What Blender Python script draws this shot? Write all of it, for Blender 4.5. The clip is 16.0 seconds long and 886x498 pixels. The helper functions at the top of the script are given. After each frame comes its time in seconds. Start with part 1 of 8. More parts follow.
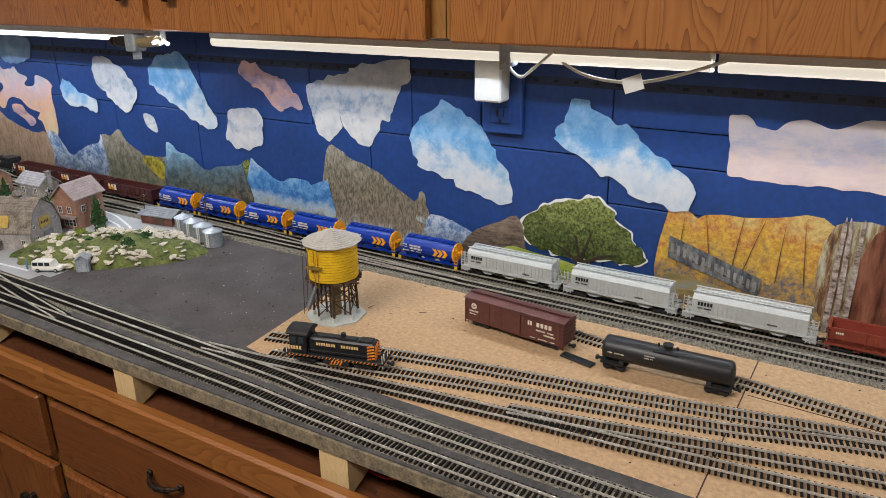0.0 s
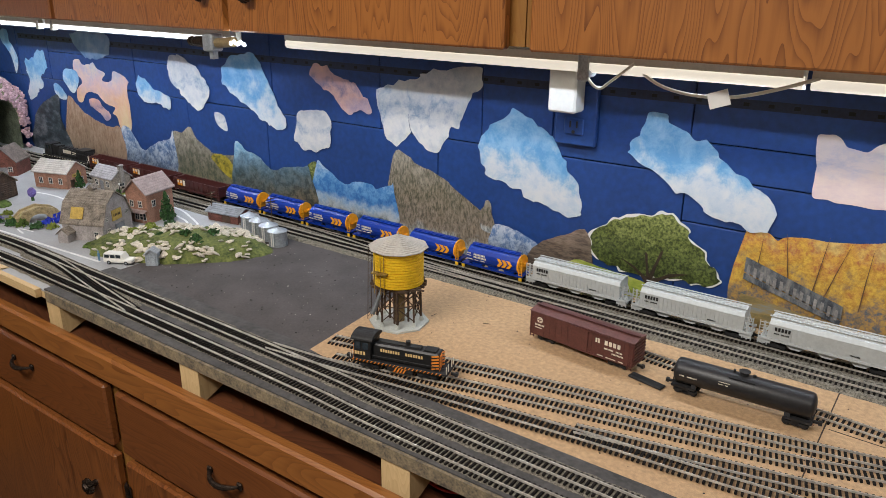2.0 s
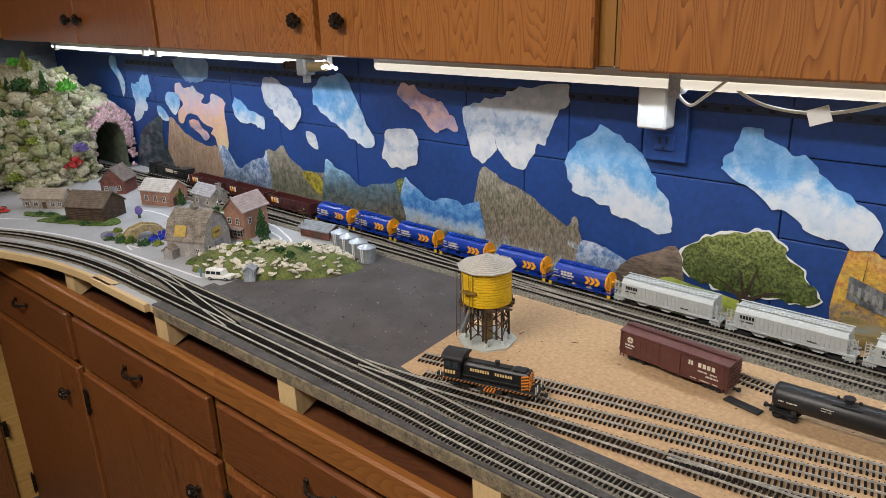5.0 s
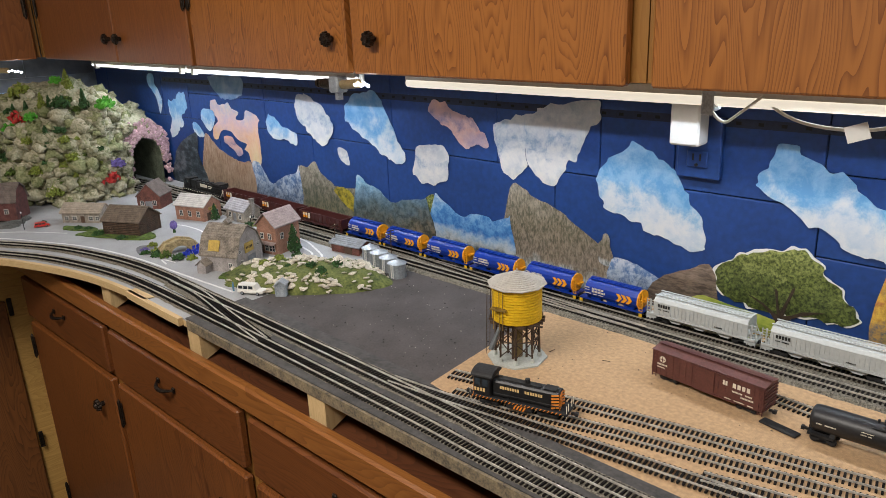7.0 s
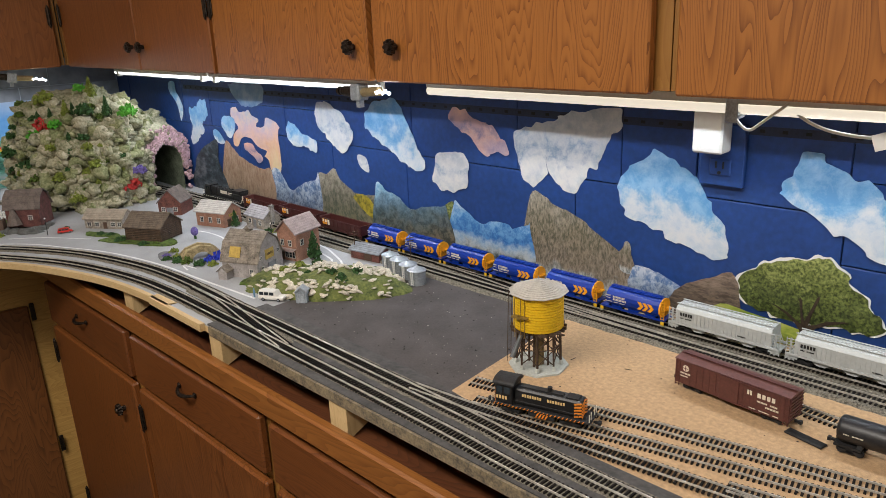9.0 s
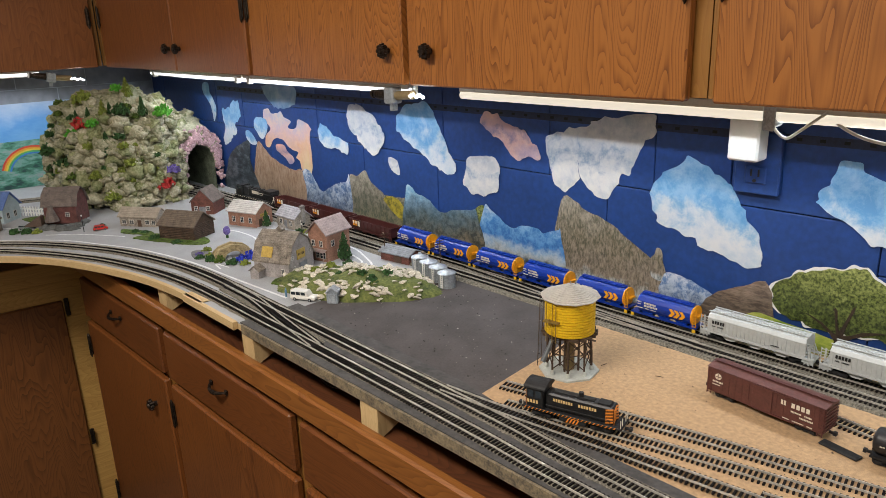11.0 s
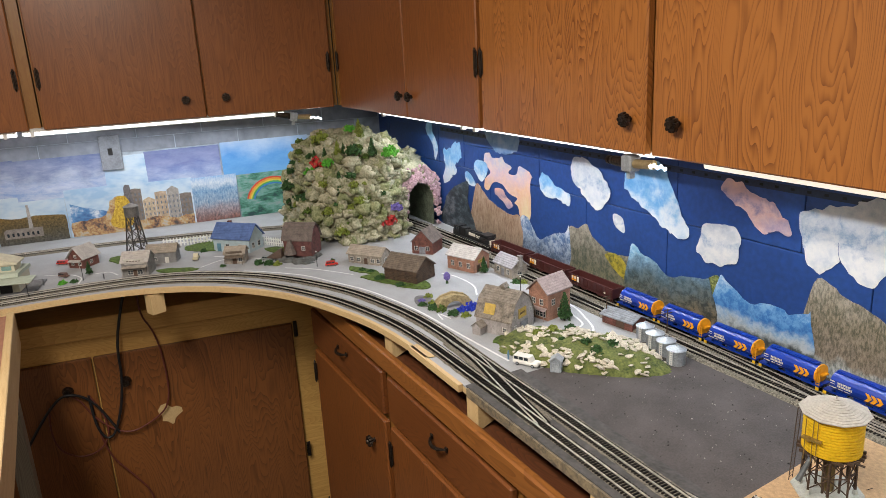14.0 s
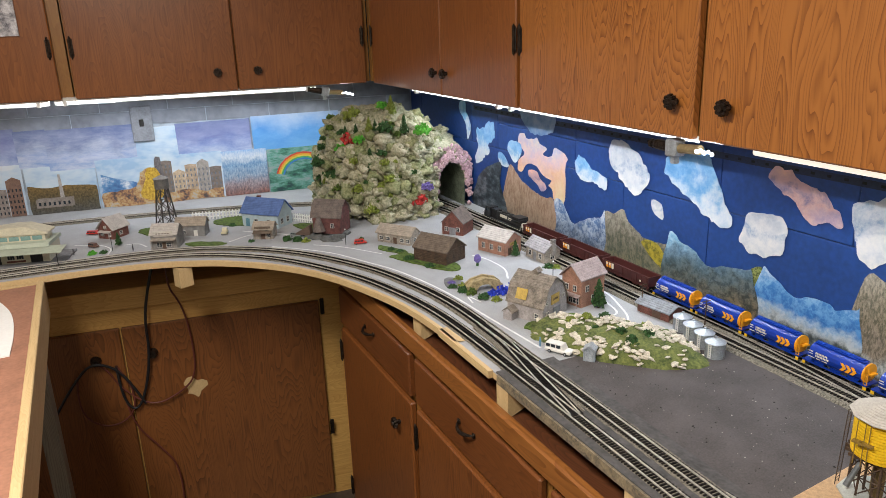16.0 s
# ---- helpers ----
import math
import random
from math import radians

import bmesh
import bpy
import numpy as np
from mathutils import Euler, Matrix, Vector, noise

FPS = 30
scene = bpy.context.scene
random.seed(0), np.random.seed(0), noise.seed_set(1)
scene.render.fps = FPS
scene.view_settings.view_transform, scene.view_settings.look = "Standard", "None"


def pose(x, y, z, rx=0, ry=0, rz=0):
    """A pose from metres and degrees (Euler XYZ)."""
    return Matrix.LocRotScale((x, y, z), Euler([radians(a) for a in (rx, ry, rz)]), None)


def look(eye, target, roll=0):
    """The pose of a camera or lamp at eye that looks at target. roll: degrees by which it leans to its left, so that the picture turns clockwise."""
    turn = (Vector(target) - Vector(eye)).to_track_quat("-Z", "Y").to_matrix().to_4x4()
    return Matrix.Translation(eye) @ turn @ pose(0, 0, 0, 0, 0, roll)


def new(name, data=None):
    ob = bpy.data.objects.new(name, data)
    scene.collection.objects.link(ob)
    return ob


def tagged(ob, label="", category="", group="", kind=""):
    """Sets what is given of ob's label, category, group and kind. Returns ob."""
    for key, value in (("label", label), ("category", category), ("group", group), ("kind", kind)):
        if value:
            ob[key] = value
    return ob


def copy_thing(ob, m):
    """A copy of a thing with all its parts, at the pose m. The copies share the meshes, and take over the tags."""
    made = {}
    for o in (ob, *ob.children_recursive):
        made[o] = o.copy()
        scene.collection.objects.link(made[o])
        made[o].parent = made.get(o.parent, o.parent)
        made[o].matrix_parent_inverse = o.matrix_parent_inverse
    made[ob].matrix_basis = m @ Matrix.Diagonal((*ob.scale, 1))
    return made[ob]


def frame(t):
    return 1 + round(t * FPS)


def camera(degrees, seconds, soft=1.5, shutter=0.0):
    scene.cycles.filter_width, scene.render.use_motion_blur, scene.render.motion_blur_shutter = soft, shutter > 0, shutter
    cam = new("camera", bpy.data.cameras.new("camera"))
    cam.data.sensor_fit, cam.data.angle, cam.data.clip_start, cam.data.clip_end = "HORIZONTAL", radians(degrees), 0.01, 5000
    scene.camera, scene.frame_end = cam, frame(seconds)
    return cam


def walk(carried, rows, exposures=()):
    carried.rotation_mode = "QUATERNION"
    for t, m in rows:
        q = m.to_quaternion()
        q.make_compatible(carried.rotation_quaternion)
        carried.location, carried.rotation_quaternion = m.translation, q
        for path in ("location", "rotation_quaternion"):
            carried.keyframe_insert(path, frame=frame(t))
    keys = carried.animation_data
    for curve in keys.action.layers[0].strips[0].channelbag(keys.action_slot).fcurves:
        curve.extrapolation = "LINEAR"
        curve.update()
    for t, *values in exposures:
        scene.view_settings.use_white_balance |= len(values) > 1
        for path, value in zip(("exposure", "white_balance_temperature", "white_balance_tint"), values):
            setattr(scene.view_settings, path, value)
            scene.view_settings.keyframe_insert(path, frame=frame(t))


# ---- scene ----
cam = camera(62.3, 16.0, soft=0.75)
PATH = [
    (0, (3.202, -1.129, 1.5), (2.233, 0.475, 0.802), -0.6),
    (0.5, (3.186, -1.126, 1.495), (2.19, 0.464, 0.802), -0.2),
    (1, (3.179, -1.129, 1.497), (2.141, 0.437, 0.811), 0.2),
    (1.5, (3.176, -1.128, 1.498), (2.111, 0.421, 0.814), 0.5),
    (2, (3.17, -1.131, 1.5), (2.086, 0.406, 0.817), 0.6),
    (2.5, (3.169, -1.131, 1.499), (2.074, 0.398, 0.82), 0.5),
    (3, (3.166, -1.132, 1.502), (2.058, 0.387, 0.822), 0.3),
    (3.5, (3.168, -1.131, 1.504), (2.042, 0.374, 0.822), 0.0),
    (4, (3.171, -1.134, 1.509), (2.027, 0.359, 0.828), -0.3),
    (4.5, (3.167, -1.136, 1.515), (1.981, 0.325, 0.838), -1.0),
    (5, (3.164, -1.142, 1.523), (1.905, 0.263, 0.858), -1.8),
    (7.5, (3.162, -1.142, 1.526), (1.828, 0.214, 0.907), -2.3),
    (8, (3.16, -1.144, 1.526), (1.814, 0.203, 0.914), -2.4),
    (8.5, (3.157, -1.146, 1.525), (1.805, 0.196, 0.917), -2.4),
    (9, (3.156, -1.15, 1.528), (1.798, 0.187, 0.922), -2.4),
    (11.5, (3.146, -1.167, 1.534), (1.733, 0.118, 0.94), -1.9),
    (12, (3.136, -1.172, 1.557), (1.694, 0.082, 0.969), -2.0),
    (12.5, (3.121, -1.193, 1.599), (1.575, -0.062, 1.023), -2.6),
    (13, (3.109, -1.206, 1.634), (1.487, -0.18, 1.069), -3.2),
    (13.5, (3.083, -1.21, 1.643), (1.402, -0.276, 1.092), -3.5),
    (14, (3.065, -1.198, 1.644), (1.361, -0.309, 1.088), -3.0),
    (14.5, (3.049, -1.191, 1.643), (1.338, -0.324, 1.076), -2.6),
    (15, (3.04, -1.187, 1.641), (1.325, -0.342, 1.055), -2.2),
    (15.5, (3.029, -1.19, 1.638), (1.31, -0.364, 1.037), -2.0),
    (16, (3.024, -1.195, 1.637), (1.303, -0.376, 1.032), -1.9),
]
walk(cam, [(t, look(eye, target, roll)) for t, eye, target, roll in PATH], [(0.0, -0.36, 6000, 10), (5.0, -0.34, 6050, 10), (9.0, -0.29, 6200, 10), (12.0, -0.20, 6250, 10), (13.5, 0.0, 6250, 10), (16.0, 0.02, 6150, 10)])

# ---- world and light ----
world = bpy.data.worlds.new("room_dark")
scene.world = world
world.use_nodes = True
world.node_tree.nodes["Background"].inputs[0].default_value = (0.9, 0.95, 1.0, 1)
world.node_tree.nodes["Background"].inputs[1].default_value = 0.008


def area(name, m, sx, sy, watts, colour):
    d = bpy.data.lights.new(name, "AREA")
    d.shape, d.size, d.size_y, d.energy, d.color = "RECTANGLE", sx, sy, watts, colour
    ob = new(name, d)
    ob.matrix_world = m
    return ob


# the left wall leaves the square by a few degrees: its own frame, u along it, v out of it
SKEW = radians(-8.2)
A_ORIGIN = Vector((0.226, 0, 0))
A_U = Vector((-0.1428, -0.9898, 0))
A_V = Vector((0.9898, -0.1428, 0))
MA = Matrix(((A_V.x, -A_U.x, 0, A_ORIGIN.x), (A_V.y, -A_U.y, 0, 0), (0, 0, 1, 0), (0, 0, 0, 1)))  # local x = v, local y = -u

STRIP = 2.75
area("strip_light_lamp", pose(1.345, -0.108, 1.3850, -14, 0, 0), 1.26, 0.002, STRIP * 1.30, (0.93, 0.97, 1.0))
area("tube_light_lamp", pose(2.95, -0.108, 1.3845, -14, 0, 0), 1.75, 0.002, STRIP * 1.12, (0.93, 0.97, 1.0))
area("strip_light_lamp", MA @ pose(0.195, -1.05, 1.393, 0, 4, 90), 1.5, 0.03, STRIP * 1.15, (0.95, 0.98, 1.0))
area("ceiling_lamp_light", pose(2.35, -1.62, 2.39, 0, 0, 0), 1.2, 0.3, 57, (1.0, 0.90, 0.78))
area("ceiling_lamp_light", pose(4.2, -1.62, 2.39, 0, 0, 0), 1.2, 0.3, 18, (1.0, 0.90, 0.78))

# ---- materials ----
MATS = {}


def mat(name, colour, rough=0.6, metal=0.0, var=0.15, scale=40.0, bump=0.1, dark=None, fine=6.0, emit=0.0, spec=0.5, per_object=0.0):
    """A surface with stains at one scale and grain at a finer one."""
    if name in MATS:
        return MATS[name]
    m = bpy.data.materials.new(name)
    m.use_nodes = True
    nt = m.node_tree
    b = nt.nodes["Principled BSDF"]
    b.inputs["Roughness"].default_value, b.inputs["Metallic"].default_value = rough, metal
    b.inputs["Specular IOR Level"].default_value = spec
    co = nt.nodes.new("ShaderNodeTexCoord")
    n1 = nt.nodes.new("ShaderNodeTexNoise")
    n1.inputs["Scale"].default_value, n1.inputs["Detail"].default_value = scale, 5
    n2 = nt.nodes.new("ShaderNodeTexNoise")
    n2.inputs["Scale"].default_value, n2.inputs["Detail"].default_value = scale * fine, 3
    for n in (n1, n2):
        nt.links.new(co.outputs["Object"], n.inputs["Vector"])
    add = nt.nodes.new("ShaderNodeMath")
    add.operation = "ADD"
    nt.links.new(n1.outputs["Fac"], add.inputs[0])
    nt.links.new(n2.outputs["Fac"], add.inputs[1])
    ramp = nt.nodes.new("ShaderNodeValToRGB")
    d = dark or [c * (1 - 2 * var) for c in colour]
    l = [min(1, c * (1 + var)) for c in colour]
    ramp.color_ramp.elements[0].position, ramp.color_ramp.elements[1].position = 0.35, 0.65
    ramp.color_ramp.elements[0].color, ramp.color_ramp.elements[1].color = (*d, 1), (*l, 1)
    half = nt.nodes.new("ShaderNodeMath")
    half.operation, half.inputs[1].default_value = "MULTIPLY", 0.5
    nt.links.new(add.outputs[0], half.inputs[0])
    nt.links.new(half.outputs[0], ramp.inputs[0])
    last = ramp.outputs[0]
    if per_object:
        oi = nt.nodes.new("ShaderNodeObjectInfo")
        mr = nt.nodes.new("ShaderNodeMapRange")
        mr.inputs[3].default_value, mr.inputs[4].default_value = 1 - per_object, 1 + per_object
        nt.links.new(oi.outputs["Random"], mr.inputs[0])
        hs = nt.nodes.new("ShaderNodeHueSaturation")
        nt.links.new(mr.outputs[0], hs.inputs["Value"])
        nt.links.new(last, hs.inputs["Color"])
        last = hs.outputs[0]
    nt.links.new(last, b.inputs["Base Color"])
    if bump:
        bp = nt.nodes.new("ShaderNodeBump")
        bp.inputs["Strength"].default_value, bp.inputs["Distance"].default_value = bump, 0.002
        nt.links.new(half.outputs[0], bp.inputs["Height"])
        nt.links.new(bp.outputs[0], b.inputs["Normal"])
    if emit:
        b.inputs["Emission Color"].default_value, b.inputs["Emission Strength"].default_value = (*colour, 1), emit
    MATS[name] = m
    return m


def wood(name, light, dark, rough=0.4, axis="Z", scale=1.0, coat=0.0, contrast=1.0, rings=62.0):
    """Plain-sawn wood: cathedral figure along one axis, with fine pores."""
    if name in MATS:
        return MATS[name]
    m = bpy.data.materials.new(name)
    m.use_nodes = True
    nt = m.node_tree
    b = nt.nodes["Principled BSDF"]
    b.inputs["Roughness"].default_value, b.inputs["Coat Weight"].default_value = rough, coat
    b.inputs["Coat Roughness"].default_value = 0.25
    co = nt.nodes.new("ShaderNodeTexCoord")
    oi = nt.nodes.new("ShaderNodeObjectInfo")
    off = nt.nodes.new("ShaderNodeVectorMath")
    off.operation = "MULTIPLY_ADD"
    off.inputs[1].default_value = (3.0, 3.0, 3.0)
    comb = nt.nodes.new("ShaderNodeCombineXYZ")
    for i in range(3):
        nt.links.new(oi.outputs["Random"], comb.inputs[i])
    nt.links.new(comb.outputs[0], off.inputs[0])
    nt.links.new(co.outputs["Object"], off.inputs[2])
    mp = nt.nodes.new("ShaderNodeMapping")
    s = [5.5 * scale] * 3
    s["XYZ".index(axis)] = 0.9 * scale
    mp.inputs["Scale"].default_value = s
    nt.links.new(off.outputs[0], mp.inputs["Vector"])
    nz = nt.nodes.new("ShaderNodeTexNoise")
    nz.inputs["Scale"].default_value, nz.inputs["Detail"].default_value, nz.inputs["Roughness"].default_value = 1.25, 3.0, 0.42
    nt.links.new(mp.outputs[0], nz.inputs["Vector"])
    mul = nt.nodes.new("ShaderNodeMath")
    mul.operation, mul.inputs[1].default_value = "MULTIPLY", rings
    nt.links.new(nz.outputs["Fac"], mul.inputs[0])
    saw = nt.nodes.new("ShaderNodeMath")
    saw.operation = "FRACT"
    nt.links.new(mul.outputs[0], saw.inputs[0])
    fr = nt.nodes.new("ShaderNodeMath")
    fr.operation, fr.inputs[1].default_value = "POWER", 0.5
    nt.links.new(saw.outputs[0], fr.inputs[0])
    fine = nt.nodes.new("ShaderNodeTexNoise")
    fine.inputs["Scale"].default_value, fine.inputs["Detail"].default_value = 55.0, 6
    mp2 = nt.nodes.new("ShaderNodeMapping")
    s2 = [3.0] * 3
    s2["XYZ".index(axis)] = 0.15
    mp2.inputs["Scale"].default_value = s2
    nt.links.new(off.outputs[0], mp2.inputs["Vector"])
    nt.links.new(mp2.outputs[0], fine.inputs["Vector"])
    blot = nt.nodes.new("ShaderNodeTexNoise")
    blot.inputs["Scale"].default_value = 3.0
    nt.links.new(off.outputs[0], blot.inputs["Vector"])
    mix = nt.nodes.new("ShaderNodeMath")
    mix.operation = "MULTIPLY_ADD"
    mix.inputs[1].default_value = 0.46 * contrast
    nt.links.new(fr.outputs[0], mix.inputs[0])
    f2 = nt.nodes.new("ShaderNodeMath")
    f2.operation, f2.inputs[1].default_value = "MULTIPLY", 0.62
    nt.links.new(fine.outputs["Fac"], f2.inputs[0])
    f3 = nt.nodes.new("ShaderNodeMath")
    f3.operation, f3.inputs[1].default_value = "MULTIPLY_ADD", 0.4
    nt.links.new(blot.outputs["Fac"], f3.inputs[0])
    nt.links.new(f2.outputs[0], f3.inputs[2])
    nt.links.new(f3.outputs[0], mix.inputs[2])
    ramp = nt.nodes.new("ShaderNodeValToRGB")
    ramp.color_ramp.elements[0].position, ramp.color_ramp.elements[1].position = 0.42, 0.95
    ramp.color_ramp.elements[0].color, ramp.color_ramp.elements[1].color = (*dark, 1), (*light, 1)
    nt.links.new(mix.outputs[0], ramp.inputs[0])
    nt.links.new(ramp.outputs[0], b.inputs["Base Color"])
    bp = nt.nodes.new("ShaderNodeBump")
    bp.inputs["Strength"].default_value, bp.inputs["Distance"].default_value = 0.12, 0.001
    nt.links.new(fine.outputs["Fac"], bp.inputs["Height"])
    nt.links.new(bp.outputs[0], b.inputs["Normal"])
    MATS[name] = m
    return m


def poster(name, stops, scale=14.0, stretch=(1, 1, 1), detail=8.0, rough=0.35, distort=0.12, tilt=None, low=0.36, high=0.64, broad=0.0):
    """A printed picture: blotches of several colours; tilt adds a slow change with height (z0, z1)."""
    if name in MATS:
        return MATS[name]
    m = bpy.data.materials.new(name)
    m.use_nodes = True
    nt = m.node_tree
    b = nt.nodes["Principled BSDF"]
    b.inputs["Roughness"].default_value = rough
    co = nt.nodes.new("ShaderNodeTexCoord")
    mp = nt.nodes.new("ShaderNodeMapping")
    mp.inputs["Scale"].default_value = stretch
    nt.links.new(co.outputs["Object"], mp.inputs["Vector"])
    n = nt.nodes.new("ShaderNodeTexNoise")
    n.inputs["Scale"].default_value, n.inputs["Detail"].default_value, n.inputs["Distortion"].default_value = scale, detail, distort
    n.inputs["Roughness"].default_value = 0.7
    nt.links.new(mp.outputs[0], n.inputs["Vector"])
    fac = n.outputs["Fac"]
    if broad:
        w = nt.nodes.new("ShaderNodeTexNoise")
        w.inputs["Scale"].default_value, w.inputs["Detail"].default_value = broad, 2.0
        nt.links.new(mp.outputs[0], w.inputs["Vector"])
        mx = nt.nodes.new("ShaderNodeMix")
        mx.inputs[0].default_value = 0.5
        nt.links.new(fac, mx.inputs[2])
        nt.links.new(w.outputs["Fac"], mx.inputs[3])
        fac = mx.outputs[0]
    if tilt:
        sep = nt.nodes.new("ShaderNodeSeparateXYZ")
        nt.links.new(co.outputs["Object"], sep.inputs[0])
        mr = nt.nodes.new("ShaderNodeMapRange")
        mr.inputs[1].default_value, mr.inputs[2].default_value = tilt[0], tilt[1]
        mr.inputs[3].default_value, mr.inputs[4].default_value = -tilt[2], tilt[2]
        nt.links.new(sep.outputs["Z"], mr.inputs[0])
        ad = nt.nodes.new("ShaderNodeMath")
        ad.operation = "ADD"
        nt.links.new(fac, ad.inputs[0])
        nt.links.new(mr.outputs[0], ad.inputs[1])
        fac = ad.outputs[0]
    r = nt.nodes.new("ShaderNodeValToRGB")
    els = r.color_ramp.elements
    while len(els) < len(stops):
        els.new(0.5)
    for i, c in enumerate(stops):
        els[i].position = low + (high - low) * i / (len(stops) - 1)
        els[i].color = (*c, 1)
    nt.links.new(fac, r.inputs[0])
    nt.links.new(r.outputs[0], b.inputs["Base Color"])
    MATS[name] = m
    return m


def scenic(name, bands, amp=0.2, broad=16.0, fine=60.0, stretch=(1, 1, 1), lean=0.0, rough=0.35, crisp=0.12):
    """A printed view: bands of colour from the foot of the sheet to its head, with ragged borders; each band has two tones of fine texture."""
    if name in MATS:
        return MATS[name]
    m = bpy.data.materials.new(name)
    m.use_nodes = True
    nt = m.node_tree
    b = nt.nodes["Principled BSDF"]
    b.inputs["Roughness"].default_value = rough
    co = nt.nodes.new("ShaderNodeTexCoord")
    sep = nt.nodes.new("ShaderNodeSeparateXYZ")
    nt.links.new(co.outputs["Generated"], sep.inputs[0])
    mp = nt.nodes.new("ShaderNodeMapping")
    mp.inputs["Scale"].default_value = stretch
    nt.links.new(co.outputs["Object"], mp.inputs["Vector"])

    def cloudy(scale, detail, src, dist=0.0, grit=0.62):
        n = nt.nodes.new("ShaderNodeTexNoise")
        n.inputs["Scale"].default_value, n.inputs["Detail"].default_value = scale, detail
        n.inputs["Roughness"].default_value, n.inputs["Distortion"].default_value = grit, dist
        nt.links.new(src, n.inputs["Vector"])
        return n.outputs["Fac"]

    def maths(op, a, k, c=None):
        n = nt.nodes.new("ShaderNodeMath")
        n.operation = op
        nt.links.new(a, n.inputs[0])
        n.inputs[1].default_value = k
        if c is not None:
            if isinstance(c, float):
                n.inputs[2].default_value = c
            else:
                nt.links.new(c, n.inputs[2])
        return n.outputs[0]

    wave = maths("MULTIPLY_ADD", cloudy(broad, 8.0, co.outputs["Object"], 0.3), 4.0 * amp, -2.0 * amp)
    side = maths("MULTIPLY_ADD", sep.outputs["X"], lean, wave)
    height = nt.nodes.new("ShaderNodeMath")
    height.operation = "ADD"
    nt.links.new(sep.outputs["Z"], height.inputs[0])
    nt.links.new(side, height.inputs[1])
    tones = []
    for k in (1, 2):
        r = nt.nodes.new("ShaderNodeValToRGB")
        els = r.color_ramp.elements
        while len(els) < len(bands):
            els.new(0.5)
        for i, q in enumerate(bands):
            els[i].position = q[0]
            els[i].color = (*q[k], 1)
        nt.links.new(height.outputs[0], r.inputs[0])
        tones.append(r.outputs[0])
    mr = nt.nodes.new("ShaderNodeMapRange")
    mr.inputs[1].default_value, mr.inputs[2].default_value = 0.5 - crisp, 0.5 + crisp
    nt.links.new(cloudy(fine, 12.0, mp.outputs[0], 0.25, 0.72), mr.inputs[0])
    mx = nt.nodes.new("ShaderNodeMix")
    mx.data_type = "RGBA"
    nt.links.new(mr.outputs[0], mx.inputs[0])
    nt.links.new(tones[0], mx.inputs[6])
    nt.links.new(tones[1], mx.inputs[7])
    nt.links.new(mx.outputs[2], b.inputs["Base Color"])
    MATS[name] = m
    return m


CAB = wood("stained_plywood", (0.37, 0.140, 0.031), (0.125, 0.036, 0.008), 0.33, "Z", coat=0.3, contrast=1.15, rings=80.0)
CABPLAIN = wood("plain_stained_door", (0.30, 0.105, 0.025), (0.16, 0.05, 0.011), 0.33, "Z", coat=0.3, contrast=0.6)
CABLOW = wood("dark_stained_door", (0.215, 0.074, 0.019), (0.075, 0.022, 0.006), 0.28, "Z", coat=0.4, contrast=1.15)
BAYDOOR = wood("bay_plywood_door", (0.200, 0.074, 0.019), (0.075, 0.025, 0.007), 0.4, "Z", coat=0.2, contrast=1.1)
BEAM = wood("pine_beam", (0.68, 0.42, 0.13), (0.46, 0.25, 0.065), 0.45, "Y", contrast=0.6)
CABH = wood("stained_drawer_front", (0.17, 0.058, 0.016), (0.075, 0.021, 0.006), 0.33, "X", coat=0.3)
RAIL = wood("orange_face_frame", (0.27, 0.105, 0.025), (0.15, 0.05, 0.012), 0.35, "X", coat=0.3)
STILE = wood("yellow_stile", (0.34, 0.17, 0.04), (0.24, 0.10, 0.022), 0.35, "Z", coat=0.3, contrast=0.5)
PINE = wood("raw_pine", (0.62, 0.46, 0.24), (0.46, 0.31, 0.14), 0.6, "X", 2.0, contrast=0.6)
PINEZ = wood("raw_pine_upright", (0.62, 0.46, 0.24), (0.46, 0.31, 0.14), 0.6, "Z", 2.0, contrast=0.6)
DARKWOOD = wood("dark_counter", (0.10, 0.035, 0.014), (0.035, 0.012, 0.006), 0.4, "X")
BLUE = mat("royal_blue_wall", (0.011, 0.048, 0.205), 0.5, var=0.14, scale=5, bump=0.15, fine=20)
SEAM = mat("seam_shadow", (0.006, 0.012, 0.04), 0.8, var=0.2)
PALE = mat("pale_painted_panel", (0.42, 0.50, 0.60), 0.5, var=0.18, scale=5, bump=0.1)
PAINT = mat("cream_room_paint", (0.62, 0.58, 0.5), 0.7, var=0.05, scale=8)
FLOOR = mat("dark_vinyl_floor", (0.07, 0.055, 0.045), 0.5, var=0.2, scale=9)
BLACKBOARD = mat("charcoal_board", (0.092, 0.083, 0.082), 0.85, var=0.16, scale=14, bump=0.35, fine=30, spec=0.25)
TAN = mat("tan_fibreboard", (0.53, 0.35, 0.19), 0.85, var=0.17, scale=160, bump=0.5, fine=9)
ROAD = mat("grey_road", (0.37, 0.38, 0.395), 0.8, var=0.09, scale=16, bump=0.2, fine=20)
ROADLINE = mat("white_road_line", (0.72, 0.73, 0.73), 0.7, var=0.1, scale=60)
CORK = mat("grey_cork", (0.13, 0.115, 0.10), 0.95, var=0.3, scale=160, bump=0.9)
BALLAST = mat("grey_ballast", (0.225, 0.205, 0.165), 0.95, var=0.45, scale=300, bump=1.0, fine=3, spec=0.2)
EDGEGREY = mat("grey_painted_edge", (0.07, 0.066, 0.064), 0.75, var=0.25, scale=30, bump=0.4)
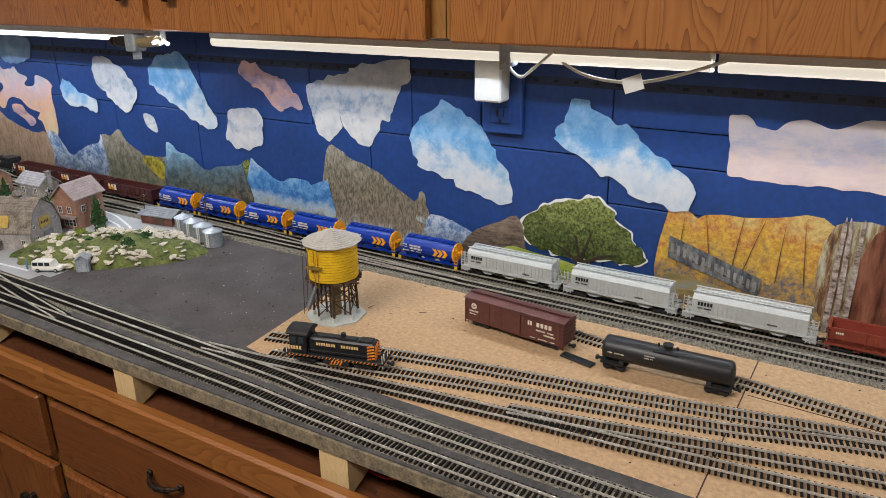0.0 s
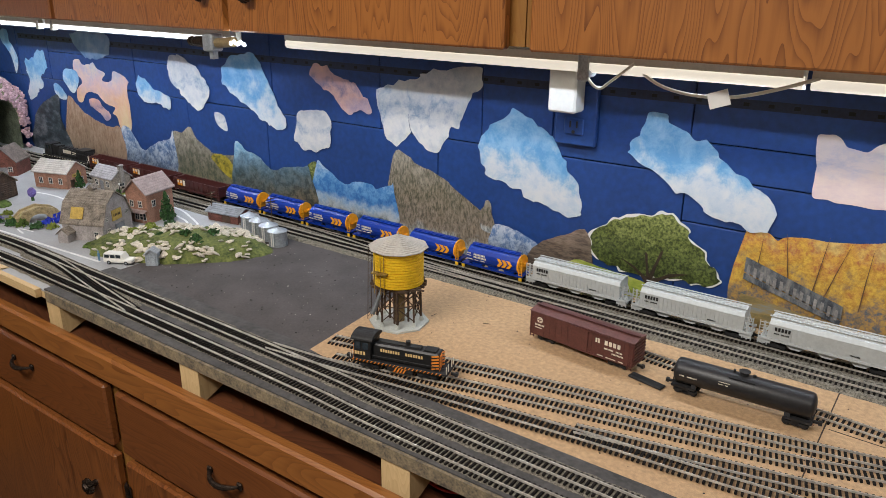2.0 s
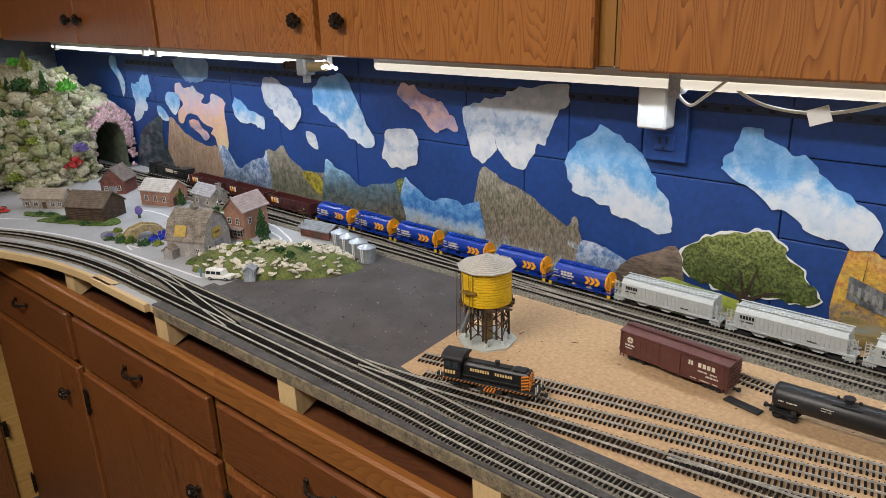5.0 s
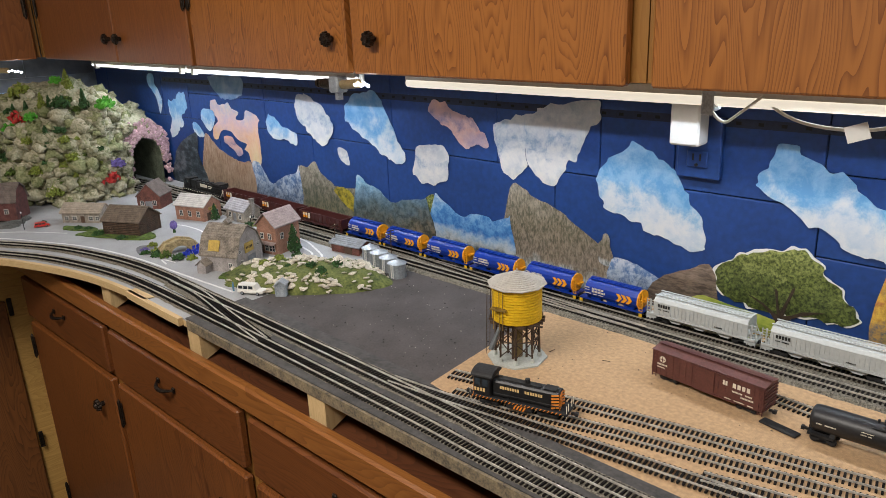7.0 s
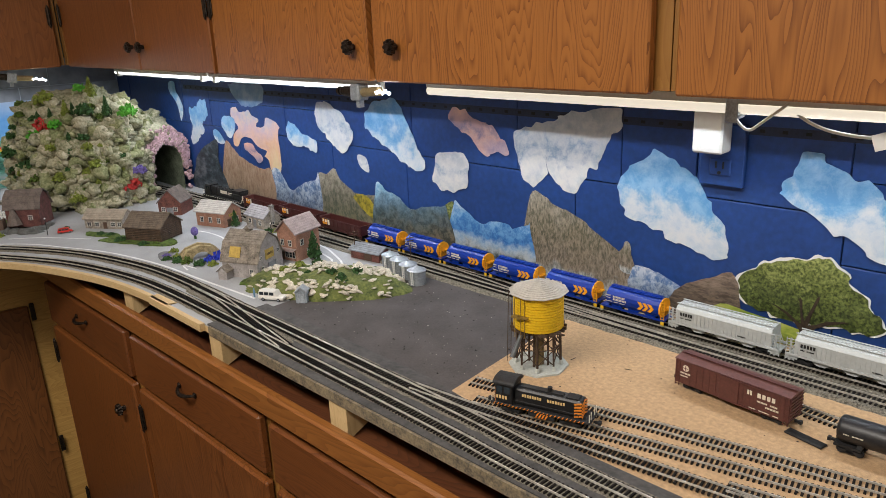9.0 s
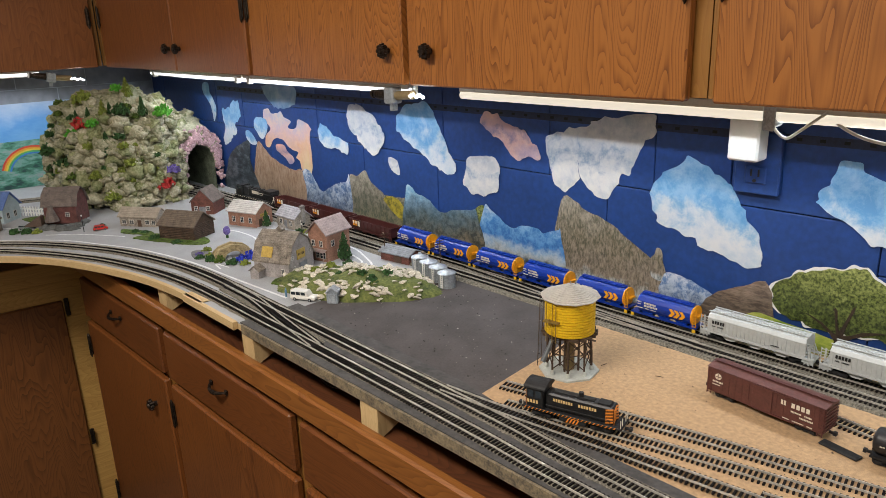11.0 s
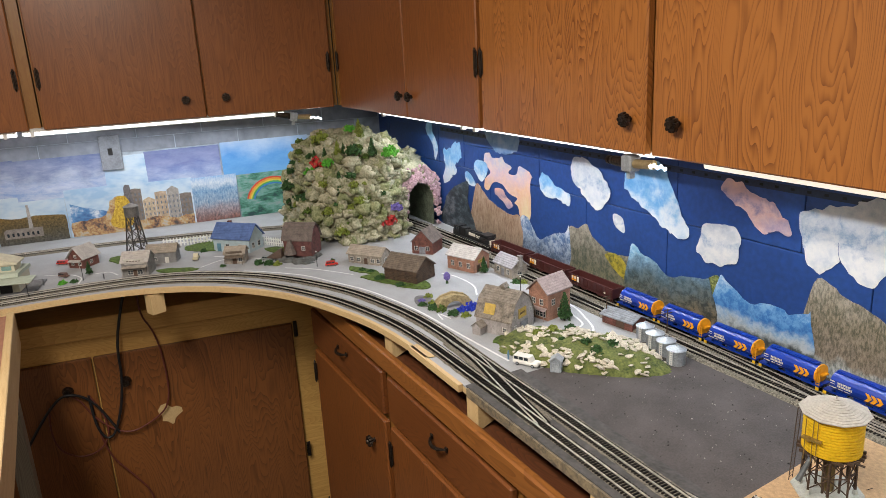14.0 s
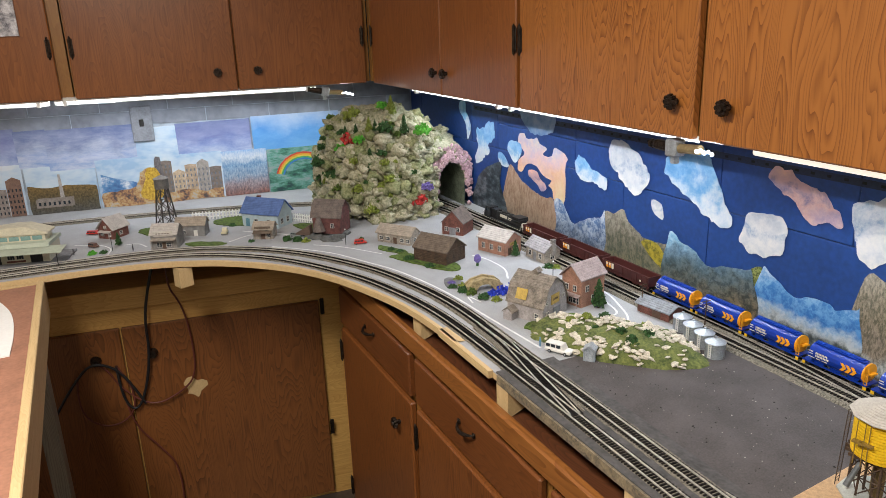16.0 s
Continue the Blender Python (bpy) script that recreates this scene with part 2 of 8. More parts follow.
TIE = mat("dark_tie", (0.010, 0.008, 0.007), 0.85, var=0.35, scale=90, bump=0.2, spec=0.18)
STEEL = mat("nickel_rail", (0.60, 0.565, 0.50), 0.36, 0.45, var=0.22, scale=80, bump=0.05)
BLACK = mat("black_plastic", (0.012, 0.012, 0.013), 0.45, var=0.3, scale=60, bump=0.05)
BLACKM = mat("matt_black", (0.022, 0.022, 0.023), 0.6, var=0.3, scale=40, bump=0.05, spec=0.3)
BRONZE = mat("aged_bronze", (0.055, 0.04, 0.03), 0.42, 0.8, var=0.5, scale=120, bump=0.4)
WHITE = mat("white_plastic", (0.80, 0.80, 0.78), 0.4, var=0.03, scale=20, bump=0)
BOXRED = mat("boxcar_brown", (0.105, 0.036, 0.030), 0.5, var=0.14, scale=60, bump=0.08)
HOPRED = mat("hopper_maroon", (0.075, 0.020, 0.018), 0.45, var=0.14, scale=60, bump=0.08)
ORERED = mat("hopper_red", (0.24, 0.045, 0.025), 0.45, var=0.12, scale=60, bump=0.08)
TRAINBLUE = mat("glossy_blue", (0.006, 0.035, 0.30), 0.28, var=0.08, scale=30, bump=0)
YELLOW = mat("signal_yellow", (0.80, 0.48, 0.01), 0.4, var=0.06, scale=50, bump=0)
AMBER = mat("amber_end", (0.85, 0.36, 0.01), 0.4, var=0.06, scale=50, bump=0)
TRAINGREY = mat("light_grey_car", (0.50, 0.53, 0.53), 0.4, var=0.06, scale=40, bump=0.03)
TOWERY = mat("tower_yellow", (0.78, 0.50, 0.01), 0.5, var=0.1, scale=50, bump=0.08)
TOWERG = mat("tower_roof_grey", (0.46, 0.43, 0.38), 0.7, var=0.12, scale=50, bump=0.2)
TIMBER = mat("dark_timber", (0.075, 0.045, 0.026), 0.75, var=0.35, scale=90, bump=0.3)
CONCRETE = mat("pale_concrete", (0.48, 0.50, 0.46), 0.8, var=0.12, scale=60, bump=0.2)
STRIPE = mat("safety_orange", (0.80, 0.26, 0.03), 0.45, var=0.06)
LETTER = mat("cream_lettering", (0.75, 0.70, 0.58), 0.5, var=0.05)
GOLD = mat("gold_lettering", (0.72, 0.50, 0.22), 0.5, var=0.05)
SILVER = mat("galvanised_steel", (0.45, 0.49, 0.53), 0.42, 0.5, var=0.18, scale=60, bump=0.1)
GRASS = mat("model_grass", (0.10, 0.16, 0.025), 0.95, var=0.45, scale=120, bump=1.0)
LEAF = mat("dark_leaf", (0.035, 0.10, 0.022), 0.8, var=0.4, scale=150, bump=0.6)
LIME = mat("lime_leaf", (0.10, 0.40, 0.03), 0.8, var=0.3, scale=150, bump=0.6)
OLIVE = mat("olive_leaf", (0.22, 0.27, 0.04), 0.8, var=0.3, scale=150, bump=0.6)
REDLEAF = mat("red_flower", (0.50, 0.035, 0.03), 0.8, var=0.3, scale=150, bump=0.6)
PURPLE = mat("purple_flower", (0.16, 0.12, 0.38), 0.8, var=0.3, scale=150, bump=0.6)
COBALT = mat("cobalt_flower", (0.02, 0.05, 0.55), 0.8, var=0.4, scale=150, bump=0.6)
STONE = mat("pale_hill_stone", (0.58, 0.53, 0.43), 0.85, var=0.2, scale=90, bump=0.4, per_object=0.15)
PINKSTONE = mat("pink_portal_stone", (0.50, 0.33, 0.36), 0.8, var=0.25, scale=90, bump=0.4, per_object=0.25)
ROCK = mat("plaster_mountain", (0.44, 0.415, 0.30), 0.9, var=0.1, scale=20, bump=0.9, dark=(0.10, 0.115, 0.045), fine=7)
GLASS = mat("dark_window_pane", (0.03, 0.04, 0.05), 0.12, var=0.2, scale=20, bump=0)

# ---- mesh helpers ----


def box(bm, x0, x1, y0, y1, z0, z1, m=None, bevel=0.0):
    vs = [bm.verts.new((x, y, z)) for z in (z0, z1) for x, y in ((x0, y0), (x1, y0), (x1, y1), (x0, y1))]
    fs = [bm.faces.new([vs[i] for i in q]) for q in ((3, 2, 1, 0), (4, 5, 6, 7), (0, 1, 5, 4), (1, 2, 6, 5), (2, 3, 7, 6), (3, 0, 4, 7))]
    if bevel:
        es = list({e for f in fs for e in f.edges})
        r = bmesh.ops.bevel(bm, geom=es, offset=bevel, segments=1, affect="EDGES")
        vs = list({v for f in r["faces"] for v in f.verts} | {v for v in vs if v.is_valid})
    if m is not None:
        bmesh.ops.transform(bm, matrix=m, verts=[v for v in vs if v.is_valid])
    return bm


def rod(bm, p0, p1, r0, r1=None, n=8, caps=True):
    p0, p1 = Vector(p0), Vector(p1)
    r1 = r0 if r1 is None else r1
    q = (p1 - p0).to_track_quat("Z", "Y")
    a = [bm.verts.new(p0 + q @ Vector((r0 * math.cos(t), r0 * math.sin(t), 0))) for t in (2 * math.pi * i / n for i in range(n))]
    b = [bm.verts.new(p1 + q @ Vector((r1 * math.cos(t), r1 * math.sin(t), 0))) for t in (2 * math.pi * i / n for i in range(n))]
    for i in range(n):
        bm.faces.new((a[i], a[(i + 1) % n], b[(i + 1) % n], b[i]))
    if caps:
        bm.faces.new(a[::-1])
        bm.faces.new(b)
    return bm


def prism(bm, pts, h0, h1, plane="XY"):
    """A flat outline pushed out from h0 to h1 along the third axis."""
    def at(p, h):
        return {"XY": (p[0], p[1], h), "XZ": (p[0], h, p[1]), "YZ": (h, p[0], p[1])}[plane]
    a = [bm.verts.new(at(p, h0)) for p in pts]
    b = [bm.verts.new(at(p, h1)) for p in pts]
    n = len(pts)
    for i in range(n):
        bm.faces.new((a[i], a[(i + 1) % n], b[(i + 1) % n], b[i]))
    bm.faces.new(a[::-1])
    bm.faces.new(b)
    return bm


def lump(bm, c, r, sub=2, rough=0.25, freq=3.0, squash=(1, 1, 1)):
    c = Vector(c)
    res = bmesh.ops.create_icosphere(bm, subdivisions=sub, radius=1.0)
    for v in res["verts"]:
        d = v.co.normalized()
        k = 1 + rough * noise.fractal(d * freq + c * 37, 1.0, 2.0, 3)
        v.co = c + Vector((d.x * squash[0], d.y * squash[1], d.z * squash[2])) * r * k
    return bm


def mesh_of(bm, material, smooth=False):
    bmesh.ops.recalc_face_normals(bm, faces=bm.faces)
    me = bpy.data.meshes.new("mesh")
    bm.to_mesh(me)
    bm.free()
    if smooth:
        for p in me.polygons:
            p.use_smooth = True
    me.materials.append(material)
    return me


def part(name, bm, material, parent, label="", smooth=False, kind=""):
    ob = new(name, mesh_of(bm, material, smooth))
    ob.parent = parent
    tagged(ob, label, "", "", kind)
    return ob


def thing(name, label, category, m=None, group="", kind=""):
    ob = new(name)
    ob.empty_display_size = 0.02
    if m is not None:
        ob.matrix_world = m
    return tagged(ob, label, category, group, kind)


def solid(name, bm, material, label, category, m=None, group="", kind="", smooth=False):
    ob = new(name, mesh_of(bm, material, smooth))
    if m is not None:
        ob.matrix_world = m
    return tagged(ob, label, category, group, kind)


def B():
    return bmesh.new()


# ---- room ----
TOP = 2.12      # top of the wall cupboards
def setting(name, bm, material, label, m=None):
    return solid(name, bm, material, label, "", m, "", "structure")


setting("floor", box(B(), -0.8, 5.6, -3.4, 0.1, -0.15, -0.1), FLOOR, "dark vinyl floor of the room")
setting("ceiling", box(B(), -0.8, 5.6, -3.4, 0.1, 2.45, 2.5), PAINT, "plain cream painted ceiling")
wall_back = setting("wall_back", box(B(), -0.8, 5.6, 0.004, 0.12, -0.1, 2.45), SEAM, "royal blue painted panelled wall behind the railway")
wall_left = setting("wall_left", box(B(), -0.1, 0.042, -3.3, 0.3, -0.1, 2.45), PALE, "pale blue painted wall with pasted prints", MA)
setting("wall_right", box(B(), 5.5, 5.6, -3.4, 0.004, -0.1, 2.45), PAINT, "plain cream painted wall")
setting("wall_front", box(B(), -0.8, 5.5, -3.4, -3.3, -0.1, 2.45), PAINT, "plain cream painted wall")
# painted panels on the back wall with open seams between them
def wall_panel(x0, x1, z0, z1, material):
    p = part("panel", box(B(), x0 + 0.001, x1 - 0.001, -0.003, 0.004, z0 + 0.001, z1 - 0.001, None, 0.001), material, wall_back)
    return p


UPPER = (-0.2, 0.37, 0.785, 0.962, 1.385, 1.596, 1.905, 2.218, 2.458, 2.602, 2.836, 3.21, 3.6, 4.0, 4.4, 4.8, 5.2)
LOWER = (-0.2, 0.56, 1.12, 1.592, 1.88, 2.36, 2.837, 3.24, 3.62, 4.02, 4.42, 4.82, 5.2)
for a, b in zip(UPPER, UPPER[1:]):
    split = 1.302 if 0.95 < a < 1.58 else 1.276 if 2.83 < a < 3.2 else None
    for z0, z1 in ((1.222, split), (split, 1.45)) if split else ((1.222, 1.45),):
        wall_panel(a, b, z0, z1, BLUE)
for a, b in zip(LOWER, LOWER[1:]):
    for z0, z1 in ((0.93, 1.148), (1.148, 1.222)) if a > 2.8 else ((0.93, 1.222),):
        wall_panel(a, b, z0, z1, BLUE)
for u in range(9):
    for z0, z1 in ((1.345, 1.45), (1.295, 1.345)):
        part("panel", box(B(), 0.042, 0.046, -(u * 0.23 + 0.23 + (0.1 if z0 < 1.3 else 0)), -(u * 0.23 + 0.003 + (0.1 if z0 < 1.3 else 0)), z0 + 0.001, z1 - 0.001), mat("grey_wall_panel", (0.24, 0.27, 0.33), 0.5, var=0.15, scale=6), wall_left)

# fittings on the ceiling
for x in (2.35, 4.2):
    f = thing("ceiling_light", "long white ceiling light over the room", "ceiling light", pose(x, -1.62, 2.45), "ceiling lights")
    part("frame", box(B(), -0.64, 0.64, -0.18, 0.18, -0.05, -0.001, None, 0.006), WHITE, f)
    part("diffuser", box(B(), -0.61, 0.61, -0.155, 0.155, -0.056, -0.051), WHITE, f)

# ---- wall cupboards ----


def knob(parent, x, y, z):
    bm = B()
    rod(bm, (x, y, z), (x, y - 0.012, z), 0.006, 0.006, 10)
    k = part("knob", bm, BRONZE, parent, "aged bronze flower knob")
    bm = B()
    for i in range(8):
        a = i * math.pi / 4
        rod(bm, (x + 0.010 * math.cos(a), y - 0.012, z + 0.010 * math.sin(a)), (x + 0.010 * math.cos(a), y - 0.020, z + 0.010 * math.sin(a)), 0.0055, 0.004, 6)
    rod(bm, (x, y - 0.010, z), (x, y - 0.024, z), 0.011, 0.006, 12)
    part("rosette", bm, BRONZE, k)


def hinge(parent, x, y, z):
    bm = B()
    box(bm, x - 0.007, x + 0.007, y - 0.003, y, z - 0.028, z + 0.028, None, 0.001)
    rod(bm, (x, y - 0.004, z - 0.03), (x, y - 0.004, z + 0.03), 0.004, 0.004, 8)
    for s in (-1, 1):
        rod(bm, (x, y - 0.004, z + s * 0.03), (x, y - 0.004, z + s * 0.037), 0.004, 0.001, 8)
    part("hinge", bm, BRONZE, parent)


def wall_cupboard(x0, x1, doors, knobs, hinges, m=None, z0=1.418, face=-0.215, depth=0.205, wood_of=CAB):
    """Carcass from x0 to x1 with plain slab doors; doors, knobs and hinges by their places along it."""
    c = thing("wall_cupboard", "brown stained plywood wall cupboard above the railway", "cupboard", m, "wall cupboards")
    bm = box(B(), x0, x1, face, face + depth, z0, TOP)
    part("body", bm, STILE, c, "yellowish varnished face frame")
    for a, b in doors:
        d = part("door", box(B(), a, b, face - 0.02, face - 0.001, z0 - 0.004, TOP - 0.01, None, 0.003), wood_of, c)
        for k in knobs:
            if a < k < b:
                knob(d, k, face - 0.02, 1.478)
        for h in hinges:
            if a - 0.02 < h < b + 0.02:
                hinge(d, h, face - 0.021, 1.578)
                hinge(d, h, face - 0.021, 2.02)
    return c


wall_cupboard(0.44, 1.458, ((0.47, 1.03), (1.036, 1.452)), (1.0, 1.07), (1.45, 0.476), wood_of=CABPLAIN)
wall_cupboard(1.46, 2.658, ((1.47, 2.045), (2.062, 2.635)), (2.004, 2.126), (1.476, 2.63))
wall_cupboard(2.66, 3.86, ((2.675, 3.25), (3.266, 3.84)), (3.215, 3.36), (2.682, 3.83))
wall_cupboard(3.862, 5.1, ((3.88, 4.45), (4.47, 5.06)), (4.41, 4.52), (3.886, 5.05))
# along the left wall: local x runs towards the corner
ML = MA @ Matrix.Rotation(radians(90), 4, "Z")
wall_cupboard(-1.195, -0.20, ((-1.19, -0.672), (-0.668, -0.215)), (-0.735, -0.60), (-1.18, -0.225), ML, wood_of=CABPLAIN)
wall_cupboard(-2.3, -1.2, ((-2.28, -1.75), (-1.745, -1.235)), (-1.80, -1.70), (-1.246, -2.27), ML, wood_of=CABPLAIN)
post = thing("corner_post", "yellowish wooden filler post between the wall cupboards", "post")
part("stile", box(B(), 0.4118, 0.4385, -0.226, -0.06, 1.418, TOP, None, 0.001), STILE, post)
snow = thing("snow_picture", "small snowy relief picture on the cupboard door", "picture", ML @ pose(-1.42, -0.2375, 1.70))
part("panel", box(B(), -0.1, 0.1, -0.006, -0.0005, -0.08, 0.06), poster("snow_print", ((0.1, 0.1, 0.12), (0.45, 0.45, 0.48), (0.85, 0.85, 0.88)), 40), snow)

# ---- lights under the cupboards ----
GLOW = mat("lit_diffuser", (1.0, 0.97, 0.90), 0.5, var=0.0, bump=0, emit=2.6)
TUBEGLOW = mat("lit_tube", (1.0, 0.90, 0.72), 0.5, var=0.0, bump=0, emit=0.85)
ALU = mat("white_light_housing", (0.75, 0.74, 0.70), 0.4, var=0.05)


def strip_light(x0, x1, y, z, m=None, r=0.009, name="strip_light"):
    s = thing(name, "lit white strip light under the cupboards", "strip light", m, "strip lights")
    part("housing", box(B(), x0, x1, y - r, y + r * 1.6, z + r, z + r + 0.012), ALU, s)
    part("diffuser", rod(B(), (x0, y, z + 0.002), (x1, y, z + 0.002), r, r, 12), TUBEGLOW if name == "tube_light" else GLOW, s, smooth=True)
    part("rear_lip", box(B(), x0, x1, y + 0.0210, y + 0.0225, z - 0.0085, 1.417), ALU, s)
    part("tray", box(B(), x0, x1, y - r, y + 0.0205, max(z + r + 0.0125, 1.4125), 1.417), ALU, s)
    for x in (x0 + 0.03, x1 - 0.03) if name == "strip_light" else ():
        part("clip", box(B(), x - 0.006, x + 0.006, y - r - 0.003, y + r + 0.003, z - 0.010, z + 0.012, None, 0.002), WHITE, s)
    return s


strip_light(0.56, 1.20, -0.120, 1.387, r=0.005)
strip_light(1.21, 1.93, -0.120, 1.387, r=0.005)
strip_light(2.09, 3.0, -0.120, 1.386, r=0.0085, name="tube_light")
strip_light(3.01, 4.2, -0.120, 1.386, r=0.0085, name="tube_light")
strip_light(-1.26, -0.40, -0.21, 1.402, ML, 0.006)
strip_light(-2.1, -1.28, -0.21, 1.402, ML, 0.006)


def slotted_strip(x0, x1, y, z, m=None):
    """A thin dark metal strip with a row of slots, screwed along the head of a wall."""
    t = thing("slotted_strip", "dark perforated metal strip along the wall", "metal strip", m, "slotted strips")
    part("web", box(B(), x0, x1, y, y + 0.0014, z - 0.007, z + 0.007), mat("dark_strip_paint", (0.008, 0.016, 0.05), 0.6, var=0.2), t)
    n = int((x1 - x0) / 0.034)
    me = mesh_of(box(B(), -0.0042, 0.0042, -0.0003, 0.0003, -0.0026, 0.0026), mat("slot_black", (0.004, 0.004, 0.005), 0.8, var=0.1))
    for k in range(n):
        ob = new("slot", me)
        ob.parent = t
        ob.matrix_world = (m or Matrix()) @ pose(x0 + (k + 0.5) * (x1 - x0) / n, y, z)


slotted_strip(0.80, 4.3, -0.0033, 1.339)


def clamp_lamp(m):
    s = thing("clamp_lamp", "small metal lamp on a pipe clamp", "lamp", m, "clamp lamps")
    part("socket", rod(B(), (-0.055, 0, 0), (-0.01, 0, 0), 0.010, 0.012, 12), BRONZE, s)
    bm = B()
    rod(bm, (-0.065, 0, 0), (-0.055, 0, 0), 0.007, 0.010, 12)
    rod(bm, (-0.072, 0, 0), (-0.065, 0, 0), 0.009, 0.009, 12)
    part("nozzle", bm, BRONZE, s)
    bm = box(B(), -0.022, 0.006, -0.014, 0.014, -0.016, 0.016, None, 0.003)
    box(bm, -0.012, -0.002, -0.006, 0.006, -0.03, -0.016)
    part("clamp", bm, SILVER, s)
    part("pipe", rod(B(), (0.006, 0, 0), (0.055, 0, 0.004), 0.009, 0.009, 12), mat("dull_brass", (0.42, 0.33, 0.18), 0.4, 0.6), s)
    bm = B()
    for i in range(5):
        lump(bm, (0.055 + 0.009 * i, -0.008, 0.002 + 0.003 * (i % 2)), 0.0038, 1, 0)
    part("led", bm, mat("lit_led", (1, 1, 1), 0.5, var=0, bump=0, emit=25.0), s)
    return s


clamp_lamp(pose(1.995, -0.215, 1.390))
clamp_lamp(ML @ pose(-0.36, -0.22, 1.388, 0, 10, 0))
# wiring and socket on the back wall
outlet = thing("wall_socket", "blue painted wall socket plate", "socket", pose(2.648, -0.004, 1.297))
part("plate", box(B(), -0.036, 0.037, -0.012, 0.0, -0.05, 0.05, None, 0.002), BLUE, outlet)
bm = box(B(), -0.018, 0.018, -0.016, -0.012, -0.032, -0.004, None, 0.002)
part("face", bm, BLUE, outlet)
bm = B()
for dx in (-0.006, 0.006):
    box(bm, dx - 0.0012, dx + 0.0012, -0.0175, -0.016, -0.02, -0.009)
rod(bm, (0, -0.016, -0.027), (0, -0.0175, -0.027), 0.003)
part("slot", bm, BLACK, outlet)
adapter = thing("power_adapter", "white plug-in power adapter", "adapter", pose(2.640, -0.022, 1.335))
part("body", box(B(), -0.025, 0.024, -0.032, 0.004, -0.030, 0.04, None, 0.003), WHITE, adapter)
bracket = thing("light_bracket", "white metal bracket holding the tube light", "bracket", pose(2.713, -0.124, 1.391))
bm = box(B(), -0.009, 0.009, -0.018, -0.014, -0.022, 0.022, None, 0.002)
rod(bm, (0, -0.014, -0.012), (0, 0.016, -0.012), 0.007, 0.007, 10)
part("strap", bm, SILVER, bracket)


def cable(name, pts, r, material, label, category="cable", steps=10):
    cu = bpy.data.curves.new(name, "CURVE")
    cu.dimensions, cu.bevel_depth, cu.bevel_resolution = "3D", r, 2
    sp = cu.splines.new("NURBS")
    sp.points.add(len(pts) - 1)
    for p, q in zip(sp.points, pts):
        p.co = (*q, 1)
    sp.use_endpoint_u, sp.order_u = True, 3
    sp.resolution_u = steps
    cu.materials.append(material)
    ob = new(name, cu)
    return tagged(ob, label, category)


cable("white_cable", ((2.713, -0.13, 1.378), (2.728, -0.125, 1.352), (2.752, -0.125, 1.372), (2.785, -0.13, 1.398)), 0.0022, WHITE, "short white power cable at the tube light")
cable("white_cable", ((2.78, -0.12, 1.396), (2.81, -0.13, 1.372), (2.88, -0.135, 1.360), (2.95, -0.135, 1.368), (3.02, -0.13, 1.396)), 0.0024, WHITE, "drooping white power cable with a paper tag")
solid("cable_tag", box(B(), -0.013, 0.013, -0.001, 0.001, -0.01, 0.01), WHITE, "white paper tag on the power cable", "tag", pose(2.915, -0.172, 1.366, 0, -20, 0))

# ---- base cupboards under the back run ----
FACE = -0.585


def drawer_handle(parent, x, y, z, s=0.032):
    bm = B()
    n = 8
    for i in range(n):
        a, b = -1 + 2 * i / n, -1 + 2 * (i + 1) / n
        f = lambda t: (x + s * t, y - 0.004 - 0.014 * (1 - t * t), z - 0.003 * (1 - t * t))
        rod(bm, f(a), f(b), 0.0022 + 0.0022 * (1 - a * a), 0.0022 + 0.0022 * (1 - b * b), 8, True)
    for t in (-1, 1):
        box(bm, x + s * t - 0.005, x + s * t + 0.005, y - 0.005, y, z - 0.006, z + 0.006, None, 0.002)
    part("handle", bm, BRONZE, parent, "aged bronze bow handle")


def base_cupboard(x0, x1, m=None, drawer=True, knob_x=None):
    c = thing("base_cupboard", "brown stained base cupboard with a drawer over a door", "cupboard", m, "base cupboards")
    part("body", box(B(), x0, x1, FACE, -0.06, -0.01, 0.915), STILE, c)
    part("toe_kick", box(B(), x0, x1, FACE + 0.06, -0.1, -0.1, -0.012), DARKWOOD, c)
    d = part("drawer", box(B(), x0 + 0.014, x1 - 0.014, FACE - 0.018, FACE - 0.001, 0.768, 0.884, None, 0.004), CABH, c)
    drawer_handle(d, (x0 + x1) / 2, FACE - 0.018, 0.843)
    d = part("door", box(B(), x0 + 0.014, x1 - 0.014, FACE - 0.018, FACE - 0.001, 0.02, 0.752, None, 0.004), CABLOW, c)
    knob(d, knob_x or x1 - 0.09, FACE - 0.018, 0.665)
    for z in (0.2, 0.68):
        hinge(d, x0 + 0.018, FACE - 0.019, z)
    return c


xs = [1.03, 1.585, 2.145, 2.71, 3.275, 3.84]
for a, b in zip(xs, xs[1:]):
    base_cupboard(a + 0.001, b - 0.001)
nose = thing("worktop", "dark brown worktop with an orange wood front edge", "worktop")
part("top", box(B(), 0.26, 4.4, -0.592, -0.004, 0.917, 0.930), DARKWOOD, nose)
part("front_edge", box(B(), 0.98, 4.4, -0.612, -0.5925, 0.905, 0.952, None, 0.004), RAIL, nose)
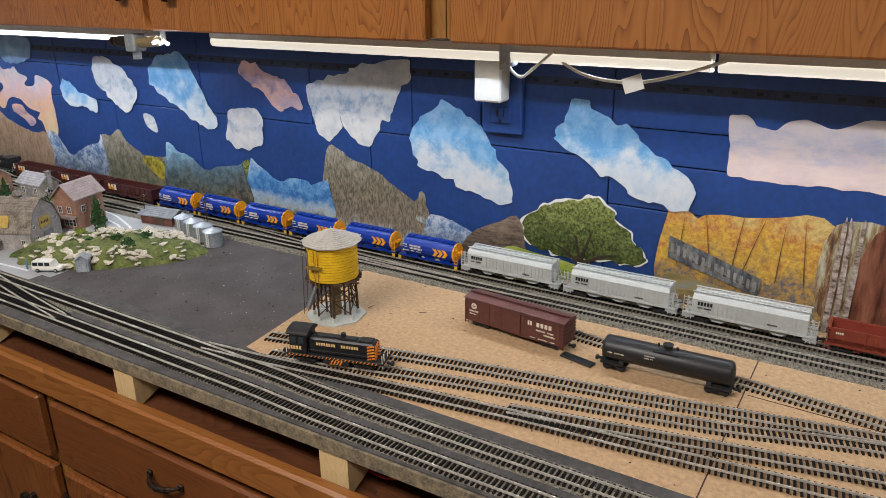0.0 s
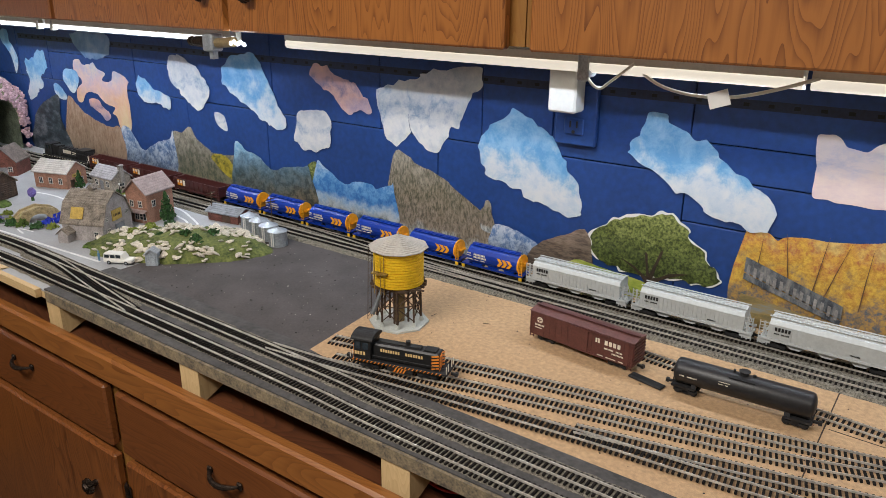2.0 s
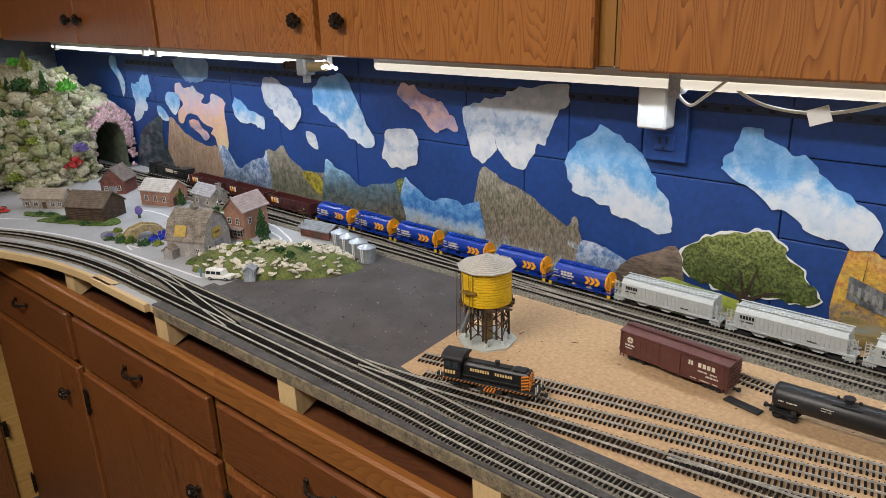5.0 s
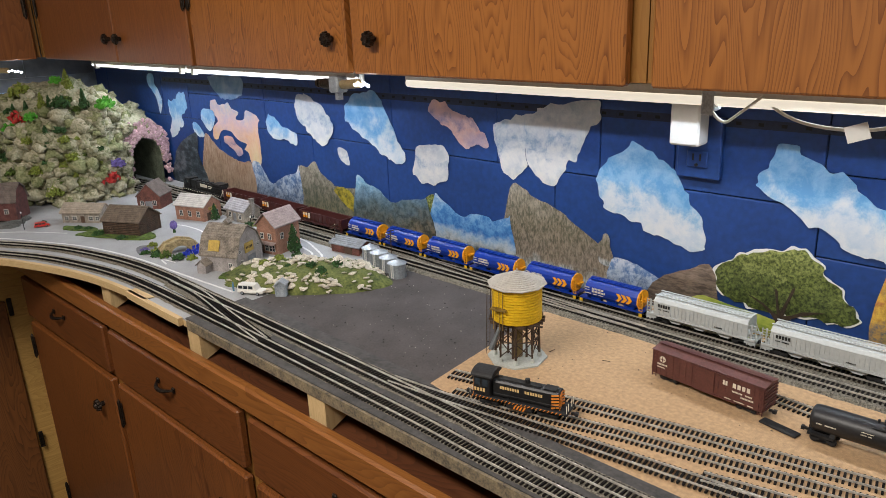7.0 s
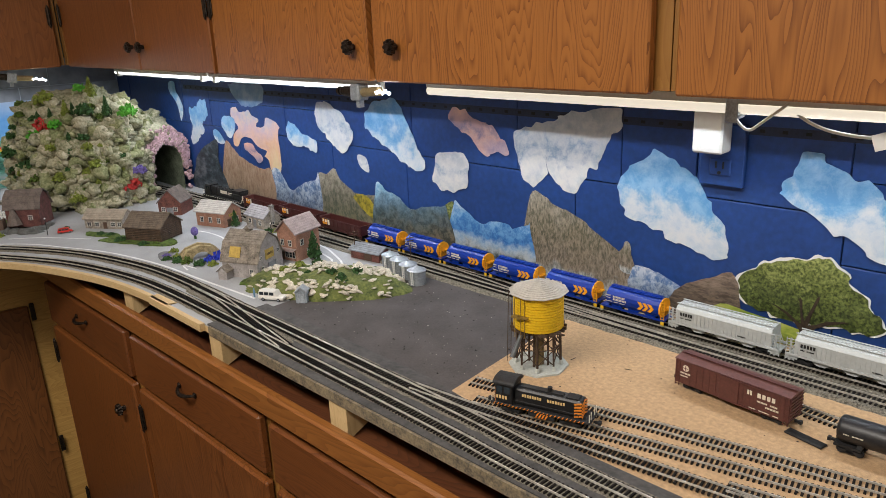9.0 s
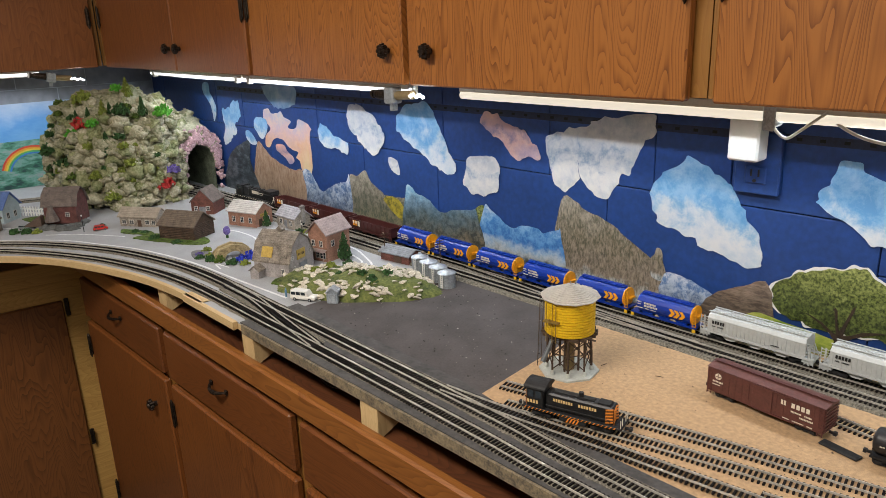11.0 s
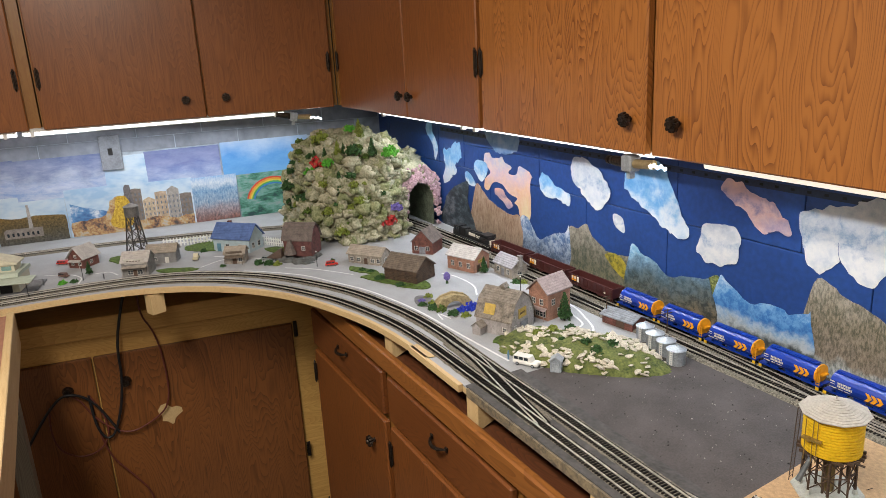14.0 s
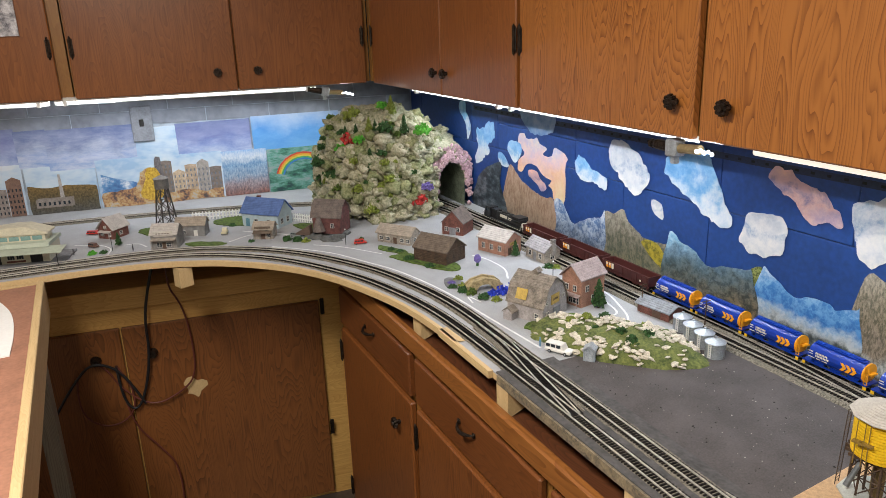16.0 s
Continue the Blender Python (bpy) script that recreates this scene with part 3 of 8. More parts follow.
# left bay: recessed cupboard front under the left wing
ALOW = 0.50
bay = thing("recessed_base_cupboard", "brown stained recessed base cupboard under the pale wall", "cupboard", MA)
part("body", box(B(), 0.05, ALOW, -1.55, -0.40, -0.1, 0.768), BEAM, bay, "yellow pine frame")
part("top_beam", box(B(), 0.05, ALOW + 0.03, -1.6, -0.40, 0.7685, 0.838, None, 0.003), BEAM, bay)
for y0, y1 in ((-1.14, -0.495), (-1.56, -1.146)):
    d = part("door", box(B(), ALOW + 0.001, ALOW + 0.019, y0, y1, -0.08, 0.70, None, 0.003), BAYDOOR, bay)
for y in (-1.055, -1.23):
    bm = B()
    rod(bm, (ALOW + 0.02, y, 0.60), (ALOW + 0.04, y, 0.60), 0.018, 0.012, 12)
    part("knob", bm, BRONZE, bay)
for z in (0.2, 0.68):
    part("hinge", box(B(), ALOW + 0.019, ALOW + 0.024, -0.492, -0.478, z - 0.03, z + 0.03, None, 0.002), BRONZE, bay)
part("chip", prism(B(), [(-0.94 + 0.034 * math.cos(a) * (1 + 0.35 * math.sin(3 * a + 1)), 0.452 + 0.034 * math.sin(a) * (1 + 0.3 * math.sin(4 * a))) for a in (i * 0.35 for i in range(18))], ALOW + 0.019, ALOW + 0.0205, "YZ"), PINE, bay, "chipped bare patch")


def acable(name, pts, r, material, label):
    ob = cable(name, pts, r, material, label)
    ob.matrix_world = MA
    return ob


a = ALOW + 0.035
BLACKC = mat("black_cable", (0.01, 0.01, 0.011), 0.5, var=0.1, bump=0)
BROWNC = mat("brown_cable", (0.12, 0.03, 0.02), 0.5, var=0.1, bump=0)
acable("black_cable", ((a, -1.0, 0.95), (a, -1.03, 0.86), (a + 0.02, -1.06, 0.74), (a + 0.01, -1.06, 0.62), (a, -1.09, 0.48), (a, -1.13, 0.40), (a, -1.17, 0.46), (a, -1.17, 0.58)), 0.0045, BLACKC, "black power cable hung over the cupboard knobs")
acable("black_cable", ((a, -1.42, 0.36), (a, -1.36, 0.46), (a, -1.28, 0.57), (a + 0.02, -1.23, 0.61), (a, -1.17, 0.57), (a, -1.13, 0.5), (a, -1.10, 0.43)), 0.0045, BLACKC, "black power cable hung over the cupboard knobs")
acable("brown_cable", ((a, -0.97, 0.95), (a, -0.985, 0.84), (a, -0.94, 0.76), (a, -0.925, 0.62), (a, -0.93, 0.5), (a, -0.98, 0.45), (a, -1.08, 0.41), (a, -1.17, 0.5), (a, -1.2, 0.58), (a, -1.24, 0.6)), 0.003, BROWNC, "thin brown wire looped on the cupboard front")
acable("brown_cable", ((a, -1.29, 0.56), (a, -1.31, 0.44), (a, -1.24, 0.36), (a, -1.15, 0.38), (a, -1.12, 0.48), (a, -1.17, 0.58)), 0.003, BROWNC, "thin brown wire looped on the cupboard front")
acable("brown_cable", ((a, -1.16, 0.46), (a, -1.15, 0.36), (a, -1.08, 0.26), (a, -1.02, 0.16), (a, -1.03, 0.02)), 0.003, BROWNC, "thin brown wire hanging to the floor")

# ---- the railway board ----
EDGE = [(4.6, -0.583), (1.95, -0.583), (1.80, -0.578), (1.68, -0.580), (1.55, -0.594), (1.43, -0.622), (1.29, -0.668), (1.185, -0.72), (1.09, -0.79), (1.0, -0.885), (0.94, -0.98), (0.90, -1.08), (0.872, -1.22), (0.862, -1.35), (0.85, -1.6), (0.83, -2.0)]


def smooth_path(pts, step=0.012):
    """Catmull-Rom through the points, at even steps."""
    P = [Vector((p[0], p[1], 0)) for p in pts]
    P = [P[0] * 2 - P[1]] + P + [P[-1] * 2 - P[-2]]
    dense = []
    for i in range(1, len(P) - 2):
        n = max(2, int((P[i + 1] - P[i]).length / 0.004))
        for k in range(n):
            t = k / n
            a, b, c, d = P[i - 1:i + 3]
            dense.append(0.5 * ((2 * b) + (c - a) * t + (2 * a - 5 * b + 4 * c - d) * t * t + (3 * b - a - 3 * c + d) * t ** 3))
    dense.append(P[-2])
    out, carry = [dense[0]], 0.0
    for p, q in zip(dense, dense[1:]):
        l = (q - p).length
        while carry + l >= step:
            f = (step - carry) / l if l else 0
            p = p.lerp(q, f)
            out.append(p.copy())
            l = (q - p).length
            carry = 0.0
        carry += l
    return out


edge = smooth_path(EDGE, 0.02)
wallpts = [(-0.12, -2.0), (0.255, -0.02), (0.3, -0.004), (4.6, -0.004)]
outline = [(p.x, p.y) for p in edge] + wallpts
board = thing("layout_board", "plywood railway baseboard on the worktop", "baseboard")
part("deck", prism(B(), outline, 0.984, 0.9965), PINE, board)


def patch(name, pts, z0, z1, material, parent, label=""):
    return part(name, prism(B(), pts, z0, z1), material, parent, label)


town = [(p.x - 0.0, p.y + 0.0) for p in edge if p.x < 1.965]
patch("town_sheet", [(1.965, -0.583)] + town[1:] + [(-0.1, -1.99), (0.26, -0.02), (0.3, -0.005), (1.965, -0.005)], 0.9967, 0.9995, ROAD, board, "grey painted town ground")
patch("charcoal_sheet", [(1.966, -0.583), (2.468, -0.583), (2.468, -0.47), (2.44, -0.16), (2.44, -0.005), (1.966, -0.005)], 0.9967, 0.9992, BLACKBOARD, board, "charcoal painted board")
patch("tan_sheet", [(2.4685, -0.583), (4.6, -0.583), (4.6, -0.005), (2.4405, -0.005), (2.4405, -0.16), (2.4685, -0.47)], 0.9967, 1.0, TAN, board, "bare tan fibreboard")
def seam_line(p0, p1, w, parent, z):
    a, b = Vector((*p0, 0)), Vector((*p1, 0))
    n = Vector((-(b - a).y, (b - a).x, 0)).normalized() * w / 2
    part("seam", prism(B(), [((a - n).x, (a - n).y), ((b - n).x, (b - n).y), ((b + n).x, (b + n).y), ((a + n).x, (a + n).y)], z - 0.0008, z + 0.0004), mat("board_seam", (0.05, 0.032, 0.02), 0.9, var=0.2), parent)


seam_line((3.105, -0.50), (3.115, -0.005), 0.0016, board, 1.0)
seam_line((3.115, -0.245), (4.4, -0.30), 0.0014, board, 1.0)


def crumbs(name, label, material, x0, x1, y0, y1, z, n, seed, big=0.0016):
    """Ballast crumbs and plaster chips lying loose on a board."""
    random.seed(seed)
    v, f = [], []
    for _ in range(n):
        x, y, r = random.uniform(x0, x1), random.uniform(y0, y1), big * (0.25 + 0.75 * random.random() ** 3)
        k = len(v)
        for q in ((-1, 0, 0), (0, -1, 0), (1, 0, 0), (0, 1, 0), (0.2, 0.1, 0.9)):
            v.append((x + q[0] * r * random.uniform(0.6, 1.3), y + q[1] * r * random.uniform(0.6, 1.3), z + q[2] * r))
        f += [(k, k + 1, k + 4), (k + 1, k + 2, k + 4), (k + 2, k + 3, k + 4), (k + 3, k, k + 4)]
    me = bpy.data.meshes.new(name)
    me.from_pydata(v, [], f)
    me.materials.append(material)
    tagged(new(name, me), label, "crumb", "", "stuff")


DARKCRUMB = mat("dark_crumb", (0.03, 0.027, 0.025), 0.9, var=0.3)
PALECRUMB = mat("pale_crumb", (0.50, 0.47, 0.42), 0.9, var=0.3)
crumbs("loose_chip", "pale plaster chips lying on the charcoal board", PALECRUMB, 2.0, 2.45, -0.44, -0.15, 0.9992, 90, 51)
crumbs("loose_chip", "dark ballast crumbs lying on the charcoal board", DARKCRUMB, 1.97, 2.45, -0.45, -0.15, 0.9992, 240, 52, 0.0022)
crumbs("loose_chip", "dark ballast crumbs lying on the tan board", DARKCRUMB, 2.5, 3.6, -0.47, -0.15, 1.0, 260, 53)
crumbs("loose_chip", "pale chips lying on the grey town ground", PALECRUMB, 1.0, 1.95, -0.46, -0.14, 0.9995, 120, 54)
# front strip of painted board and the pine lip
patch("front_strip", [(1.95, -0.583), (4.6, -0.583), (4.6, -0.487), (2.75, -0.478), (2.52, -0.478), (2.42, -0.463), (1.95, -0.455)], 0.9995, 1.0025, EDGEGREY, board, "grey painted cork strip")


def lip(pts, off0, off1, z0, z1):
    bm = B()
    prev = None
    for i, p in enumerate(pts):
        d = (pts[min(i + 1, len(pts) - 1)] - pts[max(i - 1, 0)]).normalized()
        n = Vector((-d.y, d.x, 0))
        row = [bm.verts.new((p + n * o) + Vector((0, 0, z))) for o, z in ((off0, z0), (off1, z0), (off1, z1), (off0, z1))]
        if prev:
            for k in range(4):
                bm.faces.new((prev[k], prev[(k + 1) % 4], row[(k + 1) % 4], row[k]))
        else:
            bm.faces.new(row)
        prev = row
    bm.faces.new(prev[::-1])
    return bm


part("pine_lip", lip([p for p in edge if p.x < 1.945], 0.0005, 0.0105, 0.986, 1.0012), PINE, board, "bare pine edge strip")
part("painted_lip", lip([p for p in edge if p.x > 1.95], 0.0004, 0.0045, 0.9835, 1.0012), mat("worn_edge", (0.19, 0.15, 0.09), 0.8, var=0.4, scale=60, bump=0.5, dark=(0.06, 0.05, 0.04)), board, "worn painted edge")
# supports under the front edge
for x in (1.568, 1.955, 2.322, 2.700, 3.08, 3.46):
    s = thing("support_block", "wedge of raw pine holding up the railway board", "bracket", pose(x, 0, 0), "pine supports")
    part("block", prism(B(), [(-0.585, 0.9825), (-0.585, 0.932), (-0.575, 0.931), (-0.47, 0.972), (-0.47, 0.9825)], 0, 0.042, "YZ"), PINEZ, s)
s = thing("support_block", "wedge of raw pine holding up the railway board", "bracket", pose(0.905, -1.02, 0, 0, 0, -70), "pine supports")
part("block", prism(B(), [(-0.006, 0.982), (-0.006, 0.925), (0.03, 0.925), (0.03, 0.982)], -0.02, 0.02, "YZ"), PINEZ, s)
for x in (2.75, 2.78, 2.35, 2.2):
    cable("red_wire" if x > 2.6 else "loose_wire", ((x, -0.5, 0.975), (x + 0.02, -0.53, 0.94), (x - 0.03, -0.55, 0.935), (x - 0.12, -0.52, 0.95), (x - 0.3, -0.45, 0.94)), 0.0015, mat("red_wire", (0.5, 0.03, 0.02), 0.5) if x > 2.6 else BLACKC, "loose track wire on the worktop")

# ---- track ----


SLEEPER = None


def track(name, pts, label, z=1.0, ballast=None, bed=0.0, width=0.045, pieces=(9.0, 9.0)):
    """Flex track: bed, sleepers and two rails along a smooth line."""
    t = thing(name, label, "track", None, "model railway tracks")
    path = smooth_path(pts, 0.0064)
    dirs = [(path[min(i + 1, len(path) - 1)] - path[max(i - 1, 0)]).normalized() for i in range(len(path))]
    if bed:
        bm = B()
        prev = None
        for i in range(0, len(path), 2):
            p, d = path[i], dirs[i]
            n = Vector((-d.y, d.x, 0))
            j = [0.003 * noise.noise(p * 60 + Vector((k * 9, 0, 0))) for k in range(4)]
            row = [bm.verts.new((p + n * (o + jj)) + Vector((0, 0, zz))) for (o, zz), jj in zip(((-width / 2 - bed, z), (-width / 2, z + bed), (width / 2, z + bed), (width / 2 + bed, z)), j)]
            if prev:
                for k in range(3):
                    bm.faces.new((prev[k], row[k], row[k + 1], prev[k + 1]))
            prev = row
        part("ballast", bm, ballast or BALLAST, t, "grey ballast bed")
    zt = z + bed
    v, f = [], []
    single = 0
    for i, (p, d) in enumerate(zip(path, dirs)):
        if pieces[0] < p.x < pieces[1] and single < 290:
            ob = new("sleeper", SLEEPER)
            ob.parent = t
            ob.matrix_world = Matrix.Translation((p.x, p.y, zt)) @ Matrix.Rotation(math.atan2(d.y, d.x) + radians(random.uniform(-1.2, 1.2)), 4, "Z")
            single += 1
            continue
        n = Vector((-d.y, d.x, 0))
        k = len(v)
        for zz in (zt - 0.0005, zt + 0.0022):
            for a, b in ((-1, -1), (1, -1), (1, 1), (-1, 1)):
                q = p + n * 0.0148 * a + d * 0.0014 * b
                v.append((q.x, q.y, zz))
        f += [(k + 4, k + 5, k + 6, k + 7), (k, k + 1, k + 5, k + 4), (k + 1, k + 2, k + 6, k + 5), (k + 2, k + 3, k + 7, k + 6), (k + 3, k, k + 4, k + 7)]
    if v:
        me = bpy.data.meshes.new("sleeper_row")
        me.from_pydata(v, [], f)
        me.materials.append(TIE)
        ob = new("sleeper_row", me)
        ob.parent = t
        tagged(ob, kind="stuff")
    for s in (-1, 1):
        bm = B()
        prev = None
        for i in list(range(0, len(path), 3)) + [len(path) - 1]:
            p, d = path[i], dirs[i]
            n = Vector((-d.y, d.x, 0))
            c = p + n * s * 0.00865
            row = [bm.verts.new((c + n * o) + Vector((0, 0, zt + zz))) for o, zz in ((-0.0009, 0.002), (0.0009, 0.002), (0.0006, 0.0046), (-0.0006, 0.0046))]
            if prev:
                for k in range(4):
                    bm.faces.new((prev[k], prev[(k + 1) % 4], row[(k + 1) % 4], row[k]))
            prev = row
        part("rail", bm, STEEL, t)
    return t


SLEEPER = mesh_of(box(B(), -0.0014, 0.0014, -0.0148, 0.0148, -0.0005, 0.0022, None, 0.0003), mat("single_tie", (0.011, 0.009, 0.008), 0.85, var=0.35, scale=90, bump=0.2, spec=0.18, per_object=0.5))
REAR1 = [(4.5, -0.072), (2.6, -0.072), (1.6, -0.070), (1.25, -0.072), (1.0, -0.080), (0.8, -0.085), (0.62, -0.11), (0.50, -0.20)]
REAR2 = [(4.5, -0.120), (2.6, -0.118), (1.7, -0.120), (1.3, -0.120), (1.05, -0.128), (0.85, -0.135), (0.7, -0.16)]
FRONT1 = [(4.5, -0.566), (2.86, -0.563), (2.52, -0.556), (2.0, -0.550), (1.66, -0.553), (1.44, -0.590), (1.27, -0.648), (1.07, -0.76), (0.935, -0.90), (0.86, -1.06), (0.825, -1.3), (0.81, -1.6), (0.79, -1.98)]
FRONT2 = [(4.5, -0.519), (2.85, -0.516), (2.55, -0.509), (2.2, -0.503), (1.95, -0.500), (1.62, -0.500), (1.40, -0.535), (1.23, -0.592), (1.03, -0.708), (0.885, -0.862), (0.81, -1.03), (0.775, -1.28), (0.758, -1.6), (0.74, -1.98)]
track("main_track", REAR1, "rear main track on grey ballast", 0.9995, BALLAST, 0.005)
track("passing_track", REAR2, "second rear track on grey ballast", 0.9995, BALLAST, 0.005)
track("front_track", FRONT1, "front outer track on grey ballast", 1.0, BALLAST, 0.0028, width=0.030, pieces=(1.6, 3.2))
track("front_track", FRONT2, "front inner track on grey ballast", 1.0, BALLAST, 0.0028, width=0.038, pieces=(1.6, 3.2))
track("yard_track", [(2.475, -0.426), (2.738, -0.366), (3.02, -0.317), (3.267, -0.27), (3.6, -0.21), (4.4, -0.12)], "yard track laid on bare fibreboard", pieces=(2.0, 3.4))
track("yard_track", [(2.515, -0.468), (2.764, -0.407), (3.072, -0.345), (3.17, -0.318), (3.267, -0.292), (3.5, -0.245)], "yard track laid on bare fibreboard", pieces=(2.0, 3.4))
track("yard_track", [(2.42, -0.500), (2.52, -0.489), (2.66, -0.468), (2.79, -0.451), (2.914, -0.436), (3.03, -0.426), (3.21, -0.407), (3.6, -0.37), (4.3, -0.32)], "yard track leaving the front line", 1.002, pieces=(2.0, 3.4))
track("yard_track", [(2.87, -0.430), (3.032, -0.398), (3.145, -0.375), (3.269, -0.352), (3.6, -0.30), (4.2, -0.24)], "yard track laid on bare fibreboard", 1.0015, pieces=(2.0, 3.4))
track("yard_track", [(2.70, -0.150), (2.79, -0.183), (2.87, -0.199), (3.10, -0.219), (3.27, -0.237), (3.6, -0.27), (4.0, -0.30)], "yard track laid on bare fibreboard", pieces=(2.0, 3.4))
track("crossover_track", [(2.62, -0.117), (2.5, -0.113), (2.38, -0.105), (2.2, -0.085), (2.05, -0.074)], "crossover between the rear tracks", 1.0005, BALLAST, 0.0045)
track("crossover_track", [(1.75, -0.500), (1.86, -0.504), (2.0, -0.526), (2.15, -0.548)], "crossover between the front tracks", 1.0005, BALLAST, 0.0026)

# ---- prints pasted on the walls ----
CLOUD_W = scenic("grey_white_cloud_print", ((0.0, (0.44, 0.48, 0.55), (0.60, 0.61, 0.62)), (0.30, (0.54, 0.56, 0.60), (0.62, 0.62, 0.62)), (0.5, (0.24, 0.32, 0.46), (0.50, 0.53, 0.58)), (0.65, (0.48, 0.51, 0.56), (0.60, 0.60, 0.61)), (1.0, (0.34, 0.38, 0.46), (0.52, 0.53, 0.56))), 0.42, 20, 34, crisp=0.09)
CLOUD_B = scenic("blue_cloud_print", ((0.0, (0.40, 0.50, 0.62), (0.58, 0.62, 0.67)), (0.25, (0.50, 0.57, 0.66), (0.60, 0.63, 0.67)), (0.42, (0.20, 0.38, 0.60), (0.50, 0.58, 0.66)), (0.6, (0.11, 0.30, 0.58), (0.22, 0.42, 0.66)), (1.0, (0.12, 0.30, 0.56), (0.28, 0.45, 0.64))), 0.34, 18, 30, crisp=0.09)
CLOUD_P = scenic("pink_cloud_print", ((0.0, (0.30, 0.24, 0.36), (0.50, 0.36, 0.40)), (0.4, (0.56, 0.33, 0.30), (0.62, 0.42, 0.38)), (0.6, (0.18, 0.16, 0.27), (0.46, 0.30, 0.32)), (1.0, (0.64, 0.38, 0.30), (0.52, 0.32, 0.32))), 0.40, 20, 34, crisp=0.10)
CLOUD_S = scenic("pale_pink_sky_print", ((0.0, (0.60, 0.48, 0.50), (0.70, 0.57, 0.53)), (0.3, (0.62, 0.50, 0.52), (0.70, 0.58, 0.54)), (0.5, (0.42, 0.42, 0.56), (0.66, 0.57, 0.58)), (0.78, (0.70, 0.58, 0.52), (0.66, 0.58, 0.58)), (0.9, (0.66, 0.62, 0.62), (0.60, 0.60, 0.64)), (1.0, (0.22, 0.40, 0.68), (0.40, 0.50, 0.68))), 0.20, 26, 34, (0.6, 1, 1.4), crisp=0.10)
CLOUD_T = scenic("sunset_sky_print", ((0.0, (0.66, 0.50, 0.28), (0.70, 0.56, 0.34)), (0.35, (0.62, 0.36, 0.24), (0.68, 0.46, 0.32)), (0.65, (0.46, 0.36, 0.46), (0.64, 0.42, 0.38)), (1.0, (0.40, 0.40, 0.52), (0.62, 0.52, 0.42))), 0.30, 14, 34)
ROCKP = scenic("grey_cliff_print", ((0.0, (0.13, 0.16, 0.17), (0.52, 0.56, 0.58)), (0.16, (0.16, 0.18, 0.17), (0.46, 0.48, 0.46)), (0.26, (0.12, 0.10, 0.075), (0.30, 0.25, 0.19)), (0.6, (0.075, 0.075, 0.045), (0.27, 0.23, 0.17)), (1.0, (0.15, 0.145, 0.12), (0.40, 0.37, 0.31))), 0.14, 26, 150, (1.5, 1, 0.6), crisp=0.09)
SNOWP = scenic("snowy_ridge_print", ((0.0, (0.05, 0.06, 0.07), (0.16, 0.17, 0.17)), (0.35, (0.06, 0.09, 0.15), (0.22, 0.27, 0.35)), (0.7, (0.08, 0.16, 0.34), (0.42, 0.50, 0.62)), (1.0, (0.16, 0.27, 0.48), (0.62, 0.66, 0.72))), 0.20, 34, 70, (1, 1, 0.9), crisp=0.07)
DARKP = scenic("dark_hill_print", ((0.0, (0.025, 0.022, 0.02), (0.09, 0.075, 0.06)), (0.5, (0.06, 0.045, 0.036), (0.18, 0.14, 0.105)), (1.0, (0.13, 0.095, 0.075), (0.30, 0.23, 0.18))), 0.2, 24, 90, (0.5, 1, 1.8), crisp=0.09)
LAKEP = scenic("lake_valley_print", ((0.0, (0.05, 0.045, 0.03), (0.22, 0.16, 0.09)), (0.28, (0.04, 0.05, 0.045), (0.14, 0.15, 0.13)), (0.50, (0.05, 0.085, 0.10), (0.12, 0.17, 0.19)), (0.74, (0.09, 0.17, 0.25), (0.17, 0.28, 0.38)), (0.86, (0.16, 0.36, 0.56), (0.32, 0.50, 0.64)), (1.0, (0.40, 0.58, 0.70), (0.52, 0.66, 0.74))), 0.15, 26, 85, (0.9, 1, 1), lean=-0.18, crisp=0.08)
SNOWLAKEP = scenic("snowy_lake_print", ((0.0, (0.05, 0.05, 0.035), (0.13, 0.12, 0.085)), (0.26, (0.04, 0.05, 0.055), (0.10, 0.12, 0.12)), (0.34, (0.30, 0.34, 0.36), (0.44, 0.48, 0.50)), (0.46, (0.22, 0.36, 0.54), (0.36, 0.46, 0.58)), (0.54, (0.03, 0.13, 0.38), (0.08, 0.24, 0.52)), (0.78, (0.05, 0.20, 0.50), (0.20, 0.40, 0.64)), (1.0, (0.30, 0.48, 0.68), (0.66, 0.70, 0.75))), 0.11, 26, 75, (1, 1, 0.9), crisp=0.08)
GOLDP = scenic("golden_slope_print", ((0.0, (0.08, 0.09, 0.05), (0.22, 0.20, 0.10)), (0.4, (0.07, 0.08, 0.06), (0.19, 0.18, 0.13)), (0.7, (0.12, 0.115, 0.085), (0.27, 0.25, 0.20)), (1.0, (0.22, 0.20, 0.16), (0.42, 0.38, 0.31))), 0.2, 28, 75, (1.3, 1, 0.9), crisp=0.08)
CLIFFP = scenic("brown_gorge_print", ((0.0, (0.11, 0.08, 0.055), (0.24, 0.18, 0.12)), (0.35, (0.22, 0.14, 0.085), (0.38, 0.28, 0.20)), (1.0, (0.30, 0.17, 0.11), (0.50, 0.36, 0.27))), 0.18, 22, 80, (1.5, 1, 0.6), crisp=0.11)
GOLDLEAFP = scenic("golden_leaf_print", ((0.0, (0.09, 0.09, 0.07), (0.34, 0.22, 0.08)), (0.35, (0.10, 0.12, 0.16), (0.48, 0.28, 0.06)), (0.6, (0.42, 0.22, 0.035), (0.66, 0.44, 0.07)), (0.8, (0.38, 0.13, 0.06), (0.62, 0.36, 0.06)), (1.0, (0.46, 0.32, 0.12), (0.66, 0.50, 0.18))), 0.32, 30, 150, crisp=0.10)
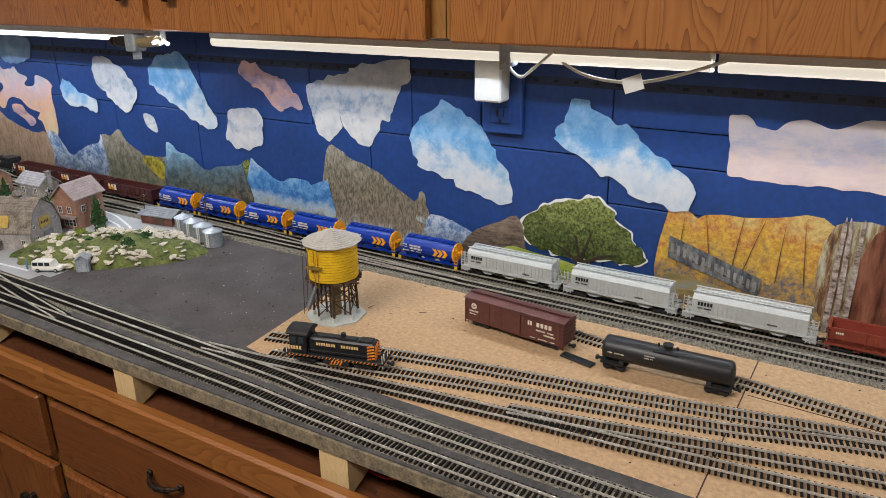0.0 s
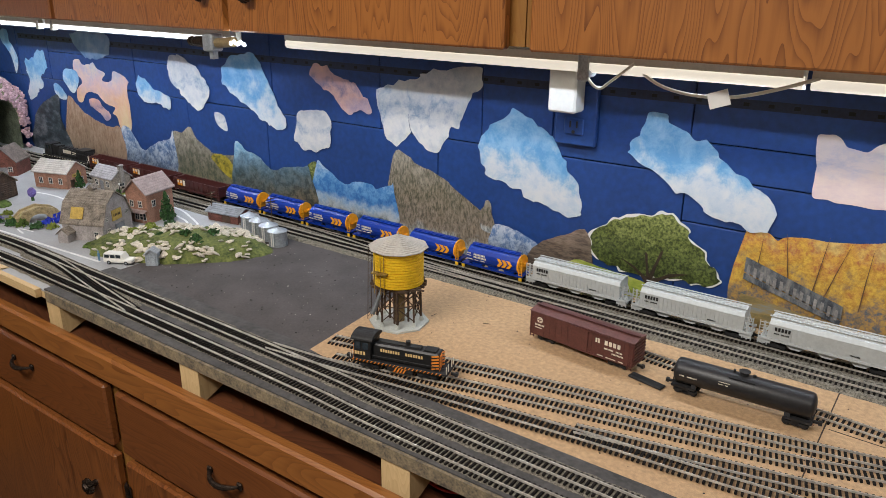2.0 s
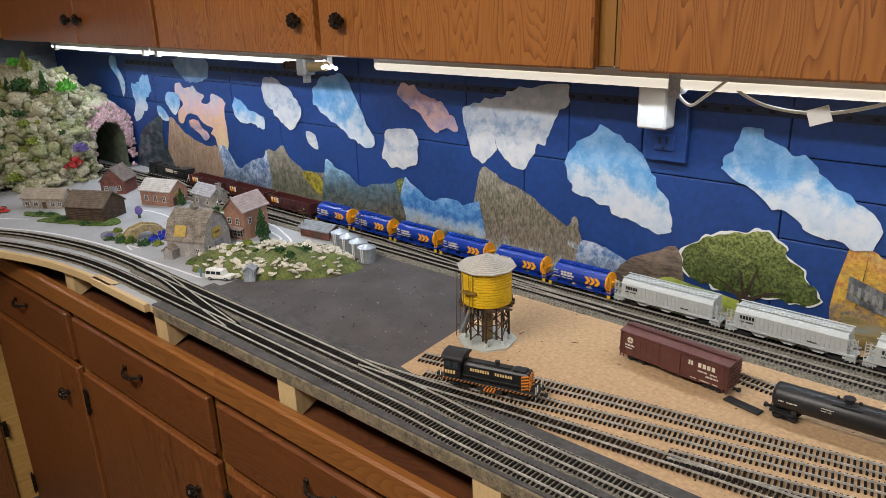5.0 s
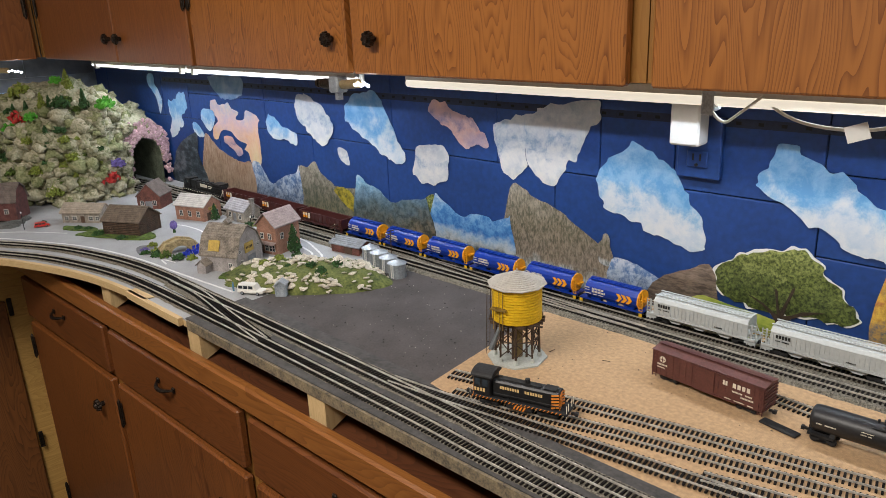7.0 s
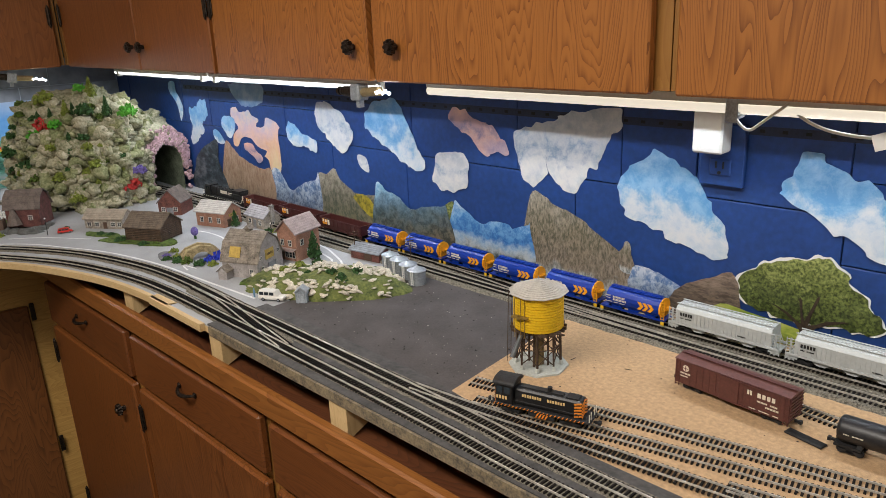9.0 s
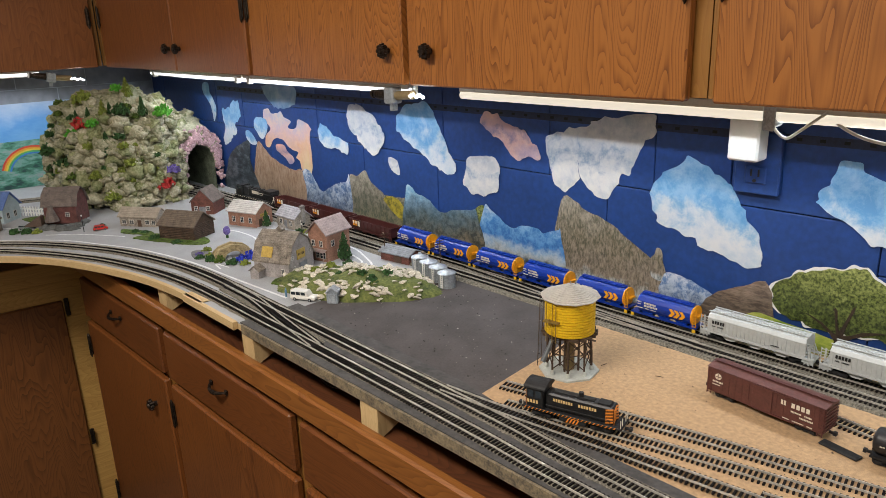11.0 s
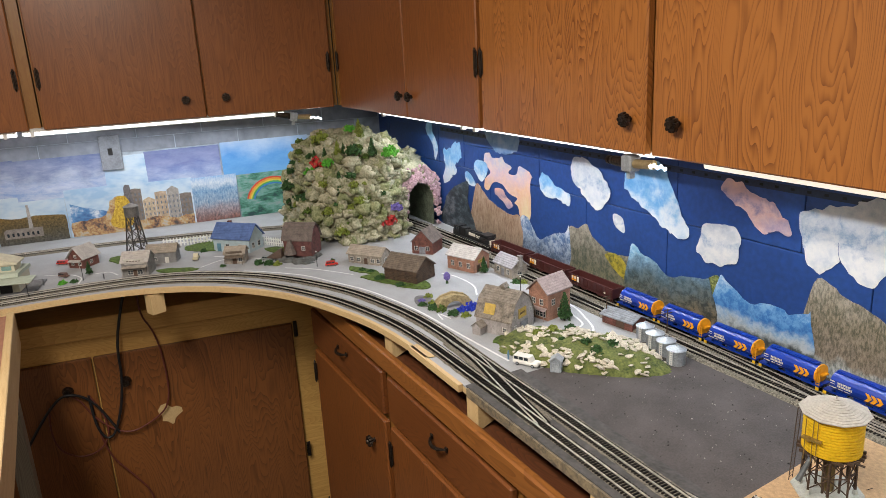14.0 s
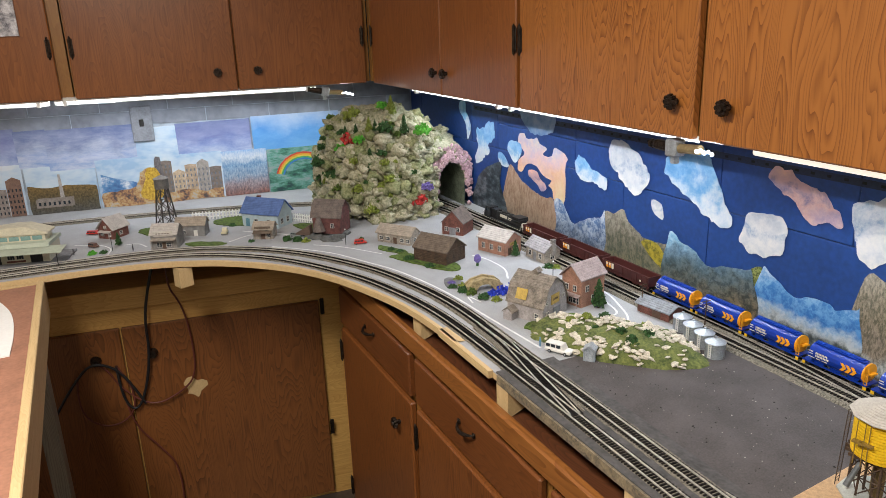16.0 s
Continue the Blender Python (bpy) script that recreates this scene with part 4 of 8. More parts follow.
TREEP = scenic("tree_leaf_print", ((0.0, (0.012, 0.018, 0.005), (0.075, 0.10, 0.025)), (0.5, (0.022, 0.035, 0.008), (0.17, 0.21, 0.055)), (1.0, (0.06, 0.085, 0.02), (0.34, 0.38, 0.13))), 0.45, 44, 210, crisp=0.09)
AUTUMNP = poster("autumn_leaf_print", ((0.07, 0.06, 0.06), (0.24, 0.13, 0.09), (0.42, 0.25, 0.11), (0.50, 0.38, 0.20), (0.42, 0.40, 0.38)), 120, detail=14, low=0.40, high=0.60, broad=26)
BARKP = poster("redwood_bark_print", ((0.06, 0.02, 0.012), (0.20, 0.075, 0.045), (0.30, 0.13, 0.08)), 30, (1.6, 1, 0.25), 6)
WOODSP = poster("woodland_print", ((0.05, 0.04, 0.03), (0.20, 0.10, 0.05), (0.35, 0.33, 0.20), (0.55, 0.50, 0.45)), 30, (2.2, 1, 0.5), 8)
BRIDGEP = poster("grey_bridge_print", ((0.04, 0.045, 0.055), (0.12, 0.13, 0.14), (0.24, 0.23, 0.22)), 40, (2.5, 1, 1), 6)
WATERP = poster("still_water_print", ((0.08, 0.09, 0.06), (0.30, 0.22, 0.08), (0.20, 0.26, 0.30)), 16, (0.6, 1, 3), 6)
PAPER = mat("white_paper_edge", (0.70, 0.71, 0.72), 0.5, var=0.03)


def ragged(pts, jag=0.004, sub=5, seed=0.0, rounded=True):
    """A hand-cut outline: corners joined by slightly wavy cuts."""
    out = []
    n = len(pts)
    for i in range(n):
        a, b, c, d = (Vector(pts[(i + k - 1) % n]) for k in range(4))
        for k in range(sub):
            t = k / sub
            p = 0.5 * ((2 * b) + (c - a) * t + (2 * a - 5 * b + 4 * c - d) * t * t + (3 * b - a - 3 * c + d) * t ** 3) if rounded else b.lerp(c, t)
            w = noise.noise_vector(Vector((p.x * 55 + seed, p.y * 55, seed)))
            out.append((p.x + jag * w.x, p.y + jag * w.y))
    return out


LAYER = [0]


def cutout(name, mm, material, label, jag=0.004, border=0.0, rounded=True, sub=5):
    """A print cut to shape and pasted flat on the back wall; outline in millimetres along and up the wall."""
    LAYER[0] += 1
    y = -0.0036 - 0.00035 * (LAYER[0] % 8)
    t = thing(name, label, "print", None, "prints on the wall")
    pts = ragged([(a / 1000, b / 1000) for a, b in mm], jag, sub, LAYER[0] * 1.7, rounded)
    if border:
        c = Vector((sum(p[0] for p in pts) / len(pts), sum(p[1] for p in pts) / len(pts)))
        big = [(p[0] + (p[0] - c.x) * border / max(0.02, (Vector(p) - c).length), p[1] + (p[1] - c.y) * border / max(0.02, (Vector(p) - c).length)) for p in pts]
        part("paper_edge", prism(B(), ragged(big, 0.006, 2, 3.3), y + 0.0001, y + 0.0004, "XZ"), PAPER, t)
    part("sheet", prism(B(), pts, y - 0.0004, y, "XZ"), material, t)
    return t


cutout("cloud_print", [(2210, 1297), (2312, 1330), (2332, 1344), (2444, 1361), (2458, 1327), (2430, 1299), (2410, 1245), (2385, 1247), (2379, 1214), (2344, 1193), (2300, 1221), (2286, 1264), (2290, 1214), (2243, 1200)], CLOUD_W, "large grey-white cloud print cut out by hand", 0.009, sub=9)
cutout("cloud_print", [(2456, 1231), (2512, 1284), (2534, 1289), (2598, 1257), (2642, 1195), (2668, 1141), (2653, 1113), (2597, 1127), (2553, 1144), (2496, 1161), (2466, 1177)], CLOUD_B, "large blue and white cloud print cut out by hand", 0.009, sub=9)
cutout("cloud_print", [(2034, 1338), (2071, 1338), (2108, 1316), (2162, 1299), (2196, 1258), (2153, 1254), (2129, 1243), (2082, 1281), (2033, 1312)], CLOUD_P, "long pink cloud print cut out by hand", 0.009, sub=9)
cutout("cloud_print", [(1984, 1228), (2050, 1244), (2080, 1226), (2078, 1175), (2025, 1151), (1972, 1168)], CLOUD_W, "round white cloud print cut out by hand", 0.009, sub=9)
cutout("cloud_print", [(1756, 1323), (1821, 1347), (1870, 1336), (1912, 1254), (1946, 1205), (1920, 1185), (1869, 1203), (1800, 1237), (1740, 1274)], CLOUD_B, "long blue cloud print cut out by hand", 0.009, sub=9)
cutout("cloud_print", [(1540, 1319), (1574, 1328), (1653, 1296), (1688, 1249), (1653, 1205), (1613, 1210), (1573, 1240), (1536, 1274)], CLOUD_W, "tall pale cloud print cut out by hand", 0.009, sub=9)
cutout("cloud_print", [(1400, 1265), (1471, 1239), (1532, 1213), (1516, 1192), (1465, 1203), (1398, 1209)], CLOUD_B, "small bright blue cloud print cut out by hand", 0.009, sub=9)
cutout("cloud_print", [(1698, 1200), (1731, 1196), (1739, 1161), (1706, 1171)], CLOUD_W, "tiny white cloud print cut out by hand", 0.002)
cutout("cloud_print", [(822, 1269), (868, 1275), (893, 1298), (936, 1299), (946, 1272), (934, 1247), (902, 1228), (901, 1197), (870, 1183), (851, 1159), (815, 1152), (810, 1178), (830, 1214), (818, 1238)], CLOUD_B, "pale blue cloud print near the corner", 0.009, sub=9)
cutout("cloud_print", [(967, 1208), (993, 1210), (1031, 1180), (1020, 1168), (987, 1171), (966, 1186)], CLOUD_B, "small blue cloud scrap near the corner", 0.002)
cutout("cloud_print", [(1038, 1254), (1070, 1261), (1106, 1251), (1103, 1219), (1071, 1192), (1045, 1206), (1024, 1229)], CLOUD_B, "small pale blue cloud scrap beside the sunset sky", 0.003)
cutout("cloud_print", [(1152, 1183), (1195, 1183), (1213, 1165), (1243, 1153), (1245, 1137), (1223, 1130), (1199, 1145), (1173, 1157), (1152, 1164)], CLOUD_P, "small mauve cloud scrap below the sunset sky", 0.003)
cutout("cloud_print", [(700, 1350), (741, 1352), (746, 1319), (765, 1303), (781, 1270), (757, 1226), (745, 1268), (721, 1300), (697, 1319)], CLOUD_B, "tall pale scrap pasted beside the tunnel", 0.003)
cutout("cloud_print", [(1104, 1359), (1284, 1361), (1263, 1304), (1162, 1299)], poster("dim_cloud_print", ((0.05, 0.12, 0.24), (0.12, 0.2, 0.34), (0.25, 0.3, 0.4)), 10), "dim grey-blue cloud print under the cupboards", 0.009, sub=9)
cutout("cloud_print", [(2744, 1261), (2757, 1285), (2768, 1309), (2789, 1315), (2802, 1302), (2829, 1287), (2866, 1274), (2881, 1260), (2927, 1230), (2954, 1215), (2972, 1195), (2974, 1178), (2965, 1158), (2952, 1153), (2921, 1161), (2879, 1169), (2855, 1184), (2811, 1202), (2780, 1222), (2740, 1246)], CLOUD_B, "long blue and white cloud print cut out by hand", 0.009, sub=9)
cutout("sky_print", [(3011, 1302), (3025, 1308), (3040, 1306), (3051, 1294), (3073, 1290), (3092, 1305), (3113, 1309), (3136, 1301), (3163, 1302), (3205, 1317), (3345, 1325), (3360, 1225), (3223, 1217), (3142, 1217), (3068, 1215), (3036, 1219), (3017, 1220), (3016, 1253)], CLOUD_S, "pink evening sky print cut out by hand")
cutout("sky_print", [(1093, 1286), (1123, 1288), (1148, 1274), (1194, 1285), (1210, 1270), (1243, 1261), (1229, 1239), (1271, 1242), (1285, 1267), (1324, 1262), (1352, 1246), (1341, 1223), (1339, 1121), (1289, 1113), (1275, 1146), (1258, 1153), (1270, 1171), (1235, 1177), (1185, 1201), (1140, 1197), (1110, 1169), (1088, 1172), (1092, 1202), (1122, 1229), (1108, 1243), (1090, 1258)], CLOUD_T, "orange sunset sky print cut out by hand")
cutout("mountain_print", [(2251, 1172), (2289, 1176), (2307, 1165), (2365, 1149), (2411, 1123), (2444, 1106), (2488, 1077), (2502, 1060), (2502, 1002), (2250, 1002)], ROCKP, "grey rocky mountain print cut out by hand", 0.003)
cutout("mountain_print", [(2461, 1092), (2470, 1105), (2473, 1117), (2482, 1116), (2487, 1091), (2497, 1060), (2466, 1060)], ROCKP, "grey rock pillar print cut by hand", 0.002)
cutout("mountain_print", [(2491, 1070), (2535, 1074), (2591, 1052), (2640, 1025), (2600, 1002), (2491, 1002)], SNOWP, "blue snowy mountain print cut by hand", 0.003)
cutout("mountain_print", [(2575, 1046), (2640, 1085), (2682, 1098), (2687, 1004), (2575, 1004)], DARKP, "dark brown hillside print cut by hand", 0.003)
cutout("mountain_print", [(2034, 1126), (2054, 1123), (2078, 1111), (2103, 1096), (2127, 1093), (2144, 1102), (2191, 1104), (2206, 1096), (2244, 1110), (2250, 1108), (2249, 1002), (2028, 1002)], SNOWLAKEP, "snowy lake mountain print cut by hand", 0.003)
cutout("mountain_print", [(1765, 1132), (1786, 1135), (1801, 1123), (1843, 1116), (1889, 1089), (1928, 1101), (1992, 1111), (2012, 1106), (2018, 1002), (1764, 1002)], LAKEP, "blue misty valley print cut by hand", 0.003)
cutout("tree_print", [(2006, 1112), (2010, 1122), (2020, 1127), (2033, 1119), (2045, 1061), (2056, 1002), (1998, 1002), (2004, 1060)], TREEP, "tall dark fir tree print", 0.006)
cutout("mountain_print", [(1521, 1126), (1558, 1135), (1595, 1154), (1618, 1128), (1666, 1105), (1676, 1100), (1740, 1101), (1767, 1098), (1759, 1002), (1507, 1002)], GOLDP, "green and gold mountain slope print", 0.003)
cutout("meadow_print", [(1668, 1088), (1719, 1099), (1762, 1066), (1760, 1038), (1723, 1049)], poster("yellow_meadow_print", ((0.10, 0.10, 0.02), (0.34, 0.28, 0.03), (0.48, 0.40, 0.05)), 60), "bright yellow meadow on the mountain slope print", 0.003)
cutout("mountain_print", [(1288, 1111), (1318, 1125), (1336, 1112), (1351, 1095), (1384, 1068), (1427, 1086), (1462, 1101), (1506, 1114), (1521, 1128), (1507, 1002), (1276, 1002)], SNOWP, "grey-blue mountain print cut by hand", 0.004)
cutout("mountain_print", [(1031, 1172), (1078, 1163), (1103, 1146), (1179, 1122), (1239, 1113), (1288, 1111), (1274, 1002), (1005, 1002)], CLIFFP, "brown gorge print cut by hand", 0.004)
cutout("mountain_print", [(855, 1128), (919, 1160), (974, 1180), (986, 1160), (978, 1108), (992, 1080), (1016, 1002), (790, 1002), (820, 1090)], poster("dusky_lake_print", ((0.015, 0.02, 0.025), (0.05, 0.065, 0.08), (0.16, 0.18, 0.20)), 40, (0.7, 1, 1.2), 12), "dark lake and mountain print by the corner", 0.004)
tree = cutout("tree_print", [(2693, 1101), (2724, 1122), (2750, 1136), (2775, 1147), (2814, 1155), (2838, 1149), (2854, 1127), (2880, 1102), (2891, 1084), (2910, 1067), (2904, 1052), (2880, 1050), (2851, 1050), (2811, 1043), (2760, 1043), (2717, 1050), (2694, 1062), (2690, 1080)], TREEP, "broad green oak tree print with a white paper edge", 0.010, 0.003)
part("trunk", prism(B(), ragged([(2.786, 1.005), (2.792, 1.030), (2.770, 1.052), (2.742, 1.066), (2.772, 1.056), (2.793, 1.042), (2.786, 1.082), (2.791, 1.080), (2.798, 1.048), (2.812, 1.090), (2.816, 1.088), (2.804, 1.042), (2.830, 1.056), (2.862, 1.062), (2.832, 1.050), (2.806, 1.030), (2.812, 1.005)], 0.001, 2), -0.0074, -0.007, "XZ"), mat("trunk_print", (0.045, 0.03, 0.02), 0.5, var=0.3), tree)
cutout("meadow_print", [(2660, 1002), (2660, 1042), (2760, 1035), (2935, 1012), (2935, 1002)], poster("meadow_print", ((0.12, 0.2, 0.03), (0.3, 0.36, 0.06), (0.42, 0.44, 0.14)), 30, (0.5, 1, 2)), "green meadow print behind the track", 0.002)
aut = cutout("autumn_print", [(2937, 1149), (2952, 1154), (2970, 1152), (2983, 1145), (2999, 1154), (3067, 1158), (3171, 1163), (3188, 1002), (2943, 1002)], GOLDLEAFP, "autumn woodland print with a stone bridge", 0.003)
bm = prism(B(), [(2.944, 1.088), (2.944, 1.112), (3.085, 1.066), (3.085, 1.046)], -0.0078, -0.0074, "XZ")
prism(bm, [(2.944, 1.076), (2.944, 1.086), (3.085, 1.044), (3.085, 1.036)], -0.0078, -0.0074, "XZ")
part("bridge", bm, BRIDGEP, aut, "grey stone bridge in the print")
for i in range(14):
    x = 2.948 + i * 0.0098
    z = 1.087 - i * 0.0031
    part("baluster", prism(B(), [(x, z - 0.002), (x + 0.0045, z - 0.0035), (x + 0.0045, z + 0.012), (x, z + 0.0135)], -0.0083, -0.0079, "XZ"), mat("pale_baluster", (0.30, 0.29, 0.28), 0.5, var=0.2), aut)
for x, lean, top in ((2.958, 0.006, 1.142), (3.008, -0.012, 1.150), (3.040, 0.010, 1.155), (3.056, 0.022, 1.152), (3.104, 0.004, 1.150), (3.142, -0.008, 1.156)):
    part("printed_trunk", prism(B(), ragged([(x, 1.072), (x + lean, top), (x + lean + 0.0006, top), (x + 0.0018, 1.072)], 0.0008, 4, x * 50), -0.0073, -0.0070, "XZ"), mat("thin_trunk_print", (0.16, 0.085, 0.04), 0.5, var=0.3), aut)
part("river", prism(B(), [(2.944, 1.003), (2.944, 1.052), (3.085, 1.034), (3.085, 1.003)], -0.0077, -0.0074, "XZ"), WATERP, aut, "dark river in the print")
for x, lean in ((3.176, 0.004), (3.189, -0.002), (3.200, 0.003)):
    part("birch_trunk", prism(B(), ragged([(x, 1.003), (x + lean, 1.160), (x + lean + 0.005, 1.160), (x + 0.007, 1.003)], 0.0015, 5, x * 31), -0.0083, -0.0079, "XZ"), poster("birch_bark_print", ((0.05, 0.03, 0.025), (0.34, 0.27, 0.24), (0.55, 0.50, 0.46)), 90, (1, 1, 1.6)), aut)
cutout("woodland_print", [(3171, 1164), (3300, 1164), (3420, 1175), (3430, 1002), (3188, 1002)], WOODSP, "woodland print with pale trunks", 0.003)
cutout("bark_print", [(3222, 1160), (3300, 1160), (3310, 1002), (3205, 1002)], BARKP, "red-brown giant tree trunk print", 0.003)


def a_print(u0, u1, z0, z1, material, label, dv=0.0):
    """A rectangular print on the left wall, from u0 to u1 along it."""
    t = thing("city_print" if z0 < 1.1 else "sky_print", label, "print", MA, "prints on the wall")
    w = 0.002
    part("sheet", prism(B(), [(-u0, z0), (-u1, z0 + w), (-u1 + w, z1), (-u0 - w, z1 - w)], 0.0463 + dv + (0.0003 if z0 < 1.1 else 0.0), 0.0468 + dv + (0.0003 if z0 < 1.1 else 0.0), "YZ"), material, t)
    return t


SKY1 = scenic("violet_sky_print", ((0.0, (0.25, 0.36, 0.61), (0.51, 0.58, 0.72)), (0.35, (0.13, 0.20, 0.46), (0.36, 0.42, 0.61)), (0.7, (0.14, 0.17, 0.37), (0.25, 0.29, 0.48)), (1.0, (0.11, 0.14, 0.30), (0.20, 0.24, 0.42))), 0.16, 12, 16, (1, 0.6, 1.8), crisp=0.16)
SKY2 = scenic("deep_blue_sky_print", ((0.0, (0.10, 0.31, 0.64), (0.18, 0.39, 0.68)), (0.5, (0.05, 0.22, 0.57), (0.16, 0.37, 0.68)), (1.0, (0.30, 0.44, 0.66), (0.49, 0.58, 0.70))), 0.24, 7, 8, (1, 0.7, 1.6), crisp=0.2)
SKY3 = scenic("cloudy_sky_print", ((0.0, (0.16, 0.29, 0.59), (0.54, 0.60, 0.72)), (0.3, (0.25, 0.34, 0.59), (0.54, 0.59, 0.70)), (0.55, (0.16, 0.21, 0.39), (0.39, 0.44, 0.57)), (1.0, (0.09, 0.13, 0.28), (0.18, 0.22, 0.39))), 0.15, 14, 18, (1, 0.6, 2.0), crisp=0.16)
PALESKY = poster("pale_sky_print", ((0.30, 0.46, 0.66), (0.48, 0.60, 0.72), (0.62, 0.68, 0.74)), 5, (1, 1, 2), 4)
TOWN = poster("town_print", ((0.03, 0.04, 0.05), (0.16, 0.17, 0.20), (0.36, 0.30, 0.26), (0.20, 0.10, 0.06)), 40, (1, 1.5, 0.6), 9)
FOREST = scenic("autumn_forest_print", ((0.0, (0.035, 0.035, 0.03), (0.12, 0.12, 0.11)), (0.45, (0.04, 0.035, 0.02), (0.15, 0.12, 0.06)), (1.0, (0.09, 0.06, 0.02), (0.26, 0.17, 0.06))), 0.14, 40, 150)
CITY = poster("sandstone_city_print", ((0.10, 0.12, 0.16), (0.42, 0.32, 0.24), (0.58, 0.46, 0.32), (0.34, 0.42, 0.54)), 34, (1, 1.8, 0.5), 8)
HARBOUR = scenic("harbour_print", ((0.0, (0.08, 0.05, 0.05), (0.34, 0.16, 0.13)), (0.25, (0.16, 0.14, 0.17), (0.42, 0.36, 0.38)), (0.45, (0.10, 0.20, 0.34), (0.40, 0.48, 0.58)), (0.7, (0.08, 0.20, 0.42), (0.30, 0.46, 0.62)), (0.84, (0.40, 0.52, 0.66), (0.66, 0.70, 0.75)), (1.0, (0.20, 0.38, 0.66), (0.40, 0.54, 0.72))), 0.08, 26, 120, (1, 1.6, 0.7))
a_print(1.70, 1.44, 1.165, 1.31, SKY1, "violet cloudy sky print on the pale wall")
a_print(1.44, 1.34, 1.168, 1.302, SKY3, "cloudy sky print on the pale wall", 0.0006)
a_print(1.345, 1.05, 1.152, 1.30, SKY3, "wide cloudy sky print on the pale wall", 0.0012)
a_print(1.052, 0.90, 1.15, 1.285, PALESKY, "pale sky print on the pale wall")
a_print(0.905, 0.64, 1.155, 1.292, SKY1, "violet and blue sky print on the pale wall", 0.0006)
a_print(0.632, 0.30, 1.165, 1.30, SKY2, "bright blue sky print on the pale wall", 0.0012)
def skyline(parent, u0, u1, v, heights, colours, win):
    """Flat printed house fronts with rows of windows."""
    n = len(heights)
    for i, hgt in enumerate(heights):
        a, b = -u0 + (u0 - u1) * i / n, -u0 + (u0 - u1) * (i + 0.97) / n
        c = colours[i % len(colours)]
        w = b - a
        part("printed_house", prism(B(), [(a, 1.001), (b, 1.001), (b, 1.0 + hgt), ((a + b) / 2, 1.0 + hgt * (1.1 if i % 2 else 1.02)), (a, 1.0 + hgt)], v, v + 0.0002, "YZ"), mat("house_print_%d%d%d" % tuple(int(q * 99) for q in c), c, 0.5, var=0.22, scale=90), parent)
        bm = B()
        for r in range(max(1, int(hgt / 0.022))):
            for k in range(max(2, int(w / 0.012))):
                x = a + w * (k + 0.3) / max(2, int(w / 0.012))
                z = 1.010 + r * 0.020
                if z + 0.012 < 1.0 + hgt:
                    prism(bm, [(x, z), (x + 0.0045, z), (x + 0.0045, z + 0.010), (x, z + 0.010)], v + 0.0003, v + 0.0004, "YZ")
        part("printed_window_row", bm, win, parent, "", False, "stuff")


p = a_print(1.75, 1.44, 1.0, 1.185, PALESKY, "old town print on the pale wall")
skyline(p, 1.745, 1.445, 0.0476, (0.12, 0.15, 0.11, 0.14, 0.10, 0.13), ((0.16, 0.17, 0.20), (0.28, 0.24, 0.22), (0.20, 0.12, 0.09)), GLASS)
p = a_print(1.43, 1.20, 1.0, 1.172, PALESKY, "factory and forest print on the pale wall", 0.0006)
part("forest", prism(B(), ragged([(-1.43, 1.0), (-1.43, 1.105), (-1.37, 1.092), (-1.30, 1.10), (-1.202, 1.09), (-1.202, 1.0)], 0.004, 4, 2.0, False), 0.0479, 0.0481, "YZ"), FOREST, p)
bm = prism(B(), [(-1.41, 1.022), (-1.41, 1.052), (-1.40, 1.058), (-1.285, 1.056), (-1.285, 1.022)], 0.0483, 0.0485, "YZ")
part("factory", bm, mat("factory_print", (0.26, 0.23, 0.21), 0.5, var=0.2, scale=60), p)
part("chimney", prism(B(), [(-1.328, 1.052), (-1.326, 1.14), (-1.318, 1.14), (-1.314, 1.052)], 0.0483, 0.0485, "YZ"), mat("chimney_print", (0.40, 0.38, 0.37), 0.5, var=0.2), p)
for i in range(7):
    part("printed_window", prism(B(), [(-1.402 + i * 0.016, 1.030), (-1.402 + i * 0.016, 1.042), (-1.395 + i * 0.016, 1.042), (-1.395 + i * 0.016, 1.030)], 0.0487, 0.0489, "YZ"), GLASS, p)
p = a_print(1.195, 0.985, 1.0, 1.18, PALESKY, "autumn lake mountain print on the pale wall", 0.0012)
part("mountain", prism(B(), ragged([(-1.19, 1.03), (-1.185, 1.125), (-1.13, 1.105), (-1.06, 1.085), (-1.0, 1.10), (-0.99, 1.03)], 0.003, 4, 5.0, False), 0.0484, 0.0486, "YZ"), poster("blue_range_print", ((0.05, 0.12, 0.3), (0.1, 0.25, 0.5), (0.7, 0.74, 0.8)), 18, (1, 1, 1.6)), p)
part("foliage", prism(B(), ragged([(-1.19, 1.0), (-1.19, 1.055), (-1.12, 1.06), (-1.07, 1.07), (-1.05, 1.125), (-1.01, 1.14), (-0.99, 1.10), (-0.99, 1.0)], 0.006, 4, 7.0, False), 0.0488, 0.0490, "YZ"), AUTUMNP, p)
p = a_print(0.985, 0.755, 1.0, 1.178, PALESKY, "sandstone city square print on the pale wall", 0.0006)
skyline(p, 0.98, 0.76, 0.0480, (0.155, 0.11, 0.135, 0.14, 0.12), ((0.20, 0.17, 0.15), (0.52, 0.42, 0.30), (0.46, 0.36, 0.26), (0.34, 0.32, 0.30)), mat("pale_printed_window", (0.16, 0.18, 0.22), 0.5, var=0.2))
part("dark_tower", prism(B(), [(-1.010, 1.02), (-1.006, 1.125), (-0.998, 1.128), (-0.996, 1.165), (-0.990, 1.176), (-0.975, 1.174), (-0.970, 1.128), (-0.962, 1.02)], 0.0492, 0.0494, "YZ"), mat("tower_print", (0.15, 0.14, 0.15), 0.5, var=0.3, scale=120), p, "dark bell tower in the print")
